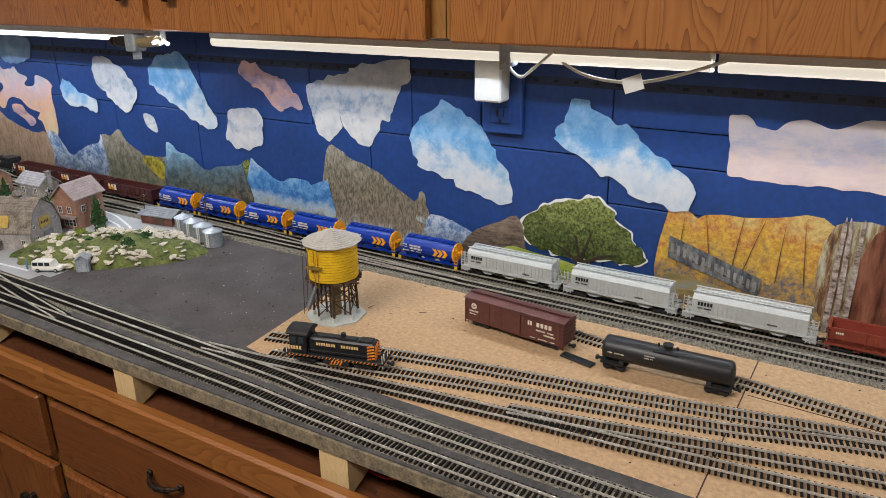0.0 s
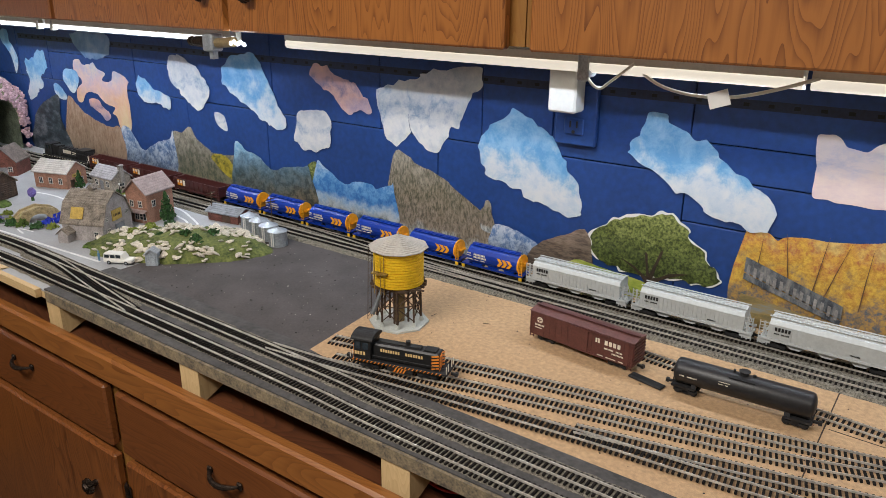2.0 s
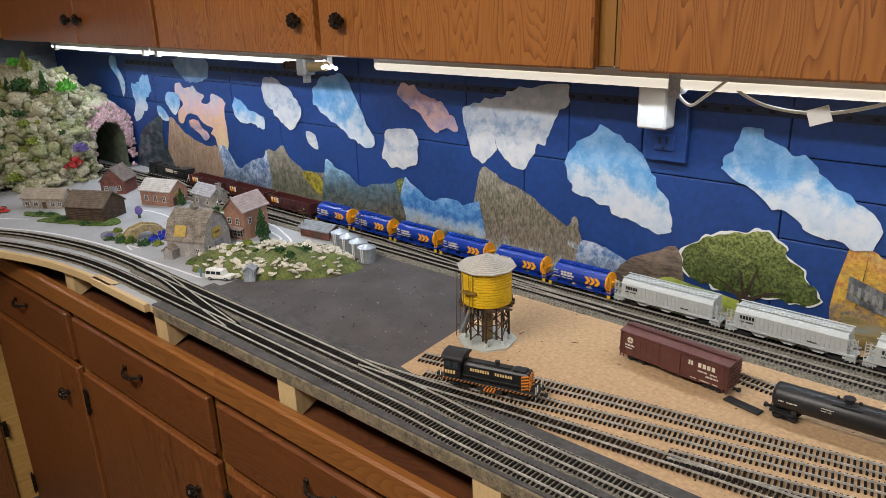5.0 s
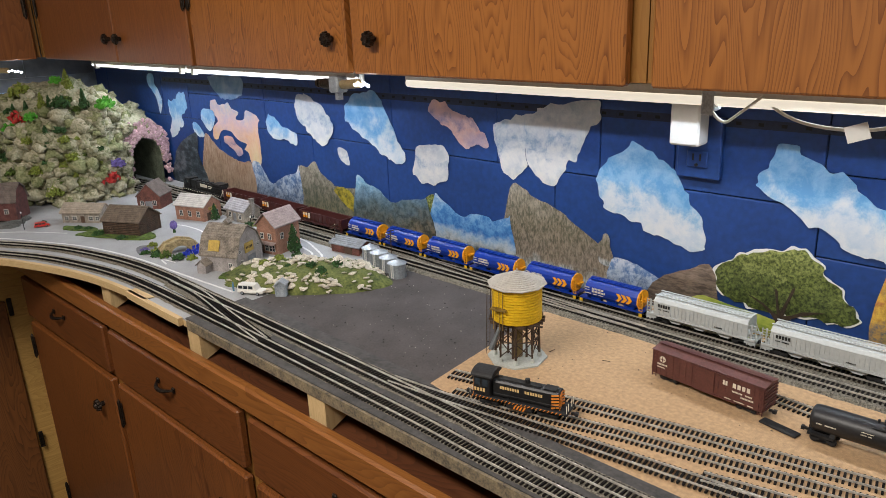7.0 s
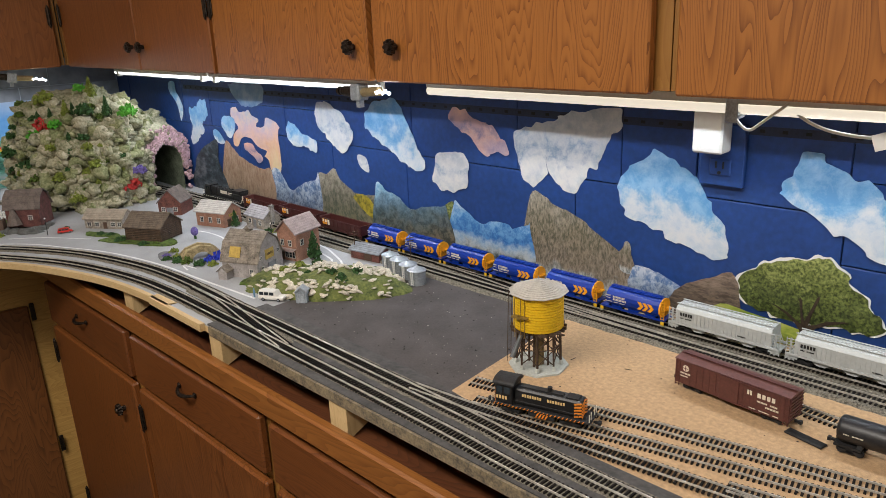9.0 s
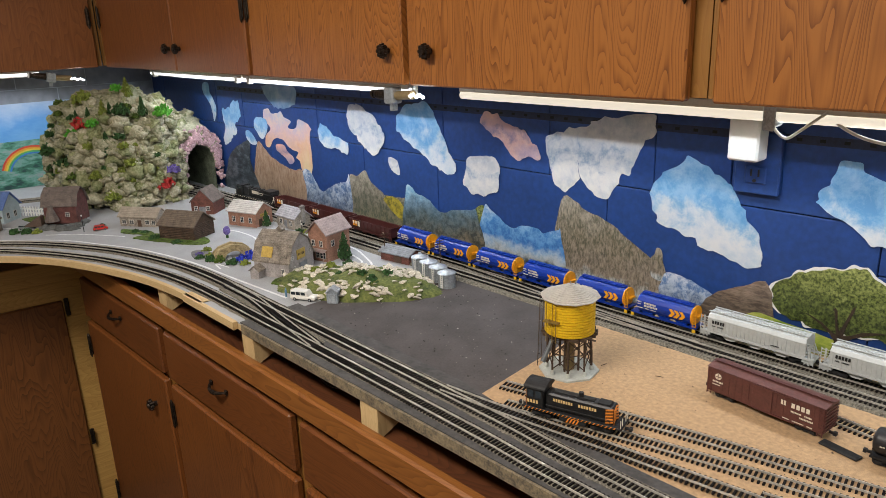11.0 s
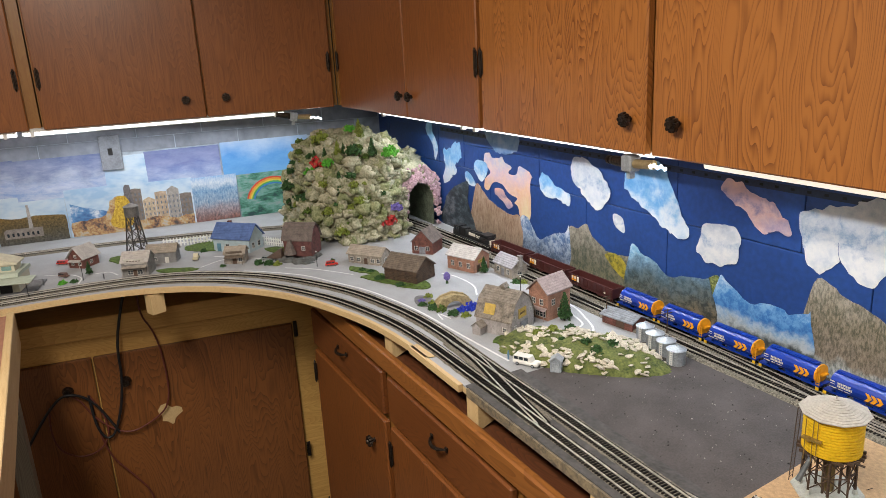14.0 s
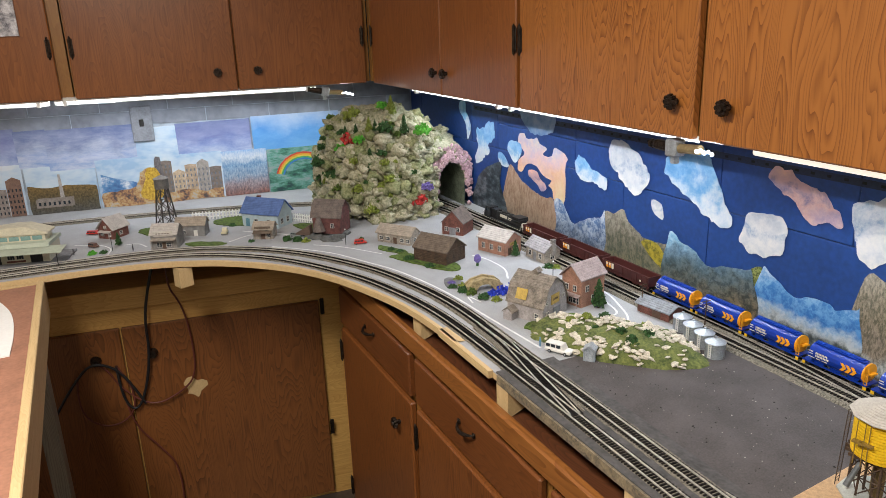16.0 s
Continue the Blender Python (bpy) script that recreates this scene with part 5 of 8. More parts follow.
part("golden_tree", prism(B(), ragged([(-1.045, 1.02), (-1.052, 1.06), (-1.035, 1.09), (-1.03, 1.125), (-1.005, 1.138), (-0.985, 1.12), (-0.98, 1.08), (-0.985, 1.02)], 0.006, 4, 12.0), 0.0496, 0.0498, "YZ"), poster("golden_tree_print", ((0.22, 0.12, 0.02), (0.52, 0.34, 0.04), (0.68, 0.50, 0.08)), 140, detail=12), p, "golden tree in the print")
part("plaza", prism(B(), ragged([(-0.98, 1.001), (-0.98, 1.03), (-0.90, 1.045), (-0.82, 1.03), (-0.76, 1.04), (-0.76, 1.001)], 0.005, 4, 9.0, False), 0.0486, 0.0488, "YZ"), AUTUMNP, p)
a_print(0.755, 0.59, 1.0, 1.175, HARBOUR, "harbour town print on the pale wall", 0.0012)
p = a_print(0.585, 0.36, 1.0, 1.170, poster("green_stadium_print", ((0.02, 0.06, 0.06), (0.06, 0.20, 0.14), (0.16, 0.34, 0.30), (0.30, 0.32, 0.34)), 14, (0.8, 1, 2.5), 6), "rainbow over a stadium print on the pale wall", 0.0018)
for i, c in enumerate(((0.55, 0.06, 0.04), (0.65, 0.28, 0.03), (0.6, 0.5, 0.06), (0.08, 0.35, 0.12), (0.05, 0.2, 0.5))):
    r = 0.105 - i * 0.006
    arc = [(-0.45 - rr * math.cos(t) * 1.05, 1.045 + rr * math.sin(t)) for rr, ts in ((r, range(0, 11)), (r - 0.006, range(10, -1, -1))) for t in (0.25 + k * 0.22 for k in ts)]
    part("rainbow_band", prism(B(), arc, 0.0494, 0.0496, "YZ"), mat("rainbow_%s" % "abcde"[i], c, 0.5, var=0.1), p)
box_a = thing("wall_box", "grey painted socket box on the pale wall", "socket", MA)
part("plate", box(B(), 0.046, 0.056, -1.053, -0.98, 1.235, 1.362, None, 0.002), mat("grey_box_paint", (0.22, 0.24, 0.28), 0.5, var=0.15), box_a)
part("socket_face", box(B(), 0.056, 0.059, -1.025, -1.010, 1.29, 1.315, None, 0.001), BLACKM, box_a)

# ---- rolling stock ----
# each car is built about its middle, on rails at z = 0, facing along +x; the lettered side is -y


def truck(parent, x, material=BLACKM, wheel=0.0055):
    bm = box(B(), x - 0.014, x + 0.014, -0.0125, -0.0105, 0.004, 0.0075)
    box(bm, x - 0.014, x + 0.014, 0.0105, 0.0125, 0.004, 0.0075)
    box(bm, x - 0.004, x + 0.004, -0.0125, 0.0125, 0.003, 0.009)
    for dx in (-0.010, 0.010):
        box(bm, x + dx - 0.003, x + dx + 0.003, -0.0135, -0.0125, 0.003, 0.0075)
    t = part("truck", bm, material, parent)
    for dx in (-0.010, 0.010):
        bm = B()
        for y in (-0.0085, 0.0085):
            rod(bm, (x + dx, y - 0.0012, wheel), (x + dx, y + 0.0012, wheel), wheel, wheel, 14)
        rod(bm, (x + dx, -0.009, wheel), (x + dx, 0.009, wheel), 0.0012, 0.0012, 6)
        part("wheelset", bm, BLACKM, t)


def coupler(parent, x, s):
    bm = box(B(), min(x, x + s * 0.008), max(x, x + s * 0.008), -0.0015, 0.0015, 0.0075, 0.0105)
    box(bm, min(x + s * 0.006, x + s * 0.010), max(x + s * 0.006, x + s * 0.010), -0.003, 0.0025, 0.007, 0.0115)
    part("coupler", bm, BLACKM, parent)


def bars(parent, x0, x1, z, h, y, material, words=(1.0,), name="lettering", slope=0.0):
    """Lettering as a row of plain bars."""
    total = sum(words) + 0.25 * (len(words) - 1)
    x = x0
    bm = B()
    for w in words:
        l = (x1 - x0) * w / total
        n = max(2, int(l / (h * 0.8)))
        for i in range(n):
            a = x + l * i / n
            box(bm, a, a + l / n * 0.68, y - 0.0004, y, z, z + h)
        x += l + (x1 - x0) * 0.25 / total
    return part(name, bm, material, parent)


def ladder(bm, x, y, z0, z1, w, n):
    for dx in (-w / 2, w / 2):
        box(bm, x + dx - 0.0005, x + dx + 0.0005, y - 0.0008, y + 0.0004, z0, z1)
    for i in range(n):
        z = z0 + (z1 - z0) * (i + 0.5) / n
        box(bm, x - w / 2, x + w / 2, y - 0.0008, y, z - 0.0004, z + 0.0004)


def cylinder_hopper():
    c = thing("cylinder_hopper_car", "glossy blue cylindrical grain car with amber ends", "train car", None, "goods train")
    L = 0.125
    prof = []
    for i in range(15):
        a = math.radians(-62 + 304 * i / 14)
        prof.append((0.0178 * math.cos(a), 0.0285 + 0.0170 * math.sin(a)))
    body = prism(B(), prof, -L / 2 + 0.012, L / 2 - 0.010, "YZ")
    part("body", body, TRAINBLUE, c, smooth=False)
    bm = B()
    for x in (-0.033, 0.0, 0.033):
        prism(bm, [(x - 0.014, 0.017), (x + 0.014, 0.017), (x + 0.005, 0.006), (x - 0.005, 0.006)], -0.010, 0.010, "XZ")
    part("hopper_bay", bm, TRAINBLUE, c)
    bm = box(B(), -L / 2, L / 2, -0.016, -0.0135, 0.0095, 0.0125)
    box(bm, -L / 2, L / 2, 0.0135, 0.016, 0.0095, 0.0125)
    box(bm, -L / 2, -L / 2 + 0.014, -0.015, 0.015, 0.0095, 0.0125)
    box(bm, L / 2 - 0.014, L / 2, -0.015, 0.015, 0.0095, 0.0125)
    part("sill", bm, TRAINBLUE, c)
    part("end_plate", prism(B(), [(y * 1.04, z * 1.02) for y, z in prof], L / 2 - 0.010, L / 2 - 0.0075, "YZ"), AMBER, c, "amber end plate")
    bm = B()
    ladder(bm, L / 2 - 0.004, -0.014, 0.011, 0.045, 0.006, 7)
    box(bm, L / 2 - 0.008, L / 2 - 0.001, -0.004, 0.012, 0.026, 0.029)
    part("end_ladder", bm, AMBER, c)
    for x in (-L / 2 + 0.003, L / 2 - 0.003):
        part("step", box(B(), x - 0.003, x + 0.003, -0.0165, -0.0150, 0.0035, 0.0095), YELLOW, c)
    bm = box(B(), -L / 2 + 0.016, L / 2 - 0.014, -0.007, 0.007, 0.0462, 0.0472)
    for x in (-0.04, -0.015, 0.01, 0.035):
        box(bm, x - 0.008, x + 0.008, -0.004, 0.004, 0.0472, 0.0486)
    part("roof_walk", bm, TRAINBLUE, c)
    y = -0.0179
    bars(c, -0.036, -0.012, 0.0315, 0.0035, y, LETTER, (1.0,))
    bars(c, -0.036, -0.009, 0.0265, 0.0035, y, LETTER, (1.0,))
    bars(c, -0.050, -0.041, 0.0330, 0.0022, y, LETTER, (1.0,))
    bars(c, -0.050, -0.041, 0.0290, 0.0012, y, LETTER, (1.0,))
    bars(c, -0.050, -0.012, 0.0225, 0.0015, y, LETTER, (1.0, 0.6, 0.8))
    for k in range(3):
        x = 0.012 + k * 0.0098
        z0, z1, z2 = 0.0215, 0.0285, 0.0355
        part("chevron", prism(B(), [(x, z0), (x + 0.0066, z0), (x + 0.0124, z1), (x + 0.0066, z2), (x, z2), (x + 0.0058, z1)], y - 0.0004, y, "XZ"), AMBER, c, "amber chevron mark")
    truck(c, -0.044), truck(c, 0.044)
    coupler(c, L / 2, 1), coupler(c, -L / 2, -1)
    return c


def covered_hopper(L, material, label, mark):
    c = thing("covered_hopper_car", label, "train car", None, "goods train")
    prof = [(-0.0175, 0.018), (-0.0180, 0.040), (-0.0150, 0.046), (-0.007, 0.0485), (0.007, 0.0485), (0.0150, 0.046), (0.0180, 0.040), (0.0175, 0.018)]
    part("body", prism(B(), prof, -L / 2 + 0.014, L / 2 - 0.014, "YZ"), material, c)
    bm = B()
    n = 3
    for i in range(n):
        x = (i - 1) * (L - 0.06) / n
        prism(bm, [(x - 0.022, 0.018), (x + 0.022, 0.018), (x + 0.006, 0.006), (x - 0.006, 0.006)], -0.012, 0.012, "XZ")
    part("hopper_bay", bm, material, c)
    bm = box(B(), -L / 2 + 0.002, L / 2 - 0.002, -0.0185, -0.0165, 0.0145, 0.018)
    box(bm, -L / 2 + 0.002, L / 2 - 0.002, 0.0165, 0.0185, 0.0145, 0.018)
    box(bm, -L / 2 + 0.002, -L / 2 + 0.018, -0.016, 0.016, 0.009, 0.0125)
    box(bm, L / 2 - 0.018, L / 2 - 0.002, -0.016, 0.016, 0.009, 0.0125)
    part("sill", bm, material, c)
    bm = B()
    for k in range(int(L / 0.0065) - 5):
        x = -L / 2 + 0.018 + k * 0.0065
        box(bm, x - 0.0005, x + 0.0005, -0.0187, -0.0178, 0.019, 0.040)
    part("side_rib", bm, material, c)
    for s in (-1, 1):
        for x in (s * (L / 2 - 0.011), s * (L / 2 - 0.004)):
            bm = B()
            ladder(bm, x, -0.016, 0.006, 0.042, 0.0055, 8)
            part("end_ladder", bm, material, c)
        for y in (-0.014, 0.014):
            part("end_brace", rod(B(), (s * (L / 2 - 0.004), y, 0.012), (s * (L / 2 - 0.016), y, 0.040), 0.0008, 0.0008, 5), material, c)
    bm = box(B(), -L / 2 + 0.012, L / 2 - 0.012, -0.012, -0.009, 0.0492, 0.0500)
    box(bm, -L / 2 + 0.012, L / 2 - 0.012, 0.009, 0.012, 0.0492, 0.0500)
    box(bm, -L / 2 + 0.02, L / 2 - 0.02, -0.004, 0.004, 0.0486, 0.0498)
    part("roof_walk", bm, material, c)
    y = -0.0188
    if mark == "dark":
        bars(c, -L / 2 + 0.022, -L / 2 + 0.044, 0.0315, 0.0055, y, BLACKM, (1.0,))
        bars(c, -L / 2 + 0.022, -L / 2 + 0.042, 0.0265, 0.0018, y, BLACKM, (0.6, 1.0))
    else:
        bm = B()
        for k in range(9):
            a0, a1 = math.radians(50 + k * 29), math.radians(50 + (k + 1) * 29)
            q = [(0.007 * math.cos(a0), 0.007 * math.sin(a0)), (0.007 * math.cos(a1), 0.007 * math.sin(a1)), (0.004 * math.cos(a1), 0.004 * math.sin(a1)), (0.004 * math.cos(a0), 0.004 * math.sin(a0))]
            prism(bm, [(a - 0.005, 0.031 + b) for a, b in q], y - 0.0004, y, "XZ")
        part("ring_mark", bm, BLACKM, c, "dark open ring mark")
        bars(c, -L / 2 + 0.022, -L / 2 + 0.034, 0.030, 0.003, y, BLACKM, (1.0,))
    bars(c, L / 2 - 0.065, L / 2 - 0.052, 0.022, 0.0018, y, BLACKM, (1.0,))
    truck(c, -L / 2 + 0.024), truck(c, L / 2 - 0.024)
    coupler(c, L / 2, 1), coupler(c, -L / 2, -1)
    return c


def open_hopper(L, material, label, h=0.040, mark=True):
    c = thing("open_hopper_car", label, "train car", None, "goods train")
    w = 0.0175
    bm = B()
    for s in (-1, 1):
        prism(bm, [(-L / 2 + 0.006, 0.014), (L / 2 - 0.006, 0.014), (L / 2 - 0.004, h), (-L / 2 + 0.004, h)], s * w, s * (w - 0.0012), "XZ")
    for s in (-1, 1):
        box(bm, s * (L / 2 - 0.006) - 0.001, s * (L / 2 - 0.006) + 0.001, -w, w, 0.014, h)
    box(bm, -L / 2 + 0.006, L / 2 - 0.006, -w, w, 0.014, 0.022)
    part("body", bm, material, c)
    bm = B()
    box(bm, -L / 2 + 0.003, L / 2 - 0.003, -w - 0.0012, -w, h - 0.002, h + 0.0008)
    box(bm, -L / 2 + 0.003, L / 2 - 0.003, w, w + 0.0012, h - 0.002, h + 0.0008)
    box(bm, -L / 2 + 0.003, -L / 2 + 0.005, -w, w, h - 0.002, h + 0.0008)
    box(bm, L / 2 - 0.005, L / 2 - 0.003, -w, w, h - 0.002, h + 0.0008)
    box(bm, -L / 2 + 0.002, L / 2 - 0.002, -w - 0.001, -w, 0.012, 0.0155)
    part("top_rim", bm, material, c)
    bm = B()
    n = 10
    for k in range(n):
        x = -L / 2 + 0.012 + (L - 0.024) * k / (n - 1)
        box(bm, x - 0.0007, x + 0.0007, -w - 0.0012, -w, 0.0155, h - 0.002)
    part("side_rib", bm, material, c)
    bm = B()
    for x in (-0.03, 0.03):
        prism(bm, [(x - 0.02, 0.014), (x + 0.02, 0.014), (x + 0.006, 0.005), (x - 0.006, 0.005)], -0.012, 0.012, "XZ")
    part("hopper_bay", bm, material, c)
    for s in (-1, 1):
        bm = B()
        ladder(bm, s * (L / 2 - 0.007), -w - 0.001, 0.006, h, 0.006, 7)
        part("end_ladder", bm, material, c)
    if mark:
        bm = B()
        bm.free()
        for k in range(3):
            x = -L / 2 + 0.020 + k * 0.0105
            p = part("lettering_block", box(B(), x, x + 0.0075, -w - 0.0020, -w - 0.0013, 0.0225, 0.0355), AMBER if k < 2 else LETTER, c, "cream and orange lettering panel")
            part("lettering_bar", box(B(), x + 0.001, x + 0.0065, -w - 0.0024, -w - 0.0020, 0.0285, 0.0345), LETTER, p)
        part("lettering_bar", box(B(), L / 2 - 0.034, L / 2 - 0.029, -w - 0.0020, -w - 0.0013, 0.021, 0.025), LETTER, c)
    else:
        bars(c, -L / 2 + 0.014, -L / 2 + 0.024, 0.030, 0.003, -w - 0.0012, LETTER, (1.0,))
        bars(c, L / 2 - 0.04, L / 2 - 0.03, 0.020, 0.0025, -w - 0.0012, LETTER, (1.0,))
    truck(c, -L / 2 + 0.024), truck(c, L / 2 - 0.024)
    coupler(c, L / 2, 1), coupler(c, -L / 2, -1)
    return c


def road_engine():
    """A modern six-axle diesel: cab and nose at -x, radiator wings at +x."""
    c = thing("diesel_engine", "black road diesel engine with white lettering", "locomotive", None, "goods train")
    L = 0.226
    part("frame", box(B(), -L / 2, L / 2, -0.0165, 0.0165, 0.0120, 0.0160, None, 0.0008), BLACKM, c)
    for k in range(17):
        x = -L / 2 + 0.010 + k * (L - 0.020) / 16
        part("sill_stripe", box(B(), x - 0.0032, x + 0.0032, -0.0170, -0.0166, 0.0128, 0.0146), LETTER, c)
    part("fuel_tank", box(B(), -0.034, 0.034, -0.0125, 0.0125, 0.004, 0.012, None, 0.002), BLACKM, c)
    part("long_hood", box(B(), -0.036, L / 2 - 0.012, -0.0105, 0.0105, 0.0160, 0.0430, None, 0.0014), BLACK, c)
    part("equipment_hood", box(B(), -0.066, -0.0365, -0.0115, 0.0115, 0.0160, 0.0455, None, 0.0014), BLACK, c)
    cab = part("cab", prism(B(), [(-0.098, 0.0160), (-0.0665, 0.0160), (-0.0665, 0.0485), (-0.092, 0.0485), (-0.098, 0.041)], -0.0150, 0.0150, "XZ"), BLACK, c)
    for x0, x1 in ((-0.092, -0.083), (-0.080, -0.071)):
        part("cab_window", box(B(), x0, x1, -0.0154, -0.0150, 0.0345, 0.0435), GLASS, cab)
    part("nose", prism(B(), [(-0.1085, 0.0160), (-0.0985, 0.0160), (-0.0985, 0.0350), (-0.1060, 0.0330)], -0.0120, 0.0120, "XZ"), BLACK, c)
    for k in range(3):
        part("roof_fan", rod(B(), (-0.010 + 0.021 * k, 0, 0.0431), (-0.010 + 0.021 * k, 0, 0.0452), 0.0075, 0.0075, 14), BLACKM, c)
    part("exhaust", box(B(), -0.032, -0.024, -0.004, 0.004, 0.0430, 0.0470, None, 0.0008), BLACKM, c)
    # the overhanging radiator with sloped undersides
    part("radiator", prism(B(), [(-0.0106, 0.0330), (0.0106, 0.0330), (0.0160, 0.0390), (0.0160, 0.0480), (-0.0160, 0.0480), (-0.0160, 0.0390)], 0.058, L / 2 - 0.014, "YZ"), BLACK, c)
    for k in range(6):
        part("grille", box(B(), 0.060 + 0.006 * k, 0.0645 + 0.006 * k, -0.0164, -0.0160, 0.0400, 0.0465), BLACKM, c)
    part("rear_panel", box(B(), L / 2 - 0.0118, L / 2 - 0.0112, -0.0095, 0.0095, 0.0200, 0.0330), LETTER, c, "white rear panel")
    for k in range(9):
        part("hood_door", box(B(), -0.030 + 0.0098 * k, -0.0215 + 0.0098 * k, -0.0110, -0.0106, 0.0175, 0.0250), BLACKM, c)
    part("lettering_block", box(B(), -0.014, 0.024, -0.0111, -0.0106, 0.0290, 0.0385), LETTER, c, "white lettering panel")
    bars(c, 0.029, 0.050, 0.0335, 0.0026, -0.0106, LETTER, (1.0,))
    bars(c, 0.029, 0.046, 0.0290, 0.0018, -0.0106, LETTER, (1.0,))
    for k in range(14):
        x = -L / 2 + 0.006 + k * (L - 0.012) / 13
        part("stanchion", rod(B(), (x, -0.0160, 0.0160), (x, -0.0160, 0.0265), 0.0004, 0.0004, 4), LETTER if k in (0, 13) else BLACKM, c)
    part("handrail", rod(B(), (-L / 2 + 0.006, -0.0160, 0.0265), (L / 2 - 0.006, -0.0160, 0.0265), 0.0004, 0.0004, 4), BLACKM, c)
    for sx in (-1, 1):
        for y in (-0.013, 0.013):
            part("end_rail", rod(B(), (sx * (L / 2 - 0.001), y, 0.0060), (sx * (L / 2 - 0.001), y, 0.0280), 0.0006, 0.0006, 5), LETTER, c)
        part("pilot", box(B(), min(sx * L / 2, sx * (L / 2 - 0.003)), max(sx * L / 2, sx * (L / 2 - 0.003)), -0.015, 0.015, 0.0035, 0.0120), BLACKM, c)
    for x in (-0.085, -0.062, 0.062, 0.085):
        truck(c, x, BLACKM, 0.006)
    coupler(c, L / 2, 1), coupler(c, -L / 2, -1)
    return c


RAILZ = 0.9995 + 0.005 + 0.0046
train_line = smooth_path(REAR1, 0.005)


def on_rear(x):
    i = min(range(len(train_line)), key=lambda k: abs(train_line[k].x - x))
    p, q = train_line[max(0, i - 4)], train_line[min(len(train_line) - 1, i + 4)]
    d = p - q
    return pose(x, train_line[i].y, RAILZ, 0, 0, math.degrees(math.atan2(d.y, d.x)))


# from the engine at the tunnel back to the tail
def run_of(build, x, pitch, n):
    first = build()
    first.matrix_world = on_rear(x)
    for k in range(1, n):
        copy_thing(first, on_rear(x + pitch * k))


road_engine().matrix_world = on_rear(1.130)
run_of(lambda: open_hopper(0.178, HOPRED, "dark maroon open hopper car with cream lettering", 0.038), 1.340, 0.1855, 3)
run_of(cylinder_hopper, 1.872, 0.1335, 6)
run_of(lambda: covered_hopper(0.184, TRAINGREY, "light grey covered hopper car with dark lettering", "dark"), 2.702, 0.191, 3)
run_of(lambda: open_hopper(0.138, ORERED, "rusty red open hopper car", 0.038, False), 3.252, 0.145, 2)
run_of(lambda: covered_hopper(0.184, YELLOW, "bright yellow covered hopper car", "ring"), 3.566, 0.19, 1)
run_of(cylinder_hopper, 3.734, 0.1335, 2)

# ---- things on the tan board ----


def boxcar():
    c = thing("boxcar", "brown boxcar with cream lettering on the tan board", "train car", pose(2.792, -0.238, 1.0, 0, 0, -5))
    L, w = 0.166, 0.0175
    part("body", box(B(), -L / 2, L / 2, -w, w, 0.010, 0.046, None, 0.0008), BOXRED, c)
    bm = prism(B(), [(-w - 0.001, 0.0465), (w + 0.001, 0.0465), (w + 0.001, 0.0475), (0, 0.0505), (-w - 0.001, 0.0475)], -L / 2 - 0.001, L / 2 + 0.001, "YZ")
    for k in range(15):
        x = -L / 2 + 0.006 + k * (L - 0.012) / 14
        prism(bm, [(-w, 0.0476), (0, 0.0512), (w, 0.0476)], x - 0.0008, x + 0.0008, "YZ")
    part("roof", bm, mat("boxcar_roof", (0.13, 0.05, 0.042), 0.55, var=0.15, scale=60), c)
    part("roof_walk", box(B(), -L / 2, L / 2, -0.003, 0.003, 0.0520, 0.0528), BOXRED, c)
    d = part("side_door", box(B(), -0.014, 0.014, -w - 0.0016, -w - 0.0002, 0.011, 0.045, None, 0.0005), BOXRED, c)
    bm = B()
    for z in (0.0115, 0.045):
        box(bm, -0.014, 0.046, -w - 0.0022, -w, z - 0.0008, z + 0.0008)
    part("door_track", bm, BOXRED, c)
    bm = B()
    for k in range(17):
        x = -L / 2 + 0.004 + k * (L - 0.008) / 16
        if abs(x) > 0.016:
            box(bm, x - 0.0003, x + 0.0003, -w - 0.0005, -w, 0.0115, 0.0455)
    part("side_seam", bm, BOXRED, c)
    bm = B()
    for s in (-1, 1):
        ladder(bm, s * (L / 2 - 0.004), -w, 0.006, 0.045, 0.006, 8)
    for k in range(7):
        z = 0.013 + k * 0.0048
        box(bm, L / 2, L / 2 + 0.0014, -w, w, z, z + 0.0022)
    part("end_ladder", bm, BOXRED, c)
    y = -w - 0.0006
    bars(c, 0.026, 0.066, 0.032, 0.0065, y, LETTER, (0.3, 1.0))
    bars(c, 0.040, 0.068, 0.0255, 0.0022, y, LETTER, (1.0, 0.7))
    bars(c, 0.052, 0.070, 0.0205, 0.0024, y, LETTER, (1.0,))
    bars(c, -0.074, -0.058, 0.0265, 0.0026, y, LETTER, (1.0,))
    bars(c, -0.074, -0.062, 0.0225, 0.0015, y, LETTER, (1.0,))
    bars(c, 0.03, 0.07, 0.0130, 0.0014, y, LETTER, (0.6, 1.0, 0.5))
    bm = B()
    rod(bm, (-0.066, y, 0.036), (-0.066, y - 0.0004, 0.036), 0.0048, 0.0048, 16)
    m = part("round_mark", bm, LETTER, c, "cream round mark")
    part("cross", box(box(B(), -0.0665, -0.0655, y - 0.0009, y - 0.0005, 0.032, 0.040), -0.070, -0.062, y - 0.0009, y - 0.0005, 0.0355, 0.0365), BOXRED, m)
    truck(c, -0.058), truck(c, 0.058)
    coupler(c, L / 2, 1), coupler(c, -L / 2, -1)


boxcar()


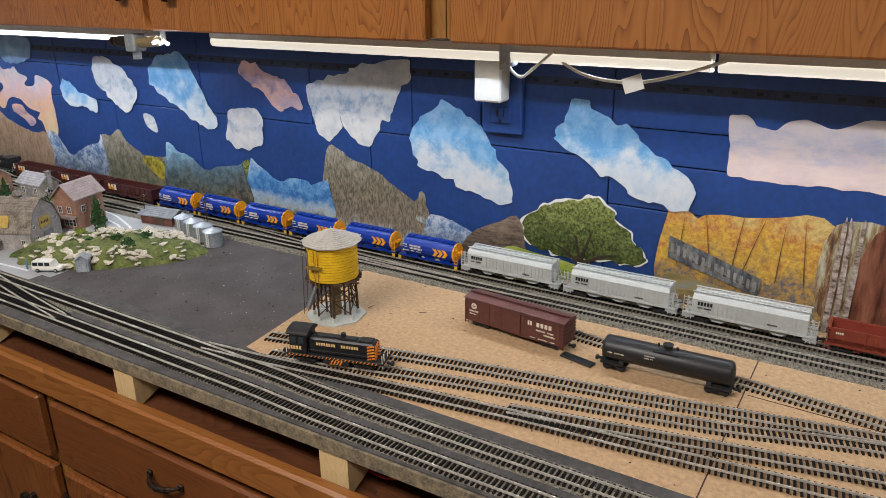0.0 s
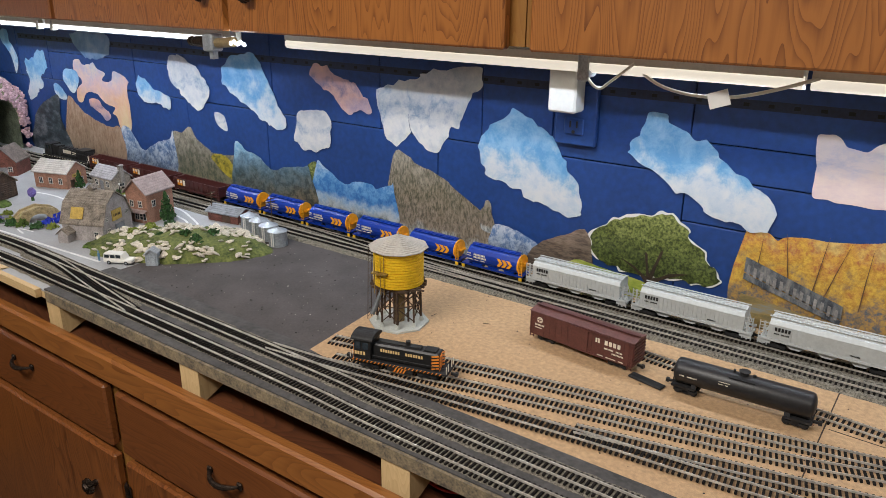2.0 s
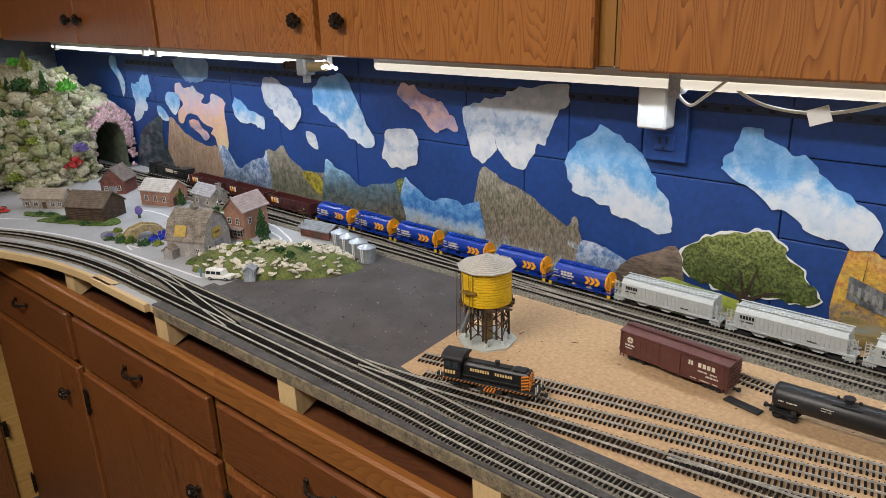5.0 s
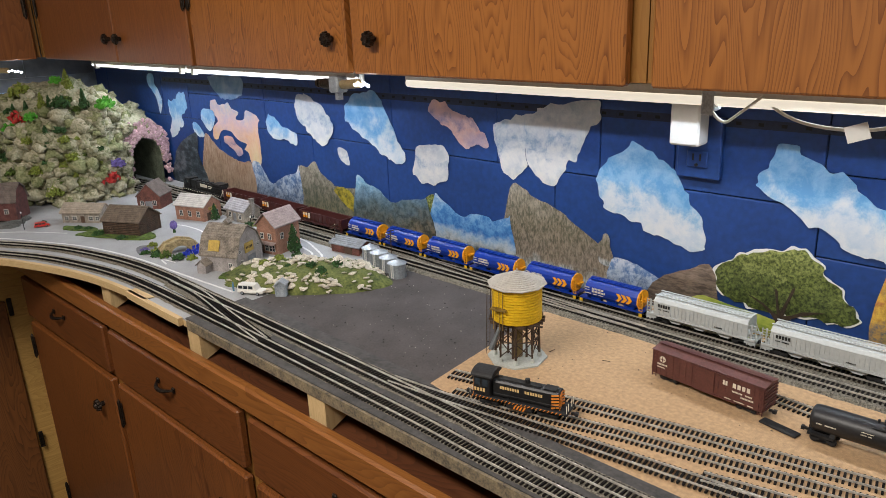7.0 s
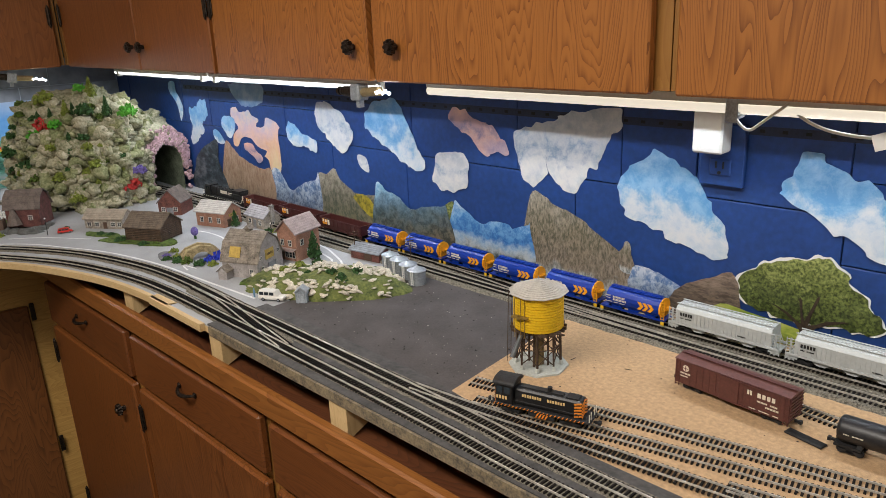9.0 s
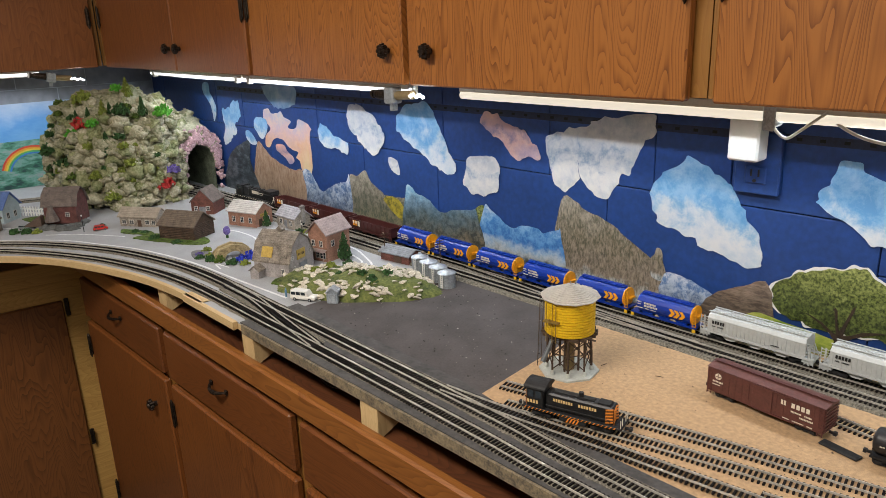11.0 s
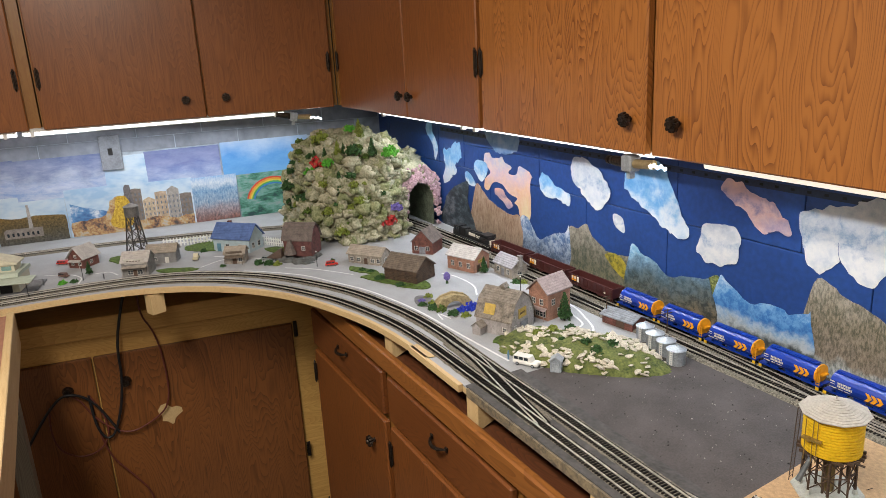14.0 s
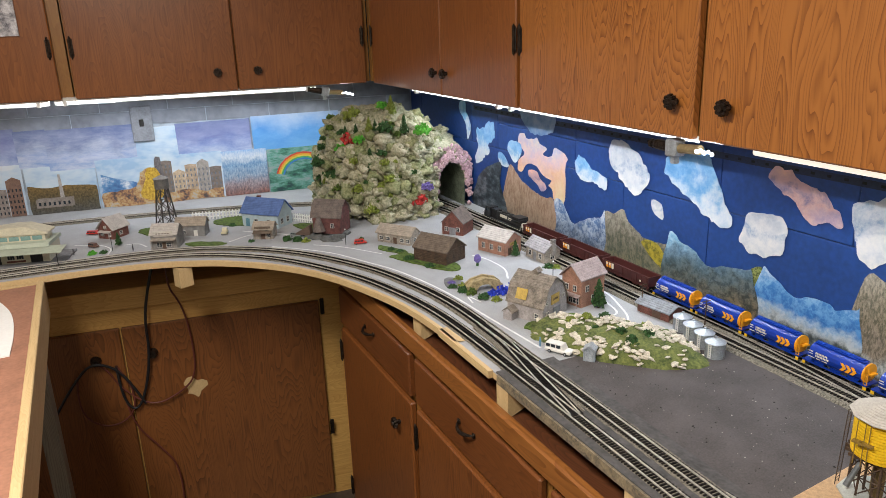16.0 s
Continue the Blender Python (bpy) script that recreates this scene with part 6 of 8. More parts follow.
def tank_car():
    c = thing("tank_car", "matt black tank car standing on the tan board", "train car", pose(3.014, -0.256, 1.0, 0, 0, 2))
    L, r = 0.168, 0.0165
    bm = B()
    rod(bm, (-L / 2 + 0.006, 0, 0.029), (L / 2 - 0.006, 0, 0.029), r, r, 28, False)
    for s in (-1, 1):
        rings = [(0, r), (0.003, r * 0.93), (0.005, r * 0.72), (0.0065, r * 0.4), (0.007, 0.0005)]
        for (a, ra), (b, rb) in zip(rings, rings[1:]):
            rod(bm, (s * (L / 2 - 0.006 + a), 0, 0.029), (s * (L / 2 - 0.006 + b), 0, 0.029), ra, rb, 28, False)
    bmesh.ops.remove_doubles(bm, verts=bm.verts, dist=0.00005)
    part("tank", bm, mat("tank_black", (0.017, 0.017, 0.019), 0.42, var=0.25, scale=40, bump=0.04), c, smooth=True)
    for s in (-1, 1):
        bm = box(B(), min(s * L / 2, s * (L / 2 - 0.03)), max(s * L / 2, s * (L / 2 - 0.03)), -0.014, 0.014, 0.0095, 0.0125)
        prism(bm, [(-0.013, 0.012), (0.013, 0.012), (0.010, 0.022), (-0.010, 0.022)], s * (L / 2 - 0.028) - 0.003, s * (L / 2 - 0.028) + 0.003, "YZ")
        part("end_sill", bm, BLACKM, c)
    bm = B()
    rod(bm, (0.0, 0, 0.044), (0.0, 0, 0.0495), 0.0055, 0.0055, 14)
    rod(bm, (0.0, 0, 0.0495), (0.0, 0, 0.0505), 0.007, 0.007, 14)
    rod(bm, (-0.012, 0, 0.044), (-0.012, 0, 0.0495), 0.0015, 0.0015, 8)
    rod(bm, (0.012, 0, 0.044), (0.012, 0, 0.0485), 0.002, 0.002, 8)
    part("manway", bm, BLACKM, c)
    part("platform", box(B(), -0.016, 0.016, -0.0135, -0.008, 0.0425, 0.0436), BLACKM, c)
    bm = B()
    for s in (-1, 1):
        for y in (-0.013, 0.013):
            rod(bm, (s * (L / 2 - 0.002), y, 0.0125), (s * (L / 2 - 0.002), y, 0.022), 0.0005, 0.0005, 4)
        rod(bm, (s * (L / 2 - 0.002), -0.013, 0.022), (s * (L / 2 - 0.002), 0.013, 0.022), 0.0005, 0.0005, 4)
    part("handrail", bm, BLACKM, c)
    bars(c, -0.074, -0.052, 0.0285, 0.0016, -r - 0.0002, LETTER, (0.5, 1.0))
    bars(c, -0.026, -0.012, 0.0345, 0.0010, -r + 0.0008, LETTER, (1.0,))
    bars(c, -0.026, -0.014, 0.0315, 0.0010, -r + 0.0000, LETTER, (1.0, 0.6))
    truck(c, -0.066), truck(c, 0.066)
    coupler(c, L / 2, 1), coupler(c, -L / 2, -1)


tank_car()
solid("black_strip", box(B(), -0.025, 0.025, -0.007, 0.007, 0, 0.003, None, 0.0008), BLACKM, "flat black plastic strip lying on the board", "plastic strip", pose(2.897, -0.268, 1.0005, 0, 0, -12))


def switcher():
    c = thing("switcher_engine", "black switcher engine with orange striped ends", "locomotive", pose(2.618, -0.443, 1.0046, 0, 0, 15.5))
    L = 0.142
    part("frame", box(B(), -L / 2, L / 2, -0.016, 0.016, 0.0115, 0.0150, None, 0.0006), BLACKM, c)
    part("hood", box(B(), -0.038, 0.058, -0.0105, 0.0105, 0.0150, 0.0385, None, 0.0022), BLACK, c)
    part("cab", box(B(), -0.064, -0.0385, -0.0155, 0.0155, 0.0150, 0.0435, None, 0.001), BLACK, c)
    bm = prism(B(), [(0.0175 * math.cos(t), 0.0435 + 0.0075 * math.sin(t)) for t in (math.pi * k / 12 for k in range(13))], -0.067, -0.0355, "YZ")
    part("cab_roof", bm, BLACKM, c, "arched cab roof")
    bm = B()
    for x0, x1 in ((-0.061, -0.053), (-0.050, -0.042)):
        box(bm, x0, x1, -0.0160, -0.0154, 0.030, 0.040)
    part("cab_window", bm, GLASS, c)
    bm = B()
    rod(bm, (0.01, 0, 0.038), (0.01, 0, 0.046), 0.003, 0.0035, 10)
    box(bm, -0.03, 0.03, -0.004, 0.004, 0.0385, 0.0400)
    box(bm, 0.035, 0.052, -0.007, 0.007, 0.0385, 0.0405)
    part("exhaust_stack", bm, BLACKM, c)
    bm = B()
    for k in range(24):
        x = -L / 2 + 0.004 + k * (L - 0.010) / 24
        prism(bm, [(x, 0.0117), (x + 0.0015, 0.0117), (x + 0.0041, 0.0148), (x + 0.0026, 0.0148)], -0.0164, -0.0161, "XZ")
    part("sill_stripe", bm, STRIPE, c, "orange sill stripes")
    bm = B()
    for k in range(4):
        x = -0.006 + k * 0.0045
        prism(bm, [(x, 0.004), (x + 0.0022, 0.004), (x + 0.0062, 0.0115), (x + 0.0040, 0.0115)], -0.0152, -0.0148, "XZ")
    part("tank_stripe", bm, STRIPE, c)
    part("fuel_tank", box(B(), -0.016, 0.022, -0.0146, 0.0146, 0.0035, 0.0114, None, 0.001), BLACKM, c)
    for s in (-1, 1):
        bm = B()
        for k in range(5):
            z = 0.015 + k * 0.0045
            if s > 0:
                prism(bm, [(-0.010, z), (-0.010, z + 0.0024), (0.0, z + 0.0064), (0.010, z + 0.0024), (0.010, z), (0.0, z + 0.004)], 0.0584, 0.0590, "YZ")
                prism(bm, [(0.0475, z), (0.0475, z + 0.0024), (0.058, z + 0.0052), (0.058, z + 0.0028)], -0.0111, -0.0107, "XZ")
            else:
                prism(bm, [(-0.014, z), (-0.014, z + 0.0024), (0.0, z + 0.0064), (0.014, z + 0.0024), (0.014, z), (0.0, z + 0.004)], -0.0648, -0.0643, "YZ")
        part("end_stripe", bm, STRIPE, c, "orange chevron stripes")
    bm = B()
    for k in range(9):
        x = -0.036 + k * 0.013
        rod(bm, (x, -0.0155, 0.015), (x, -0.0155, 0.0235), 0.0004, 0.0004, 4)
    rod(bm, (-0.036, -0.0155, 0.0235), (0.068, -0.0155, 0.0235), 0.0004, 0.0004, 4)
    part("side_rail", bm, BLACKM, c)
    bm = B()
    for y in (-0.0145, -0.007, 0.007, 0.0145):
        rod(bm, (0.0695, y, 0.008), (0.0695, y, 0.026), 0.0006, 0.0006, 5)
        rod(bm, (-0.0695, y, 0.008), (-0.0695, y, 0.022), 0.0006, 0.0006, 5)
    part("handrail", bm, LETTER, c)
    bars(c, -0.026, 0.036, 0.0285, 0.0042, -0.0107, GOLD, (1.0, 0.9))
    bars(c, -0.062, -0.045, 0.0215, 0.0050, -0.0157, GOLD, (1.0,))
    truck(c, -0.042), truck(c, 0.042)
    coupler(c, L / 2, 1), coupler(c, -L / 2, -1)


switcher()


def water_tower():
    t = thing("water_tower", "yellow water tower on timber legs with grey roof", "water tower", pose(2.514, -0.318, 1.0, 0, 0, 12))
    n = 8
    oct_ = lambda r, z, k=n, o=0.5: [(r * math.cos(2 * math.pi * (i + o) / k), r * math.sin(2 * math.pi * (i + o) / k)) for i in range(k)]
    part("base", prism(B(), oct_(0.047, 0), 0.0002, 0.003), CONCRETE, t, "pale octagonal concrete base")
    legs = [(0.033 * math.cos(2 * math.pi * (i + 0.5) / 8), 0.033 * math.sin(2 * math.pi * (i + 0.5) / 8)) for i in range(8)]
    inner = [(0.016 * math.cos(2 * math.pi * i / 4), 0.016 * math.sin(2 * math.pi * i / 4)) for i in range(4)]
    for x, y in legs:
        bm = B()
        rod(bm, (x * 1.06, y * 1.06, 0.003), (x * 1.04, y * 1.04, 0.010), 0.0042, 0.0028, 4)
        f = part("footing", bm, CONCRETE, t)
        part("leg", rod(B(), (x * 1.04, y * 1.04, 0.010), (x, y, 0.064), 0.0020, 0.0018, 4), TIMBER, t)
    for x, y in inner:
        part("leg", rod(B(), (x, y, 0.003), (x, y, 0.064), 0.0019, 0.0019, 4), TIMBER, t)
    for i in range(8):
        a, b = legs[i], legs[(i + 1) % 8]
        bm = B()
        for z0, z1 in ((0.012, 0.036), (0.038, 0.062)):
            rod(bm, (*a, z0), (*b, z1), 0.0009, 0.0009, 4)
            rod(bm, (*b, z0), (*a, z1), 0.0009, 0.0009, 4)
        rod(bm, (*a, 0.037), (*b, 0.037), 0.0011, 0.0011, 4)
        part("brace", bm, TIMBER, t)
    part("riser_pipe", rod(B(), (0, 0, 0.003), (0, 0, 0.066), 0.0085, 0.0085, 12), mat("tan_riser", (0.20, 0.14, 0.05), 0.7, var=0.2), t)
    bm = B()
    for k in range(-3, 4):
        y = k * 0.0105
        w = math.sqrt(0.043 ** 2 - y * y)
        box(bm, -w, w, y - 0.0016, y + 0.0016, 0.064, 0.0685)
    part("joist", bm, TIMBER, t)
    bm = B()
    N, H, Z, R = 40, 0.056, 0.069, 0.0385
    for k in range(13):
        z0 = Z + H * k / 13
        rod(bm, (0, 0, z0), (0, 0, z0 + H / 13 * 0.72), R, R, N, False)
        rod(bm, (0, 0, z0 + H / 13 * 0.72), (0, 0, z0 + H / 13 * 0.78), R, R - 0.0013, N, False)
        rod(bm, (0, 0, z0 + H / 13 * 0.78), (0, 0, z0 + H / 13 * 0.95), R - 0.0013, R - 0.0013, N, False)
        rod(bm, (0, 0, z0 + H / 13 * 0.95), (0, 0, z0 + H / 13), R - 0.0013, R, N, False)
    rod(bm, (0, 0, Z), (0, 0, Z + 0.0005), R, R, N)
    bmesh.ops.remove_doubles(bm, verts=bm.verts, dist=0.00002)
    part("tank", bm, TOWERY, t, "yellow banded tank")
    bm = B()
    rr = lambda f: 0.0455 * (1 - f)
    rows = 11
    for k in range(rows):
        f0, f1 = k / rows, (k + 1) / rows
        lo, hi = oct_(rr(f0) + 0.0004, 0, 10), oct_(max(0.0003, rr(f1)), 0, 10)
        z0, z1 = 0.1255 + 0.019 * f0 + 0.0006, 0.1255 + 0.019 * f1 - 0.0001
        a = [bm.verts.new((*p, z0)) for p in lo]
        b = [bm.verts.new((*p, z1)) for p in hi]
        d = [bm.verts.new((*p, z0 - 0.0012)) for p in lo]
        for i in range(10):
            bm.faces.new((a[i], a[(i + 1) % 10], b[(i + 1) % 10], b[i]))
            bm.faces.new((d[i], d[(i + 1) % 10], a[(i + 1) % 10], a[i]))
    prism(bm, oct_(0.0455, 0, 10), 0.1245, 0.1256)
    part("roof", bm, TOWERG, t, "grey ten-sided shingled roof")
    part("finial", rod(B(), (0, 0, 0.143), (0, 0, 0.148), 0.0015, 0.0008, 8), TOWERG, t)
    bm = B()
    for y in (-0.006, 0.006):
        rod(bm, (-0.046, y - 0.012, 0.003), (-0.042, y - 0.012, 0.122), 0.0006, 0.0006, 4)
    for k in range(22):
        z = 0.008 + k * 0.0053
        x = -0.046 + 0.004 * z / 0.12
        rod(bm, (x, -0.018, z), (x, -0.006, z), 0.0004, 0.0004, 4)
    part("ladder", bm, TIMBER, t)
    bm = B()
    for x in (-0.020, -0.010, -0.004):
        rod(bm, (x, -0.0405 + 0.0 * x, 0.060), (x, -0.0405, 0.122), 0.0007, 0.0007, 5)
    box(bm, -0.024, 0.002, -0.044, -0.036, 0.092, 0.0945)
    rod(bm, (-0.014, -0.042, 0.090), (-0.014, -0.042, 0.097), 0.002, 0.002, 8)
    part("spout_gear", bm, mat("brass_gear", (0.30, 0.20, 0.05), 0.5, 0.3), t)
    part("spout", rod(B(), (-0.012, -0.036, 0.062), (-0.020, -0.050, 0.030), 0.0030, 0.0042, 10), mat("grey_spout", (0.20, 0.22, 0.23), 0.45, 0.6), t)
    part("valve_stub", rod(B(), (0.030, -0.014, 0.066), (0.050, -0.016, 0.067), 0.0016, 0.0016, 6), TIMBER, t)


water_tower()
random.seed(17)
vs, fs = [], []
for k in range(170):
    x, y = random.uniform(1.98, 3.2), random.uniform(-0.43, -0.16)
    r = random.uniform(0.0004, 0.0013)
    o = len(vs)
    vs += [(x - r, y, 0.9992), (x + r, y - r * 0.5, 0.9992), (x, y + r, 0.9992), (x, y, 0.9992 + r * 1.3)]
    fs += [(o, o + 1, o + 3), (o + 1, o + 2, o + 3), (o + 2, o, o + 3)]
me = bpy.data.meshes.new("crumb")
me.from_pydata(vs, [], fs)
me.materials.append(mat("plaster_crumb", (0.42, 0.38, 0.33), 0.9, var=0.3))
tagged(new("board_crumb", me), "tiny pale crumbs scattered on the boards", "debris", "", "stuff")
for x, y, a in ((2.63, -0.245, 20), (2.545, -0.268, 80)):
    solid("twig", rod(B(), (-0.006, 0, 0.001), (0.006, 0, 0.001), 0.0006, 0.0004, 5), TIMBER, "tiny twig lying on the tan board", "twig", pose(x, y, 1.0, 0, 0, a))

# ---- the plaster mountain in the corner ----
MC = Vector((0.60, -0.28, 0.99))


def surface(d):
    """Outside of the mountain in the way d."""
    def sq(c, e):
        return math.copysign(abs(c) ** e, c)
    billow = sum(abs(noise.noise(d * f + Vector((f, 3, 7)))) * a for f, a in ((3.0, 0.15), (7.0, 0.16), (17.0, 0.09), (36.0, 0.035)))
    k = 0.79 + billow
    top = 0.385 - 0.035 * max(0.0, d.x) - 0.02 * max(0, -d.y)
    h = math.sqrt(max(0.0, d.x ** 2 + d.y ** 2))
    g = min(1.0, h ** 0.62) / max(h, 1e-6)
    return MC + Vector((d.x * g * 0.300 * k, d.y * g * 0.245 * k, sq(max(-0.03, d.z), 0.72) * top * (0.86 + 0.4 * billow)))


LC = Vector((0.585, -0.125, 0.99))


def shoulder(d):
    """Outside of the lower shoulder over the tunnel, against the back wall."""
    billow = sum(abs(noise.noise(d * f + Vector((f, 13, 2)))) * a for f, a in ((3.0, 0.14), (8.0, 0.14), (18.0, 0.08), (38.0, 0.03)))
    h = math.sqrt(max(0.0, d.x ** 2 + d.y ** 2))
    g = min(1.0, h ** 0.55) / max(h, 1e-6)
    k = 0.84 + billow
    return LC + Vector((d.x * g * 0.205 * k, d.y * g * 0.19 * k, math.copysign(abs(max(-0.03, d.z)) ** 0.8, d.z) * 0.295 * (0.86 + 0.4 * billow)))


def in_tunnel(p, pad=0.0):
    return p.x > 0.56 and abs(p.y + 0.092) < 0.050 + pad and p.z < 1.162 + pad


def mountain():
    t = thing("mountain", "lumpy plaster mountain with moss and a rail tunnel", "model mountain")
    bm = B()
    bmesh.ops.create_icosphere(bm, subdivisions=6, radius=1.0)
    for v in list(bm.verts):
        v.co = surface(v.co.normalized())
    out = lambda p, e=0.0: p.z < 0.992 or p.y > -0.012 - e or (p - A_ORIGIN).dot(A_V) < 0.055 + e
    bmesh.ops.delete(bm, geom=[v for v in bm.verts if out(v.co) or in_tunnel(v.co)], context="VERTS")
    part("rock", bm, ROCK, t, "grey-green plaster rock", True)
    bm = B()
    bmesh.ops.create_icosphere(bm, subdivisions=6, radius=1.0)
    for v in list(bm.verts):
        v.co = shoulder(v.co.normalized())
    bmesh.ops.delete(bm, geom=[v for v in bm.verts if out(v.co) or in_tunnel(v.co)], context="VERTS")
    part("rock_shoulder", bm, ROCK, t, "grey-green plaster rock over the tunnel", True)
    random.seed(3)
    # knobbly plaster lumps, in three clays of slightly different moss
    mats = (ROCK, mat("cream_plaster", (0.52, 0.48, 0.36), 0.9, var=0.12, scale=26, bump=0.8, dark=(0.18, 0.18, 0.09), fine=6), mat("mossy_plaster", (0.34, 0.34, 0.19), 0.95, var=0.15, scale=26, bump=0.9, dark=(0.09, 0.115, 0.035), fine=6))
    for mi, m in enumerate(mats):
        v, f = [], []
        base = B()
        bmesh.ops.create_icosphere(base, subdivisions=2, radius=1.0)
        base.verts.index_update()
        bv = [w.co.normalized() for w in base.verts]
        bf = [[w.index for w in q.verts] for q in base.faces]
        base.free()
        for k in range(760):
            d = Vector((random.gauss(0.25, 1), random.gauss(-0.3, 1), abs(random.gauss(0, 0.75)))).normalized()
            p = shoulder(d) if k % 5 == 0 else surface(d)
            r = 0.006 + 0.017 * random.random() ** 2
            if out(p, 0.02) or in_tunnel(p, 0.012 + r):
                continue
            o = len(v)
            sq = Vector((0.8 + 0.5 * random.random(), 0.8 + 0.5 * random.random(), 0.6 + 0.5 * random.random()))
            for w in bv:
                q = 1 + 0.75 * noise.noise(w * 1.7 + p * 40) + 0.25 * noise.noise(w * 4.5 + p * 60)
                v.append(tuple(p + Vector((w.x * sq.x, w.y * sq.y, w.z * sq.z)) * r * q))
            f += [[o + i for i in q] for q in bf]
        me = bpy.data.meshes.new("lumps")
        me.from_pydata(v, [], f)
        for q in me.polygons:
            q.use_smooth = True
        me.materials.append(m)
        ob = new("plaster_lump", me)
        ob.parent = t
        tagged(ob, "knobbly %s plaster lumps" % ("grey", "cream", "mossy")[mi], "", "", "stuff")
    bm = B()
    n = 12
    x0, x1 = 0.50, PORTAL
    ring = lambda x: [bm.verts.new((x, -0.092 + 0.049 * math.cos(math.pi * k / n), 1.095 + 0.066 * math.sin(math.pi * k / n))) for k in range(n + 1)]
    a, b = ring(x0), ring(x1)
    for k in range(n):
        bm.faces.new((a[k], a[k + 1], b[k + 1], b[k]))
    for s, i in ((1, 0), (-1, n)):
        p = [bm.verts.new((x, -0.092 + s * 0.049, 1.0)) for x in (x0, x1)]
        bm.faces.new((a[i], b[i], p[1], p[0]))
    bm.faces.new(a)
    part("tunnel_lining", bm, mat("mossy_tunnel", (0.16, 0.19, 0.13), 0.9, var=0.3, scale=40, bump=0.8), t, "mossy tunnel lining")
    # plaster collar that carries the portal stones
    bm = B()
    prev = None
    for k in range(19):
        an = math.pi * (-0.06 + 1.12 * k / 18)
        c = Vector((0, math.cos(an), math.sin(an)))
        row = []
        for rr, x in ((0.049, PORTAL), (0.062, PORTAL + 0.006), (0.094, PORTAL - 0.012), (0.118, PORTAL - 0.07)):
            q = Vector((x, min(-0.014, -0.092 + rr * c.y), max(1.0, 1.095 + (rr + 0.016) * c.z)))
            row.append(bm.verts.new(q))
        if prev:
            for i in range(3):
                bm.faces.new((prev[i], prev[i + 1], row[i + 1], row[i]))
        prev = row
    part("portal_collar", bm, ROCK, t)
    return t


PORTAL = 0.795
mtn = mountain()
# flat stones round the tunnel mouth
random.seed(4)
shared = []
for k in range(10):
    bm = B()
    lump(bm, (0, 0, 0), 0.0085, 1, 0.5, 2.0 + k, (0.55, 1, 0.8))
    shared.append(mesh_of(bm, PINKSTONE))
for k in range(380):
    a = math.pi * (random.random() * 1.12 - 0.06)
    r = 0.052 + 0.052 * random.random()
    y, z = -0.092 + r * math.cos(a), 1.095 + (r + 0.016) * math.sin(a)
    if random.random() < 0.24:
        # down the two jambs
        y, z = -0.092 + math.copysign(r, math.cos(a)), random.uniform(1.004, 1.10)
    if y > -0.012:
        continue
    ob = new("stone", shared[k % 10])
    ob.parent = mtn
    ob.matrix_world = pose(PORTAL + 0.006 - 0.45 * max(0, r - 0.06), y, max(1.004, z), random.random() * 360, 20 * random.random(), 20 * random.random())


def bush(name, x, y, z, r, material, label, h=1.0, category="bush"):
    """A clump of many small leaf tufts."""
    bm = B()
    n = 70
    for k in range(n):
        d = Vector((random.gauss(0, 1), random.gauss(0, 1), abs(random.gauss(0, 1)))).normalized() * (0.45 + 0.6 * random.random())
        c = Vector((d.x * r, d.y * r, d.z * r * h))
        s = r * (0.2 + 0.2 * random.random())
        rot = Euler((random.random() * 6, random.random() * 6, random.random() * 6)).to_matrix()
        vs = [bm.verts.new(c + rot @ (Vector(p) * s)) for p in ((-1, 0, 0), (0.1, 0.6, 0.3), (1, 0, 0), (0.0, -0.6, 0.25), (0, 0, -0.7))]
        for q in ((0, 1, 2), (0, 2, 3), (0, 4, 1), (1, 4, 2), (2, 4, 3), (3, 4, 0)):
            bm.faces.new([vs[i] for i in q])
    lump(bm, (0, 0, r * 0.35 * h), r * 0.55, 1, 0.3, 3.0, (1, 1, h))
    return solid(name, bm, material, label, category, pose(x, y, z))


def fir(x, y, z, h, material, label, r=None):
    r = r or h * 0.24
    t = thing("model_fir_tree", label, "tree", pose(x, y, z), "model trees")
    part("trunk", rod(B(), (0, 0, -0.001), (0, 0, h * 0.9), h * 0.03, h * 0.008, 6), TIMBER, t)
    bm = B()
    n = 150
    for k in range(n):
        f = (k + random.random()) / n
        rr = r * (1 - f) ** 0.8 * (0.55 + 0.5 * random.random()) + 0.0006
        a = k * 2.399
        c = Vector((rr * math.cos(a), rr * math.sin(a), h * (0.10 + 0.9 * f)))
        s = r * 0.30 * (1.15 - f * 0.7)
        rot = Euler((random.random() * 6, random.random() * 6, random.random() * 6)).to_matrix()
        vs = [bm.verts.new(c + rot @ (Vector(p) * s)) for p in ((-1, 0, 0), (0.1, 0.5, 0.3), (1, 0, 0), (0.0, -0.5, 0.25), (0, 0, -0.7))]
        for q in ((0, 1, 2), (0, 2, 3), (0, 4, 1), (1, 4, 2), (2, 4, 3), (3, 4, 0)):
            bm.faces.new([vs[i] for i in q])
    rod(bm, (0, 0, h * 0.1), (0, 0, h), r * 0.55, 0.0005, 8)
    part("crown", bm, material, t)
    return t


def on_mountain(az, el):
    """A point on the mountain's outside, by the way out from its middle."""
    return surface(Vector((math.cos(radians(az)) * math.cos(radians(el)), math.sin(radians(az)) * math.cos(radians(el)), math.sin(radians(el)))))


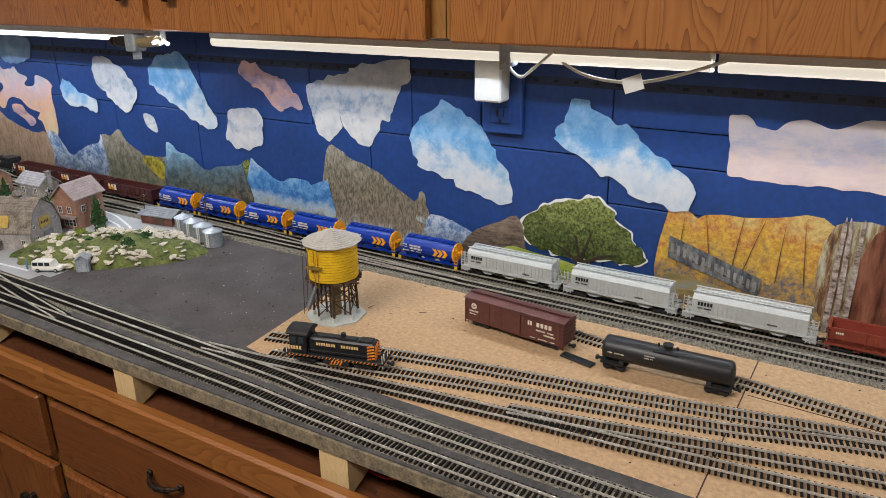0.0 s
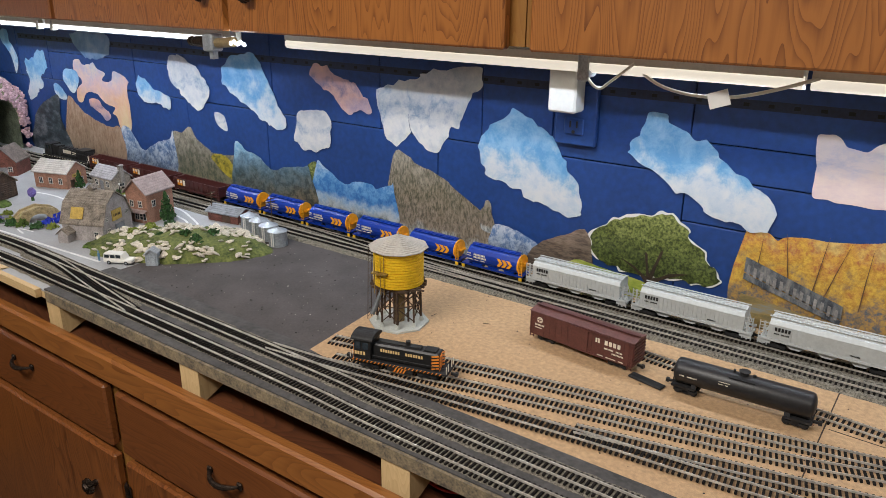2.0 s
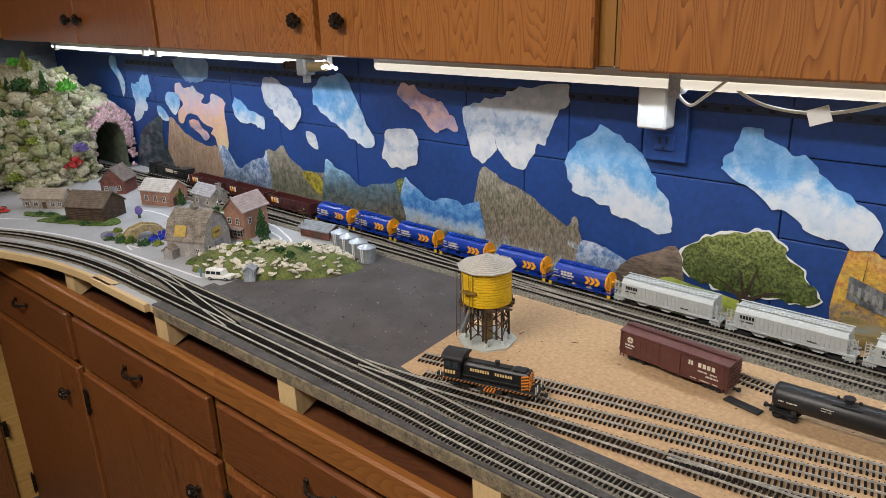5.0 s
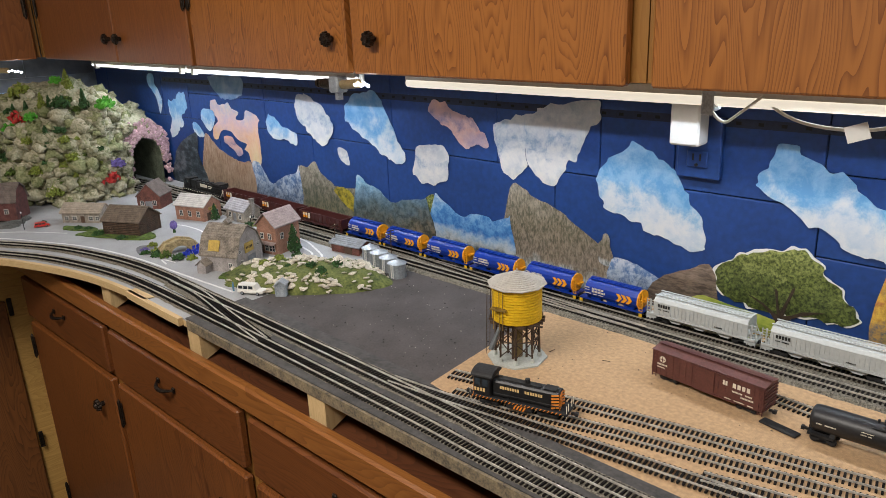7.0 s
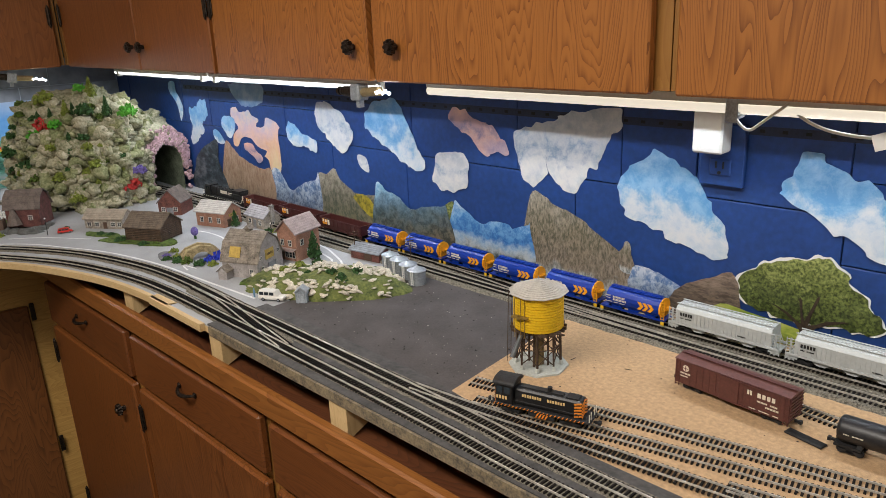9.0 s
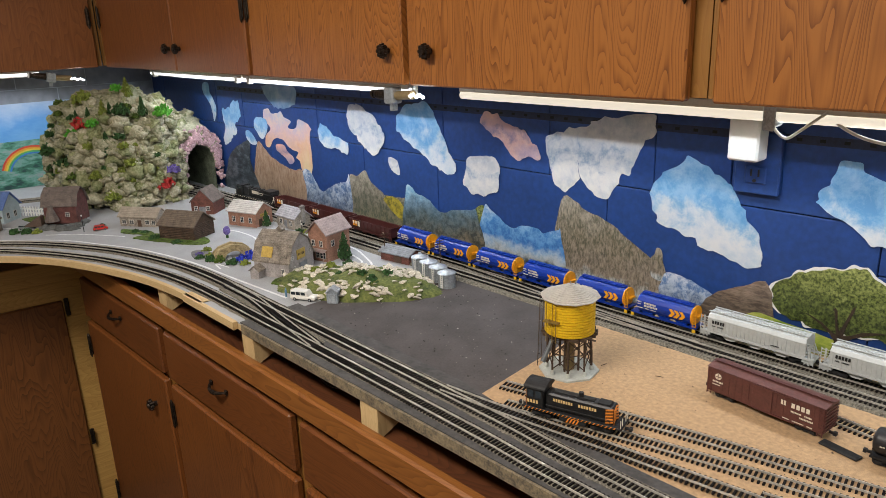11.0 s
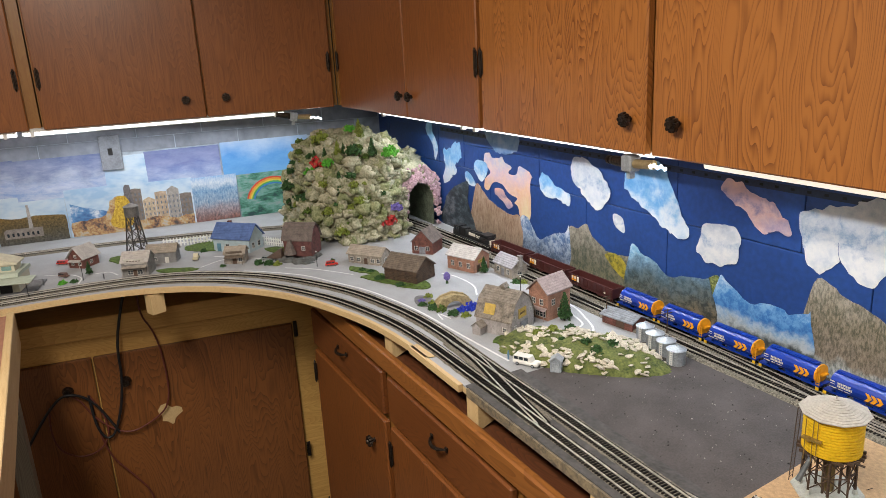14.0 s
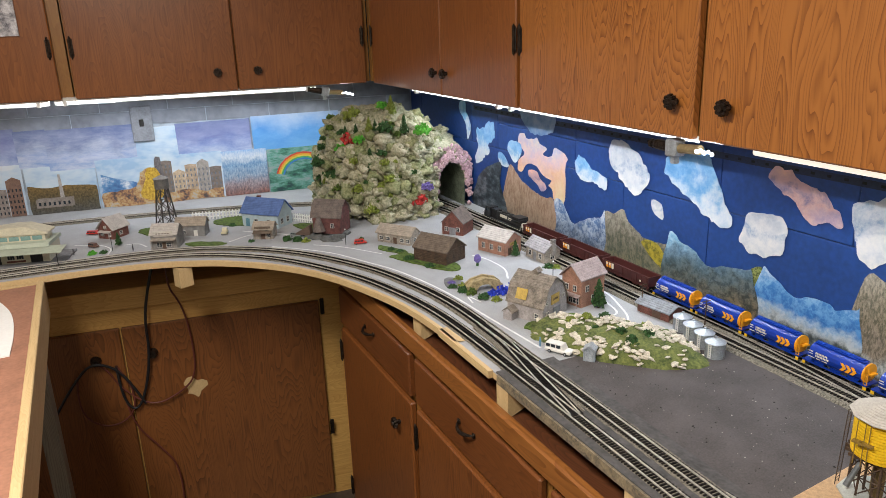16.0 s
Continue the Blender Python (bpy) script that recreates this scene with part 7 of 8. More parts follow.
random.seed(11)
for az, el, r, m, lab in ((-55, 45, 0.021, REDLEAF, "red flowering bush on the mountain"), (7, 6, 0.020, REDLEAF, "red flowering bush on the mountain"),
                          (13, 12, 0.016, PURPLE, "purple flowering bush on the mountain"), (19, 47, 0.022, LIME, "lime green bush on the mountain"),
                          (-43, 45, 0.016, LIME, "lime green bush on the mountain"), (-61, 37, 0.015, LIME, "lime green bush on the mountain"),
                          (-63, 67, 0.022, OLIVE, "olive green bush on the mountain"), (-87, 23, 0.022, LEAF, "dark green bush on the mountain"),
                          (-9, 83, 0.014, LIME, "lime green bush on the mountain"), (-89, 15, 0.020, LEAF, "dark green bush on the mountain"),
                          (-67, 19, 0.018, LEAF, "dark green bush on the mountain"), (-17, 55, 0.020, LEAF, "dark green bush on the mountain"),
                          (-47, 29, 0.014, OLIVE, "olive moss clump on the mountain"), (-21, 29, 0.013, OLIVE, "olive moss clump on the mountain"),
                          (-43, 13, 0.016, OLIVE, "olive moss clump on the mountain"), (1, 15, 0.014, OLIVE, "olive moss clump on the mountain"),
                          (-33, 4, 0.018, OLIVE, "olive moss clump on the mountain")):
    p = on_mountain(az, el)
    o = (p - MC).normalized() * 0.018
    bush("mountain_bush", p.x + o.x, p.y + o.y, p.z + o.z, r * 1.35, m, lab)
for az, el, h, m in ((-35, 55, 0.058, OLIVE), (-33, 27, 0.070, LEAF), (-61, 47, 0.050, LEAF), (5, 53, 0.060, LEAF), (7, 77, 0.062, OLIVE), (-50, 52, 0.045, LEAF), (-17, 7, 0.060, OLIVE), (-22, 57, 0.040, LEAF), (-28, 60, 0.036, LEAF)):
    p = on_mountain(az, el)
    fir(p.x, p.y, p.z - 0.004, h * 1.1, m, "small fir tree standing on the mountain")
random.seed(41)
for k in range(30):
    p = on_mountain(random.uniform(-120, 5), random.uniform(6, 68))
    if not in_tunnel(p, 0.05) and (p - A_ORIGIN).dot(A_V) > 0.07 and p.y < -0.03:
        o = (p - MC).normalized() * 0.009
        bush("mountain_bush", p.x + o.x, p.y + o.y, p.z + o.z, random.uniform(0.011, 0.021), (LEAF, OLIVE, LEAF, GRASS)[k % 4], "small green moss tuft on the mountain")
lodge = thing("mountain_lodge", "tiny brown timber lookout on the mountain top", "model house", Matrix.Translation(on_mountain(-11, 69) + Vector((0, 0, -0.004))) @ pose(0, 0, 0, 0, 0, 40))
bm = B()
for k in range(3):
    box(bm, -0.022, 0.022, -0.010 + k * 0.009, -0.006 + k * 0.009, 0, 0.004)
part("deck", bm, mat("lodge_brown", (0.24, 0.13, 0.07), 0.7, var=0.25), lodge)
bm = B()
for x in (-0.02, -0.007, 0.007, 0.02):
    rod(bm, (x, -0.009, 0.003), (x, -0.009, 0.016), 0.0022, 0.0018, 6)
part("post", bm, mat("lodge_tan", (0.34, 0.22, 0.14), 0.7, var=0.25), lodge)

# ---- the town ----
PAL = {}


def house(name, label, x, y, rot, L, W, H, R, wallm, roofm, over=0.004, windows=(), doors=(), ridge="x", porch=None, chimney=None, z=0.9995, flat_front=None, gambrel=False, boards=None):
    """A small gabled house: L along its own x, W along y, eaves at H, ridge R above them. windows: (side, along, up, w, h); the sides are f, r, b, l."""
    h = thing(name, label, "model house", pose(x, y, z, 0, 0, rot), "model houses")
    if ridge == "x":
        prof = [(-W / 2, 0), (W / 2, 0), (W / 2, H), (0, H + R), (-W / 2, H)]
        if gambrel:
            prof = [(-W / 2, 0), (W / 2, 0), (W / 2, H), (W * 0.33, H + R * 0.62), (0, H + R), (-W * 0.33, H + R * 0.62), (-W / 2, H)]
        part("wall_shell", prism(B(), prof, -L / 2, L / 2, "YZ"), wallm, h)
    else:
        part("wall_shell", prism(B(), [(-L / 2, 0), (L / 2, 0), (L / 2, H), (0, H + R), (-L / 2, H)], -W / 2, W / 2, "XZ"), wallm, h)
    half, run = (W / 2, L) if ridge == "x" else (L / 2, W)
    t = 0.0022
    legs = [((half, H), (0, H + R))]
    if gambrel:
        legs = [((half, H), (half * 0.66, H + R * 0.62)), ((half * 0.66, H + R * 0.62), (0, H + R))]
    for s in (-1, 1):
        for i, (lo, hi) in enumerate(legs):
            d = Vector((lo[0] - hi[0], lo[1] - hi[1])).normalized()
            e = over if i == 0 else 0.0006
            a = (s * (lo[0] + d.x * e), lo[1] + d.y * e + 0.0005)
            b = (s * hi[0], hi[1] + 0.0005)
            bm = prism(B(), [a, b, (b[0], b[1] + t), (a[0], a[1] + t)], -run / 2 - over, run / 2 + over, "YZ" if ridge == "x" else "XZ")
            slope = part("roof_slope", bm, roofm, h)
            n = max(3, int((Vector(a) - Vector(b)).length / 0.006))
            for k in range(n):
                f = k / n
                c = (a[0] + (b[0] - a[0]) * f, a[1] + (b[1] - a[1]) * f + t)
                g = (a[0] + (b[0] - a[0]) * (f + 0.9 / n), a[1] + (b[1] - a[1]) * (f + 0.9 / n) + t)
                part("shingle_course", prism(B(), [c, g, (g[0], g[1] + 0.0002), (c[0], c[1] + 0.0008)], -run / 2 - over, run / 2 + over, "YZ" if ridge == "x" else "XZ"), roofm, slope)
    side = {"f": lambda a, e: (a, -W / 2 - e, 0), "b": lambda a, e: (a, W / 2 + e, 180), "r": lambda a, e: (L / 2 + e, a, 90), "l": lambda a, e: (-L / 2 - e, a, -90)}
    TRIM = mat("white_trim", (0.62, 0.60, 0.55), 0.6, var=0.1)
    for s, a, u, w, hh in windows:
        px, py, rz = side[s](a, 0.0)
        m = pose(px, py, u, 0, 0, rz)
        bm = B()
        for x0, x1, z0, z1 in ((-w / 2 - 0.001, w / 2 + 0.001, -0.001, 0), (-w / 2 - 0.001, w / 2 + 0.001, hh, hh + 0.001), (-w / 2 - 0.001, -w / 2, 0, hh), (w / 2, w / 2 + 0.001, 0, hh), (-0.0003, 0.0003, 0, hh), (-w / 2, w / 2, hh / 2 - 0.0003, hh / 2 + 0.0003)):
            box(bm, x0, x1, -0.0012, 0.0, z0, z1)
        bm.transform(m)
        f = part("window", bm, TRIM, h)
        bm = box(B(), -w / 2, w / 2, -0.0006, -0.0001, 0, hh)
        bm.transform(m)
        part("pane", bm, GLASS, f)
    for s, a, w, hh, dm in doors:
        px, py, rz = side[s](a, 0.0)
        bm = box(B(), -w / 2, w / 2, -0.0010, 0.0003, 0.0005, hh)
        box(bm, -w / 2 - 0.0012, -w / 2, -0.0015, 0, 0, hh + 0.0012)
        box(bm, w / 2, w / 2 + 0.0012, -0.0015, 0, 0, hh + 0.0012)
        box(bm, -w / 2, w / 2, -0.0015, 0, hh, hh + 0.0012)
        bm.transform(pose(px, py, 0, 0, 0, rz))
        part("door", bm, dm, h)
    if porch:
        s, a, w, u, out, pm = porch
        px, py, rz = side[s](a, 0.0)
        bm = prism(B(), [(0, u + 0.004), (-out, u), (-out, u + 0.0012), (0, u + 0.0052)], -w / 2, w / 2, "YZ")
        bm.transform(pose(px, py, 0, 0, 0, rz))
        p = part("porch_roof", bm, pm, h)
        for sx in (-1, 1):
            bm = rod(B(), (sx * (w / 2 - 0.002), -out + 0.001, 0), (sx * (w / 2 - 0.002), -out + 0.001, u), 0.0008, 0.0008, 5)
            bm.transform(pose(px, py, 0, 0, 0, rz))
            part("porch_post", bm, pm, h)
    if chimney:
        cx, cy, cz, cs, cm = chimney
        part("chimney", box(box(B(), cx - cs, cx + cs, cy - cs, cy + cs, H * 0.6, cz), cx - cs * 1.25, cx + cs * 1.25, cy - cs * 1.25, cy + cs * 1.25, cz, cz + 0.002), cm, h)
    if boards:
        for s, a, u, w, hh, bmx in boards:
            px, py, rz = side[s](a, 0.0)
            bm = box(B(), -w / 2, w / 2, -0.0014, -0.0002, 0, hh)
            bm.transform(pose(px, py, u, 0, 0, rz))
            b = part("sign", bm, bmx, h)
            bm = B()
            for k in range(5):
                box(bm, -w * 0.36 + k * w * 0.15, -w * 0.36 + k * w * 0.15 + w * 0.09, -0.0017, -0.00145, hh * 0.38, hh * 0.62)
            bm.transform(pose(px, py, u, 0, 0, rz))
            part("sign_bar", bm, TIMBER, b)
    return h


def clad(name, colour, lines="Z", var=0.2, rough=0.8):
    return mat(name, colour, rough, var=var, scale=70, bump=0.4)


LOG = clad("brown_logs", (0.085, 0.052, 0.032), var=0.35)
LOGROOF = clad("brown_shake_roof", (0.15, 0.115, 0.085), var=0.25)
OLDGREY = clad("weathered_grey_wall", (0.36, 0.32, 0.27), var=0.3)
TANROOF = clad("weathered_tan_roof", (0.36, 0.31, 0.25), var=0.18)
REDWALL = clad("faded_red_wall", (0.17, 0.065, 0.05), var=0.3)
BRICKP = clad("salmon_brick_wall", (0.36, 0.19, 0.13), var=0.22)
PALEROOF = clad("pale_grey_roof", (0.50, 0.47, 0.44), var=0.15)
PINKROOF = clad("faded_pink_roof", (0.34, 0.27, 0.26), var=0.18)
BARNWALL = clad("grey_barn_wall", (0.36, 0.33, 0.32), var=0.2)
BARNROOF = clad("grey_brown_shingles", (0.26, 0.225, 0.185), var=0.35)
DOORG = clad("grey_door", (0.24, 0.25, 0.27))
DOORB = clad("brown_door", (0.10, 0.06, 0.04))
SIGNY = mat("yellow_sign", (0.52, 0.36, 0.08), 0.6, var=0.2, scale=90)
BLUEROOF = clad("blue_shingle_roof", (0.10, 0.17, 0.40), var=0.2)
CREAM = clad("cream_wall", (0.58, 0.55, 0.42), var=0.1)
PALEBLUE = clad("pale_blue_wall", (0.42, 0.52, 0.56), var=0.1)
SLATE = clad("dark_slate_roof", (0.16, 0.13, 0.115), var=0.25)

random.seed(21)
cab = house("log_cabin", "dark brown log cabin with a shake roof", 1.288, -0.380, 27, 0.105, 0.078, 0.040, 0.028, LOG, LOGROOF, 0.008, (("f", 0.030, 0.010, 0.014, 0.011), ("f", -0.036, 0.010, 0.012, 0.011), ("r", 0.0, 0.010, 0.012, 0.011)), (("f", -0.005, 0.013, 0.022, DOORB),))
for k in range(8):
    bm = B()
    for y in (-0.040, 0.040):
        rod(bm, (-0.056, y, 0.0025 + 0.0047 * k), (0.056, y, 0.0025 + 0.0047 * k), 0.0024, 0.0024, 6)
    for x in (-0.0535, 0.0535):
        rod(bm, (x, -0.043, 0.0048 + 0.0047 * k), (x, 0.043, 0.0048 + 0.0047 * k), 0.0024, 0.0024, 6)
    part("log_course", bm, LOG, cab)
house("ranch_house", "weathered grey low house with a tan roof", 1.072, -0.412, 33, 0.118, 0.05, 0.029, 0.020, OLDGREY, TANROOF, 0.005, (("f", -0.045, 0.008, 0.012, 0.010), ("f", -0.02, 0.008, 0.012, 0.010), ("f", 0.03, 0.008, 0.012, 0.010), ("f", 0.05, 0.008, 0.010, 0.010), ("r", 0, 0.008, 0.012, 0.010)), (("f", 0.005, 0.009, 0.018, DOORB),), chimney=(0.005, 0.0, 0.046, 0.004, BRICKP))
house("red_barn", "faded dark red barn beside the mountain", 1.076, -0.215, 38, 0.07, 0.075, 0.038, 0.036, REDWALL, SLATE, 0.004, (("f", -0.02, 0.012, 0.010, 0.012), ("f", 0.018, 0.012, 0.010, 0.012)), (("f", 0.0, 0.018, 0.022, DOORG),), ridge="y")
house("brick_shop", "salmon brick shop with a pale roof", 1.306, -0.200, 19, 0.100, 0.068, 0.041, 0.023, BRICKP, PALEROOF, 0.005, (("f", -0.03, 0.012, 0.010, 0.014), ("f", 0.0, 0.012, 0.010, 0.014), ("f", 0.03, 0.012, 0.010, 0.014), ("r", 0.012, 0.008, 0.016, 0.014)), (("r", -0.016, 0.010, 0.020, DOORB),), boards=(("r", 0.0, 0.027, 0.03, 0.008, SIGNY),))
gh = house("grey_cottage", "weathered grey clapboard cottage with a stone chimney", 1.428, -0.135, 2, 0.085, 0.052, 0.032, 0.022, OLDGREY, clad("grey_cottage_roof", (0.36, 0.35, 0.37)), 0.005, (("f", -0.022, 0.010, 0.011, 0.013), ("f", 0.024, 0.010, 0.011, 0.013), ("r", 0.0, 0.010, 0.012, 0.013)), (("f", 0.0, 0.010, 0.022, DOORG),), chimney=(0.046, 0.0, 0.062, 0.005, clad("field_stone", (0.30, 0.28, 0.26), var=0.3)), porch=("l", 0.0, 0.03, 0.020, 0.016, PALEROOF))
rh = house("red_house", "tall salmon red house with a faded roof", 1.736, -0.228, 12, 0.058, 0.078, 0.068, 0.028, BRICKP, PINKROOF, 0.006, (("f", -0.014, 0.036, 0.009, 0.013), ("f", 0.010, 0.036, 0.009, 0.013), ("f", 0.014, 0.008, 0.016, 0.014), ("f", -0.002, 0.008, 0.010, 0.014), ("r", 0.02, 0.036, 0.009, 0.013), ("r", -0.02, 0.036, 0.009, 0.013), ("r", 0.0, 0.010, 0.009, 0.013)), (("f", -0.018, 0.010, 0.022, DOORB),), ridge="y", porch=("f", 0.002, 0.05, 0.025, 0.012, mat("faded_awning", (0.40, 0.32, 0.30), 0.7, var=0.15)))
bn = house("gambrel_barn", "grey gambrel barn with yellow signs", 1.743, -0.358, 24, 0.092, 0.098, 0.036, 0.057, BARNWALL, BARNROOF, 0.004, (("r", -0.030, 0.012, 0.008, 0.010), ("r", 0.034, 0.040, 0.007, 0.006), ("r", -0.034, 0.040, 0.007, 0.006), ("f", 0.03, 0.010, 0.008, 0.010)), (("r", 0.006, 0.026, 0.024, DOORG),), gambrel=True, boards=(("r", 0.0, 0.034, 0.032, 0.022, SIGNY),))
bm = box(B(), -0.014, 0.014, -0.0006, 0.0006, -0.012, 0.012)
bm.transform(pose(-0.012, -0.0430, 0.056, -62 + 90 - 28 - 24, 0, 0))
part("roof_sign", bm, SIGNY, bn, "yellow advertising sign on the roof")
bm = prism(B(), [(-0.011, 0), (0.011, 0), (0.011, 0.018), (0, 0.028), (-0.011, 0.018)], -0.072, -0.049, "XZ")
bm.transform(pose(-0.030, 0, 0))
part("side_annex", bm, BARNWALL, bn)
bm = B()
for s in (-1, 1):
    prism(bm, [(-0.030 + s * 0.014, 0.017), (-0.030, 0.029), (-0.030, 0.031), (-0.030 + s * 0.014, 0.019)], -0.074, -0.046, "XZ")
part("annex_roof", bm, BARNROOF, bn)
part("cupola", prism(prism(B(), [(-0.006, 0.086), (0.006, 0.086), (0.006, 0.099), (-0.006, 0.099)], -0.006, 0.006, "XZ"), [(-0.009, 0.099), (0.009, 0.099), (0, 0.107)], -0.009, 0.009, "XZ"), BARNROOF, bn)
sh = house("tool_shed", "small grey-blue plastic tool shed", 1.990, -0.398, 40, 0.022, 0.020, 0.022, 0.008, clad("blue_grey_shed", (0.30, 0.34, 0.38)), clad("shed_roof", (0.34, 0.37, 0.40)), 0.002, (), (("f", 0.0, 0.012, 0.018, clad("pale_shed_door", (0.38, 0.42, 0.46))),), ridge="y")
house("low_shed", "low brown shed with a grey metal roof", 1.885, -0.132, 8, 0.086, 0.046, 0.020, 0.010, REDWALL, clad("grey_metal_roof", (0.25, 0.27, 0.30)), 0.005, (), (("f", 0.01, 0.02, 0.016, DOORB),))
house("blue_roof_house", "pale blue house with a blue shingle roof", 0.658, -0.708, 42, 0.138, 0.080, 0.047, 0.040, PALEBLUE, BLUEROOF, 0.007, (("f", -0.015, 0.012, 0.013, 0.014), ("f", 0.035, 0.012, 0.013, 0.014), ("r", 0.015, 0.012, 0.011, 0.016), ("r", -0.018, 0.012, 0.011, 0.016)), (("f", -0.048, 0.012, 0.026, clad("teal_door", (0.12, 0.26, 0.34))),), chimney=(-0.04, 0.02, 0.088, 0.005, REDWALL))
house("corner_store", "small grey-brown store with a false front", 0.808, -0.750, 62, 0.060, 0.05, 0.032, 0.017, OLDGREY, TANROOF, 0.004, (("f", 0.018, 0.008, 0.010, 0.010),), (("f", 0.0, 0.010, 0.020, DOORB),), porch=("f", 0.0, 0.058, 0.022, 0.016, LOGROOF), boards=(("f", 0.0, 0.030, 0.05, 0.011, LOGROOF),))
mill = house("old_mill", "brown gambrel mill house on a rocky base", 0.876, -0.556, 48, 0.092, 0.076, 0.054, 0.044, clad("dark_red_mill", (0.13, 0.05, 0.045), var=0.3), SLATE, 0.006, (("f", 0.02, 0.020, 0.010, 0.012),), (), gambrel=True, z=1.008)
bm = B()
for k in range(7):
    rod(bm, (-0.022, -0.046, 0.010 + 0.0065 * k), (-0.022, -0.046, 0.0165 + 0.0065 * k), 0.021 - 0.0024 * k, 0.0195 - 0.0024 * k, 8)
part("turret", bm, SLATE, mill, "stepped shingle turret")
bm = B()
for k in range(8):
    box(bm, -0.050 - 0.006 * k, -0.044 - 0.006 * k, -0.066, -0.046, 0, 0.030 - 0.0036 * k)
part("ramp", bm, clad("brown_ramp", (0.12, 0.08, 0.06)), mill)
bm = B()
for k in range(26):
    a = k * 0.2417 * 2
    lump(bm, (0.078 * math.cos(a) * (0.5 + 0.5 * random.random()), 0.062 * math.sin(a) * (0.5 + 0.5 * random.random()), 0.0), 0.020, 2, 0.5, 3, (1, 1, 0.5))
solid("mill_rock", bm, mat("dark_grey_rock", (0.12, 0.125, 0.12), 0.9, var=0.3, scale=60, bump=0.6), "dark grey rock under the mill", "rock", pose(0.882, -0.575, 1.0), smooth=True)
house("red_cottage", "red cottage with a light grey roof", 0.532, -1.172, 45, 0.058, 0.066, 0.034, 0.032, REDWALL, PALEROOF, 0.007, (("f", 0.0, 0.034, 0.008, 0.008), ("f", -0.014, 0.010, 0.010, 0.010), ("f", 0.014, 0.010, 0.010, 0.010), ("r", 0.0, 0.010, 0.010, 0.010)), (), ridge="y", porch=("f", 0.0, 0.045, 0.022, 0.012, PALEROOF))
house("feed_store", "grey store with a false front sign", 0.742, -1.030, 66, 0.076, 0.068, 0.045, 0.024, clad("grey_plank_store", (0.26, 0.25, 0.24), var=0.25), PALEROOF, 0.004, (("f", -0.014, 0.008, 0.014, 0.012), ("f", 0.014, 0.008, 0.014, 0.012)), (("f", 0.0, 0.009, 0.020, DOORB),), porch=("f", 0.0, 0.072, 0.030, 0.016, OLDGREY), boards=(("f", 0.0, 0.040, 0.058, 0.016, mat("white_sign", (0.55, 0.53, 0.48), 0.6, var=0.1)),))
house("grey_shed", "long grey shed with a tan roof", 0.650, -0.945, 66, 0.090, 0.048, 0.036, 0.020, clad("grey_siding", (0.22, 0.215, 0.21)), TANROOF, 0.004, (("f", -0.02, 0.010, 0.010, 0.010),), (("f", 0.016, 0.009, 0.018, mat("white_trim", (0.62, 0.60, 0.55))),))


def station():
    s = thing("railway_station", "cream railway station with a pale green roof", "model house", pose(0.645, -1.48, 0.9995, 0, 0, 74), "model houses")
    part("wall_shell", box(B(), -0.17, 0.15, -0.05, 0.05, 0.004, 0.052), CREAM, s)
    part("platform", box(B(), -0.2, 0.19, -0.085, 0.06, 0, 0.006), clad("grey_platform", (0.20, 0.20, 0.21)), s)
    green = clad("pale_green_roof", (0.42, 0.47, 0.38), var=0.1)
    part("roof", prism(B(), [(-0.06, 0.052), (0.06, 0.052), (0.052, 0.062), (-0.052, 0.062)], -0.175, 0.155, "YZ"), green, s)
    part("canopy", prism(B(), [(-0.105, 0.044), (-0.05, 0.050), (-0.05, 0.0515), (-0.105, 0.0455)], -0.18, 0.20, "YZ"), green, s)
    bm = prism(B(), [(-0.15, 0.062), (0.14, 0.062), (0.14, 0.082), (-0.15, 0.082)], -0.028, 0.028, "XZ")
    part("clerestory", bm, CREAM, s)
    for k in range(9):
        part("clerestory_pane", box(B(), -0.142 + 0.031 * k, -0.116 + 0.031 * k, -0.0292, -0.0282, 0.066, 0.078), mat("green_pane", (0.20, 0.34, 0.32), 0.2, var=0.1), s)
    part("gable", prism(B(), [(-0.16, 0.082), (0.15, 0.082), (0.15, 0.086), (0.09, 0.106), (0.05, 0.106), (-0.16, 0.086)], -0.032, 0.032, "XZ"), CREAM, s)
    for x in (0.115, 0.005, -0.11):
        d = part("door", box(B(), x - 0.016, x + 0.016, -0.0515, -0.0502, 0.006, 0.034), BLACKM, s, "dark double door")
    for x in (0.072, 0.048, -0.04, -0.065):
        w = part("window", box(B(), x - 0.010, x + 0.010, -0.0512, -0.0502, 0.016, 0.036), mat("white_trim", (0.62, 0.6, 0.55)), s)
        for i in range(3):
            part("pane", box(B(), x - 0.009 + 0.0063 * i, x - 0.0035 + 0.0063 * i, -0.0518, -0.0513, 0.018, 0.034), GLASS, w)
    part("sign", box(B(), 0.035, 0.085, -0.0516, -0.0503, 0.009, 0.014), REDWALL, s)
    for x in (0.185, -0.1):
        part("canopy_post", rod(B(), (x, -0.098, 0.0), (x, -0.098, 0.046), 0.0012, 0.0012, 6), BLACKM, s)


station()


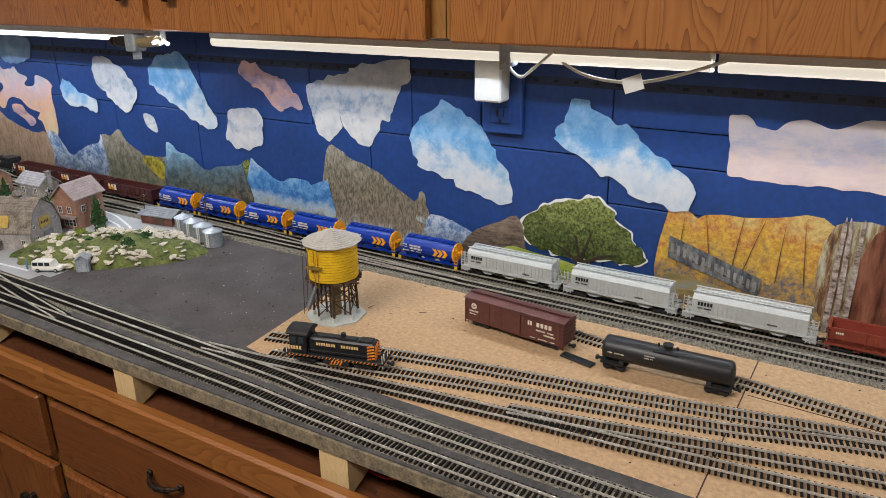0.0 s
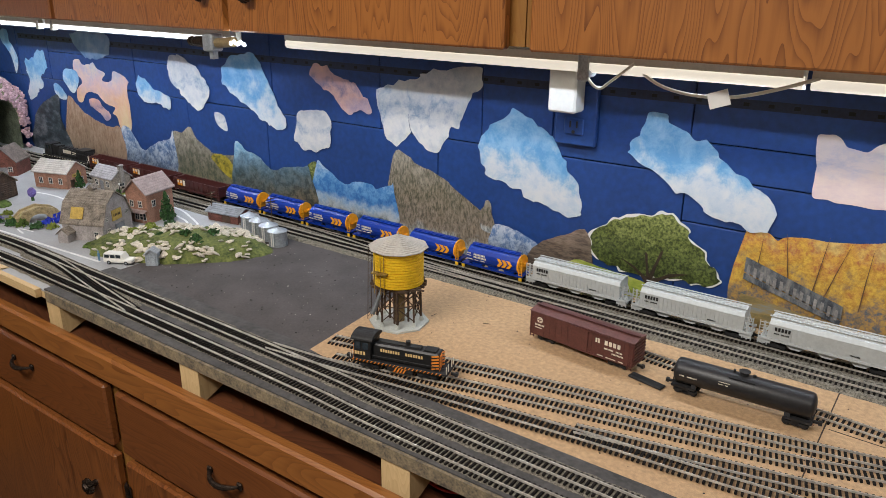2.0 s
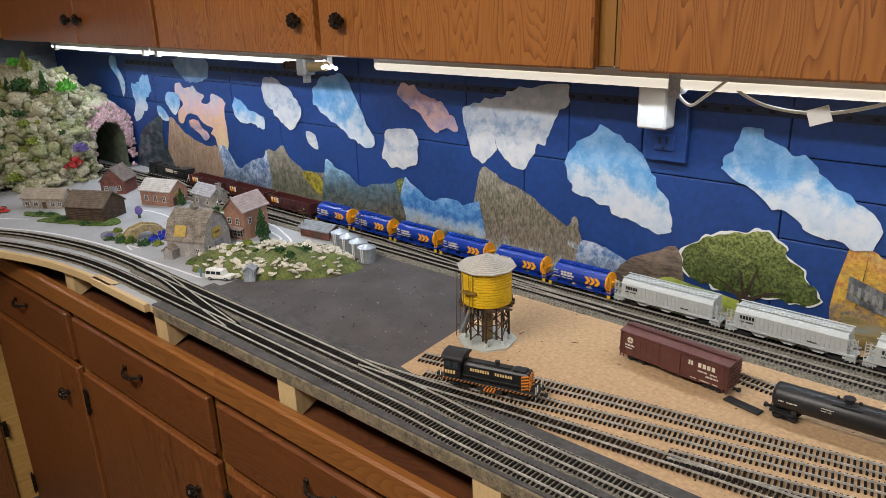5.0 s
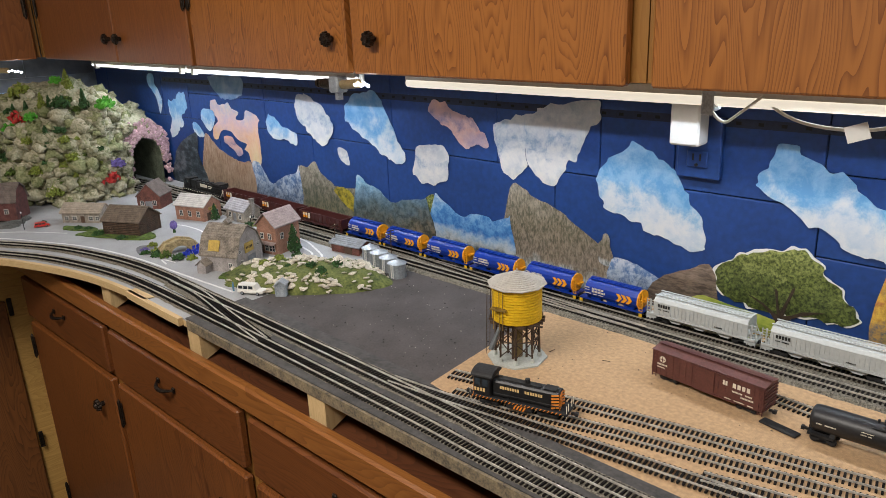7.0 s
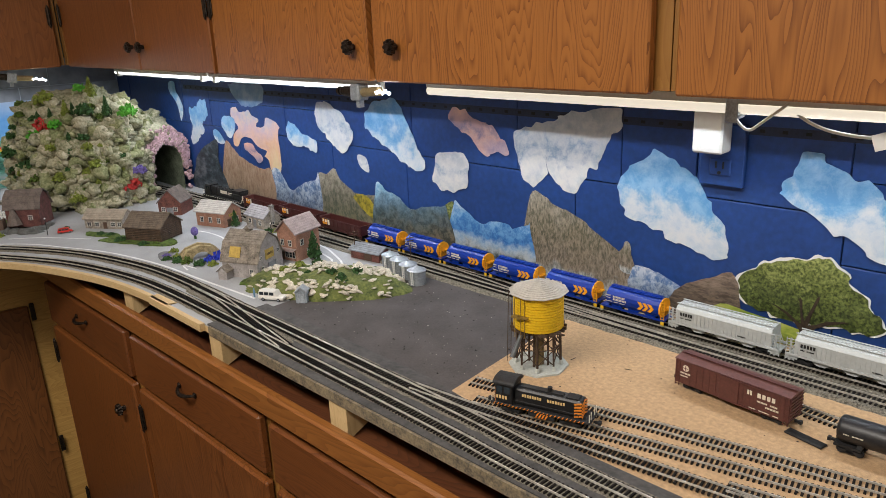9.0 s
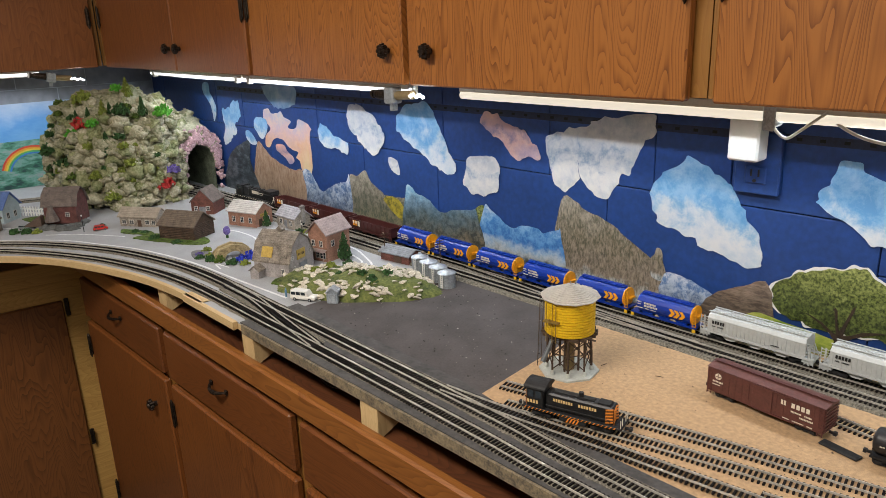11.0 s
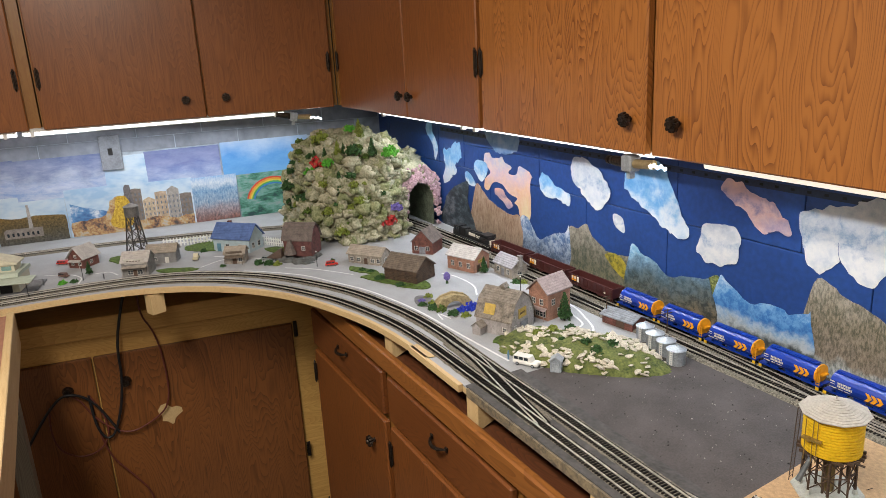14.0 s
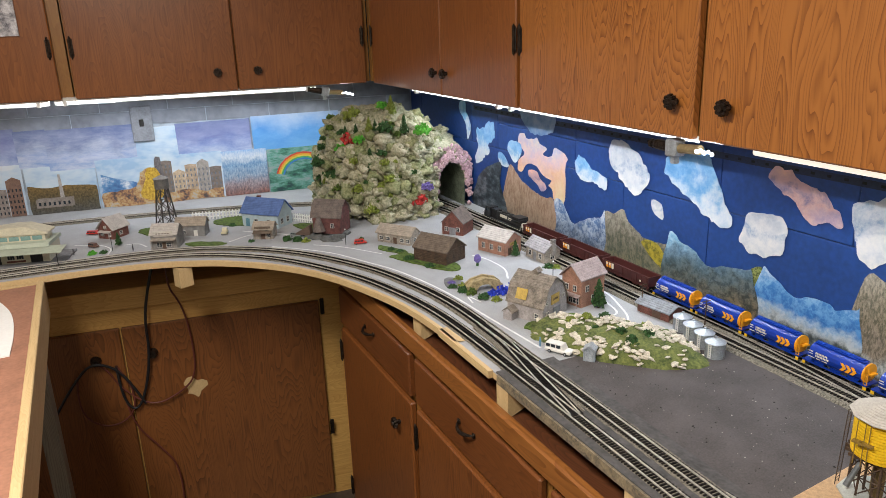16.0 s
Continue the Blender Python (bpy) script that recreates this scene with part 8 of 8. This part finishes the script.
def steel_tank():
    t = thing("steel_water_tank", "dark water tank on a tall lattice tower", "water tower", pose(0.480, -1.005, 0.9995, 0, 0, 20))
    g = mat("dark_steel", (0.07, 0.065, 0.06), 0.6, 0.3, var=0.3)
    lo, hi, H = 0.026, 0.014, 0.125
    c = ((-1, -1), (1, -1), (1, 1), (-1, 1))
    for x, y in c:
        part("leg", rod(B(), (x * lo, y * lo, 0), (x * hi, y * hi, H), 0.0026, 0.0023, 6), g, t)
    for i in range(4):
        a, b = c[i], c[(i + 1) % 4]
        bm = B()
        for k in range(3):
            f0, f1 = k / 3, (k + 1) / 3
            r0, r1 = lo + (hi - lo) * f0, lo + (hi - lo) * f1
            rod(bm, (a[0] * r0, a[1] * r0, H * f0), (b[0] * r1, b[1] * r1, H * f1), 0.0014, 0.0014, 4)
            rod(bm, (b[0] * r0, b[1] * r0, H * f0), (a[0] * r1, a[1] * r1, H * f1), 0.0014, 0.0014, 4)
            rod(bm, (a[0] * r1, a[1] * r1, H * f1), (b[0] * r1, b[1] * r1, H * f1), 0.0010, 0.0010, 4)
        part("brace", bm, g, t)
    part("tank", rod(B(), (0, 0, H), (0, 0, H + 0.034), 0.023, 0.023, 24), mat("grey_tank", (0.13, 0.125, 0.12), 0.6, var=0.25), t)
    part("tank_roof", rod(B(), (0, 0, H + 0.034), (0, 0, H + 0.045), 0.0245, 0.001, 24), mat("grey_tank_roof", (0.24, 0.23, 0.22), 0.6, var=0.2), t)


steel_tank()


def picket(p0, p1, n):
    f = thing("picket_fence", "white picket fence on the grass", "fence", None, "picket fences")
    a, b = Vector((*p0, 0.9995)), Vector((*p1, 0.9995))
    d = (b - a).normalized()
    ang = math.atan2(d.y, d.x)
    for z in (0.008, 0.020):
        bm = box(B(), 0, (b - a).length, -0.0008, 0.0008, z, z + 0.003)
        bm.transform(Matrix.Translation(a) @ Matrix.Rotation(ang, 4, "Z"))
        part("rail", bm, WHITE, f)
    bm = prism(B(), [(-0.0024, 0), (0.0024, 0), (0.0024, 0.026), (0, 0.030), (-0.0024, 0.026)], -0.0016, -0.0008, "XZ")
    me = mesh_of(bm, WHITE)
    for k in range(n):
        ob = new("picket", me)
        ob.parent = f
        ob.matrix_world = Matrix.Translation(a.lerp(b, (k + 0.5) / n)) @ Matrix.Rotation(ang, 4, "Z")


picket((0.47, -0.925), (0.51, -0.765), 15)
picket((0.66, -0.625), (0.735, -0.575), 9)


def silo(x, y):
    s = thing("grain_bin", "small galvanised grain bin with a cone roof", "silo", pose(x, y, 0.9995) @ Matrix.Diagonal((1.38, 1.38, 1.08, 1)), "grain bins")
    bm = B()
    for k in range(7):
        rod(bm, (0, 0, k * 0.0040), (0, 0, k * 0.0040 + 0.0026), 0.0135, 0.0135, 20, False)
        rod(bm, (0, 0, k * 0.0040 + 0.0026), (0, 0, k * 0.0040 + 0.0040), 0.0131, 0.0131, 20, True)
    part("wall", bm, SILVER, s)
    bm = rod(B(), (0, 0, 0.028), (0, 0, 0.035), 0.0145, 0.002, 20)
    rod(bm, (0, 0, 0.035), (0, 0, 0.037), 0.0022, 0.0022, 8)
    part("roof", bm, SILVER, s)
    bm = B()
    ladder(bm, 0.004, -0.0142, 0.002, 0.029, 0.004, 7)
    part("ladder", bm, WHITE, s)


for x, y in ((1.972, -0.150), (2.012, -0.160), (2.053, -0.170), (2.095, -0.184)):
    silo(x, y)


# stony hillock between the town and the charcoal board
def hillock():
    t = thing("hillock", "grassy hillock strewn with pale flat stones", "model hill")
    bm = B()
    n = 44
    grid = {}
    cx, cy = 1.955, -0.312

    def height(x, y):
        u, v = (x - cx) * math.cos(radians(32)) + (y - cy) * math.sin(radians(32)), -(x - cx) * math.sin(radians(32)) + (y - cy) * math.cos(radians(32))
        d = (u / 0.185) ** 2 + (v / 0.088) ** 2 + 0.25 * noise.noise(Vector((x * 18, y * 18, 1)))
        return 0.035 * max(0.0, 1 - d) ** 0.6 + 0.006 * noise.noise(Vector((x * 60, y * 60, 4))) * (1 if d < 1 else 0) - (0.004 if d >= 1 else 0)
    for i in range(n + 1):
        for j in range(n + 1):
            x, y = 1.78 + 0.37 * i / n, -0.47 + 0.35 * j / n
            grid[i, j] = bm.verts.new((x, y, 0.9995 + height(x, y)))
    for i in range(n):
        for j in range(n):
            q = [grid[i, j], grid[i + 1, j], grid[i + 1, j + 1], grid[i, j + 1]]
            if max(v.co.z for v in q) > 0.9996:
                bm.faces.new(q)
    for v in [v for v in bm.verts if not v.link_faces]:
        bm.verts.remove(v)
    part("turf", bm, mat("hill_turf", (0.13, 0.145, 0.04), 0.95, var=0.4, scale=34, bump=1.0, dark=(0.03, 0.05, 0.012)), t, "mottled green turf", True)
    shapes = []
    for k in range(12):
        b2 = B()
        lump(b2, (0, 0, 0), 0.0074, 1, 0.6, 1.5 + 0.7 * k, (1.0, 0.72, 0.30))
        shapes.append(mesh_of(b2, STONE))
    random.seed(9)
    k = 0
    while k < 290:
        x, y = 1.79 + 0.35 * random.random(), -0.465 + 0.34 * random.random()
        h = height(x, y)
        v = -(x - cx) * math.sin(radians(32)) + (y - cy) * math.cos(radians(32))
        if h < 0.0005 or (random.random() < 0.75 and -0.045 < v < 0.012) or (noise.noise(Vector((x * 22, y * 22, 9))) < -0.05 and random.random() < 0.7):
            continue
        ob = new("stone", shapes[k % 12])
        ob.parent = t
        s = 0.65 + 1.0 * random.random()
        ob.matrix_world = pose(x, y, 0.9995 + h + 0.001, 50 * random.random() - 25, 50 * random.random() - 25, 360 * random.random()) @ Matrix.Scale(s, 4)
        k += 1
    return height


hh = hillock()
random.seed(31)
for k in range(9):
    x, y = 1.87 + 0.2 * random.random(), -0.38 + 0.18 * random.random()
    if hh(x, y) > 0.006:
        bush("hill_shrub", x, y, 0.9985 + hh(x, y), 0.008 + 0.007 * random.random(), LEAF if k % 3 else OLIVE, "small green shrub on the hillock")


def vehicle(name, label, x, y, rot, L, W, H, material, cabf=(0.15, 0.95), glass=True, z=0.9995):
    v = thing(name, label, "model car", pose(x, y, z, 0, 0, rot), "model cars")
    b = 0.52 * H
    part("body", box(B(), -L / 2, L / 2, -W / 2, W / 2, 0.13 * H + 0.001, b, None, L * 0.03), material, v)
    x0, x1 = -L / 2 + L * (1 - cabf[1]), L / 2 - L * cabf[0]
    part("cabin", prism(B(), [(x0, b - 0.0005), (x1, b - 0.0005), (x1 - L * 0.1, H), (x0 + L * 0.04, H)], -W / 2 * 0.86, W / 2 * 0.86, "XZ"), material, v)
    bm = B()
    for s in (-1, 1):
        n = 3
        for i in range(n):
            a = x0 + L * 0.05 + (x1 - x0 - L * 0.16) * i / n
            e = x0 + L * 0.05 + (x1 - x0 - L * 0.16) * (i + 0.85) / n
            ya, yb = sorted((s * W / 2 * 0.855, s * W / 2 * 0.885))
            box(bm, a, e, ya, yb, b + 0.1 * H, H * 0.92)
    part("side_glass", bm, GLASS, v)
    for sx in (-0.3, 0.3):
        for s in (-1, 1):
            w = part("tyre", rod(B(), (sx * L, s * W * 0.42, 0.16 * H + 0.001), (sx * L, s * W * 0.51, 0.16 * H + 0.001), 0.18 * H, 0.18 * H, 12), BLACKM, v)
            part("rim", rod(B(), (sx * L, s * W * 0.515, 0.16 * H + 0.001), (sx * L, s * W * 0.525, 0.16 * H + 0.001), 0.09 * H, 0.09 * H, 10), SILVER, w)
    return v


REDCAR = mat("red_car_paint", (0.50, 0.03, 0.02), 0.3, var=0.05)
vehicle("white_van", "white model van parked by the hillock", 1.937, -0.432, 28, 0.056, 0.021, 0.021, mat("white_car_paint", (0.72, 0.71, 0.66), 0.35, var=0.05), (0.24, 1.0))
vehicle("red_car", "tiny red model car on the street", 1.035, -0.52, 75, 0.038, 0.016, 0.014, REDCAR)
vehicle("red_car", "tiny red model car on the street", 0.475, -1.23, 60, 0.045, 0.017, 0.013, REDCAR)
vehicle("cream_truck", "tiny cream model truck on the street", 0.700, -0.855, -20, 0.036, 0.017, 0.020, mat("cream_truck_paint", (0.55, 0.50, 0.33), 0.4, var=0.06), (0.3, 0.8))
vehicle("grey_car", "tiny grey model car on the street", 0.855, -0.665, 40, 0.040, 0.016, 0.013, mat("grey_car_paint", (0.22, 0.25, 0.24), 0.35, var=0.05))
vehicle("brown_car", "tiny old brown model car on the street", 0.635, -1.235, 40, 0.034, 0.015, 0.014, mat("brown_car_paint", (0.14, 0.07, 0.05), 0.4))
vehicle("dark_truck", "dark model truck behind the barn", 1.72, -0.295, 10, 0.06, 0.018, 0.016, BLACKM, (0.5, 0.9))

# trees, shrubs and grass in the town
random.seed(5)
for x, y, h in ((1.790, -0.225, 0.070), (1.375, -0.190, 0.048), (1.655, -0.315, 0.048), (1.565, -0.235, 0.03), (0.655, -1.165, 0.042), (1.200, -0.155, 0.03), (1.69, -0.33, 0.045)):
    fir(x, y, 0.9995, h, LEAF, "green model fir tree in the town")
for x, y, r, m in ((1.25, -0.455, 0.016, LEAF), (1.335, -0.43, 0.013, LEAF), (1.36, -0.41, 0.010, GRASS), (1.145, -0.465, 0.012, LEAF), (1.17, -0.45, 0.012, LEAF), (1.50, -0.165, 0.014, LEAF), (1.515, -0.15, 0.012, OLIVE),
                   (0.88, -0.70, 0.016, LEAF), (0.905, -0.675, 0.016, LEAF), (0.925, -0.655, 0.014, OLIVE), (0.835, -0.80, 0.010, LEAF), (0.62, -0.815, 0.012, LEAF), (0.71, -1.24, 0.014, LIME), (0.715, -1.21, 0.012, LEAF), (1.505, -0.45, 0.012, LEAF), (1.48, -0.44, 0.010, PURPLE), (1.46, -0.41, 0.012, OLIVE), (0.99, -0.5, 0.008, LEAF), (1.52, -0.40, 0.011, LEAF)):
    bush("town_shrub", x, y, 0.999, r, m, "low leafy shrub by the model street", 0.8)


def grass(pts, seed):
    random.seed(seed)
    return solid("grass_patch", prism(B(), ragged(pts, 0.008, 5, seed), 0.9994, 1.0022), GRASS, "rough green model grass", "grass", None, "", "stuff")


grass([(1.20, -0.49), (1.30, -0.45), (1.37, -0.42), (1.40, -0.38), (1.34, -0.36), (1.22, -0.42)], 1)
grass([(0.53, -0.86), (0.60, -0.84), (0.66, -0.72), (0.60, -0.70), (0.50, -0.78)], 2)
grass([(0.72, -0.64), (0.80, -0.62), (0.82, -0.58), (0.74, -0.58)], 3)
grass([(0.755, -0.985), (0.815, -0.94), (0.815, -0.87), (0.76, -0.93)], 4)
grass([(0.52, -1.10), (0.60, -1.07), (0.58, -1.03), (0.50, -1.06)], 6)
grass([(1.80, -0.43), (1.86, -0.38), (1.80, -0.29), (1.78, -0.36)], 7)
grass([(1.09, -0.475), (1.18, -0.43), (1.20, -0.45), (1.12, -0.49)], 8)


# garden bridge with blue flowers
def bridge():
    t = thing("stone_garden_bridge", "small tan stone arch bridge with planting", "model bridge", pose(1.553, -0.388, 0.9995, 0, 0, 76))
    arch = [(-0.046, 0), (-0.022, 0)] + [(0.022 * -math.cos(math.pi * k / 8), 0.018 * math.sin(math.pi * k / 8)) for k in range(1, 8)] + [(0.022, 0), (0.046, 0), (0.044, 0.014), (0.030, 0.026), (0, 0.034), (-0.030, 0.026), (-0.044, 0.014)]
    m = mat("tan_bridge_stone", (0.40, 0.32, 0.17), 0.85, var=0.3, scale=120, bump=0.8)
    part("arch_wall", prism(B(), arch, -0.017, -0.011, "XZ"), m, t)
    part("arch_wall", prism(B(), arch, 0.011, 0.017, "XZ"), m, t)
    part("deck", prism(B(), [(-0.044, 0.008), (-0.030, 0.019), (0, 0.026), (0.030, 0.019), (0.044, 0.008), (0.044, 0.010), (0.030, 0.022), (0, 0.029), (-0.030, 0.022), (-0.044, 0.010)], -0.011, 0.011, "XZ"), m, t)


bridge()
random.seed(8)
for x, y, r, m in ((1.60, -0.36, 0.018, COBALT), (1.615, -0.33, 0.016, COBALT), (1.58, -0.315, 0.016, COBALT), (1.60, -0.39, 0.014, COBALT), (1.57, -0.43, 0.014, GRASS), (1.545, -0.44, 0.014, LEAF), (1.61, -0.42, 0.014, LEAF), (1.635, -0.40, 0.012, OLIVE), (1.52, -0.43, 0.012, OLIVE)):
    bush("garden_flowers", x, y, 1.001, r, m, "bright flower clump beside the garden bridge", 0.9)
topi = thing("purple_topiary", "round purple topiary on a green stem", "model tree", pose(1.392, -0.318, 0.9995))
part("stem", rod(B(), (0, 0, 0), (0, 0, 0.012), 0.004, 0.003, 8), LEAF, topi)
part("crown", lump(B(), (0, 0, 0.020), 0.011, 3, 0.15, 6.0, (0.85, 0.85, 1.1)), PURPLE, topi)
solid("stone_paving", prism(B(), ragged([(1.44, -0.44), (1.50, -0.46), (1.53, -0.43), (1.49, -0.41), (1.45, -0.415)], 0.006, 4, 3.0), 0.9994, 1.001), mat("dark_paving", (0.16, 0.16, 0.165), 0.85, var=0.25, scale=80), "dark stone paving by the garden", "paving")


# small lamp posts, poles and figures
def lamp_post(x, y, h=0.045):
    t = thing("model_lamp_post", "tiny black lamp post with a round globe", "lamp post", pose(x, y, 0.9995), "model lamp posts")
    part("pole", rod(B(), (0, 0, 0), (0, 0, h), 0.0011, 0.0008, 6), BLACKM, t)
    part("globe", lump(B(), (0, 0, h + 0.002), 0.0026, 1, 0), WHITE, t)


for x, y in ((1.58, -0.205), (0.71, -1.185), (1.02, -0.56), (1.63, -0.30)):
    lamp_post(x, y)
for x, y in ((1.845, -0.148), (1.985, -0.10)):
    t = thing("telegraph_pole", "brown model telegraph pole with a crossarm", "pole", pose(x, y, 0.9995, 0, 0, 85), "telegraph poles")
    part("pole", rod(B(), (0, 0, 0), (0, 0, 0.062), 0.0014, 0.0011, 6), TIMBER, t)
    for z in (0.050, 0.057):
        part("crossarm", box(B(), -0.011, 0.011, -0.0008, 0.0008, z, z + 0.0018), TIMBER, t)
for x, y, c in ((1.893, -0.448, (0.10, 0.22, 0.34)), (0.69, -1.29, (0.10, 0.10, 0.11)), (0.735, -1.13, (0.08, 0.08, 0.09))):
    bm = B()
    rod(bm, (0, 0, 0), (0, 0, 0.010), 0.0016, 0.0022, 6)
    rod(bm, (0, 0, 0.010), (0, 0, 0.016), 0.0026, 0.0018, 6)
    lump(bm, (0, 0, 0.0185), 0.0018, 1, 0)
    solid("toy_figure", bm, mat("toy_paint_%d" % int(c[0] * 1000 + c[2] * 100), c, 0.6), "tiny plain painted toy figure", "figurine", pose(x, y, 0.9995))

# painted lines on the town streets


def street_line(pts, w=0.005):
    path = smooth_path(pts, 0.008)
    bm = lip(path, -w / 2, w / 2, 0.9996, 1.0001)
    return part("road_line", bm, ROADLINE, board, "white painted road line")


street_line([(1.90, -0.452), (1.72, -0.465), (1.55, -0.475), (1.42, -0.495), (1.30, -0.525), (1.18, -0.575), (1.08, -0.62), (0.99, -0.69), (0.92, -0.76)])
street_line([(1.90, -0.235), (1.86, -0.20), (1.80, -0.175), (1.74, -0.155), (1.66, -0.145)])
street_line([(1.82, -0.245), (1.84, -0.23), (1.83, -0.205), (1.78, -0.19), (1.70, -0.175)])
street_line([(1.52, -0.30), (1.45, -0.27), (1.36, -0.27), (1.30, -0.29)])
street_line([(1.16, -0.50), (1.04, -0.575), (0.97, -0.645)], 0.004)
street_line([(1.62, -0.455), (1.58, -0.445), (1.63, -0.435)], 0.004)
street_line([(0.80, -0.86), (0.76, -0.78), (0.80, -0.70), (0.88, -0.66)], 0.004)
for k in range(4):
    street_line([(0.70 + 0.018 * k, -0.80 + 0.015 * k), (0.74 + 0.018 * k, -0.76 + 0.015 * k)], 0.004)
street_line([(0.74, -1.20), (0.68, -1.19), (0.62, -1.22), (0.58, -1.29)], 0.004)
street_line([(0.72, -1.09), (0.67, -1.11), (0.66, -1.15)], 0.004)

# rear track along the pale wall
track("rear_track", [(0.50, -0.45), (0.40, -0.70), (0.345, -0.90), (0.30, -1.10), (0.26, -1.35), (0.22, -1.7), (0.19, -1.95)], "rear track along the pale wall", 0.9995, BALLAST, 0.004)

# ---- the side desk ----
desk = thing("side_desk", "brown hardboard side wing with a pine edge", "desk")
DESKTOP = mat("brown_hardboard", (0.33, 0.16, 0.10), 0.6, var=0.12, scale=20, bump=0.1)
part("top", box(B(), 0.895, 2.35, -2.05, -1.383, 0.968, 0.990), DESKTOP, desk)
part("pine_edge", box(B(), 0.885, 2.35, -1.3825, -1.365, 0.900, 0.996, None, 0.002), PINE, desk)
part("back_edge", box(B(), 0.878, 0.8945, -2.05, -1.365, 0.93, 0.992), PINE, desk)
for x, y in ((1.02, -1.41), (2.25, -1.41), (1.02, -1.98), (2.25, -1.98)):
    part("leg", box(B(), x - 0.045, x + 0.045, y - 0.02, y + 0.02, -0.1, 0.9675), wood("grey_leg", (0.22, 0.20, 0.15), (0.10, 0.09, 0.07), 0.7, "Z"), desk)
arc = [(0.96, -1.50), (1.10, -1.455), (1.24, -1.44), (1.38, -1.44)]
bed = lip(smooth_path(arc, 0.01), -0.024, 0.024, 0.9901, 0.9935)
solid("foam_roadbed", bed, WHITE, "white foam track bed lying on the desk", "track bed")
track("loose_track", [(1.12, -1.512), (1.3, -1.50), (1.5, -1.492), (1.75, -1.49)], "loose length of black track on the desk", 0.9902)
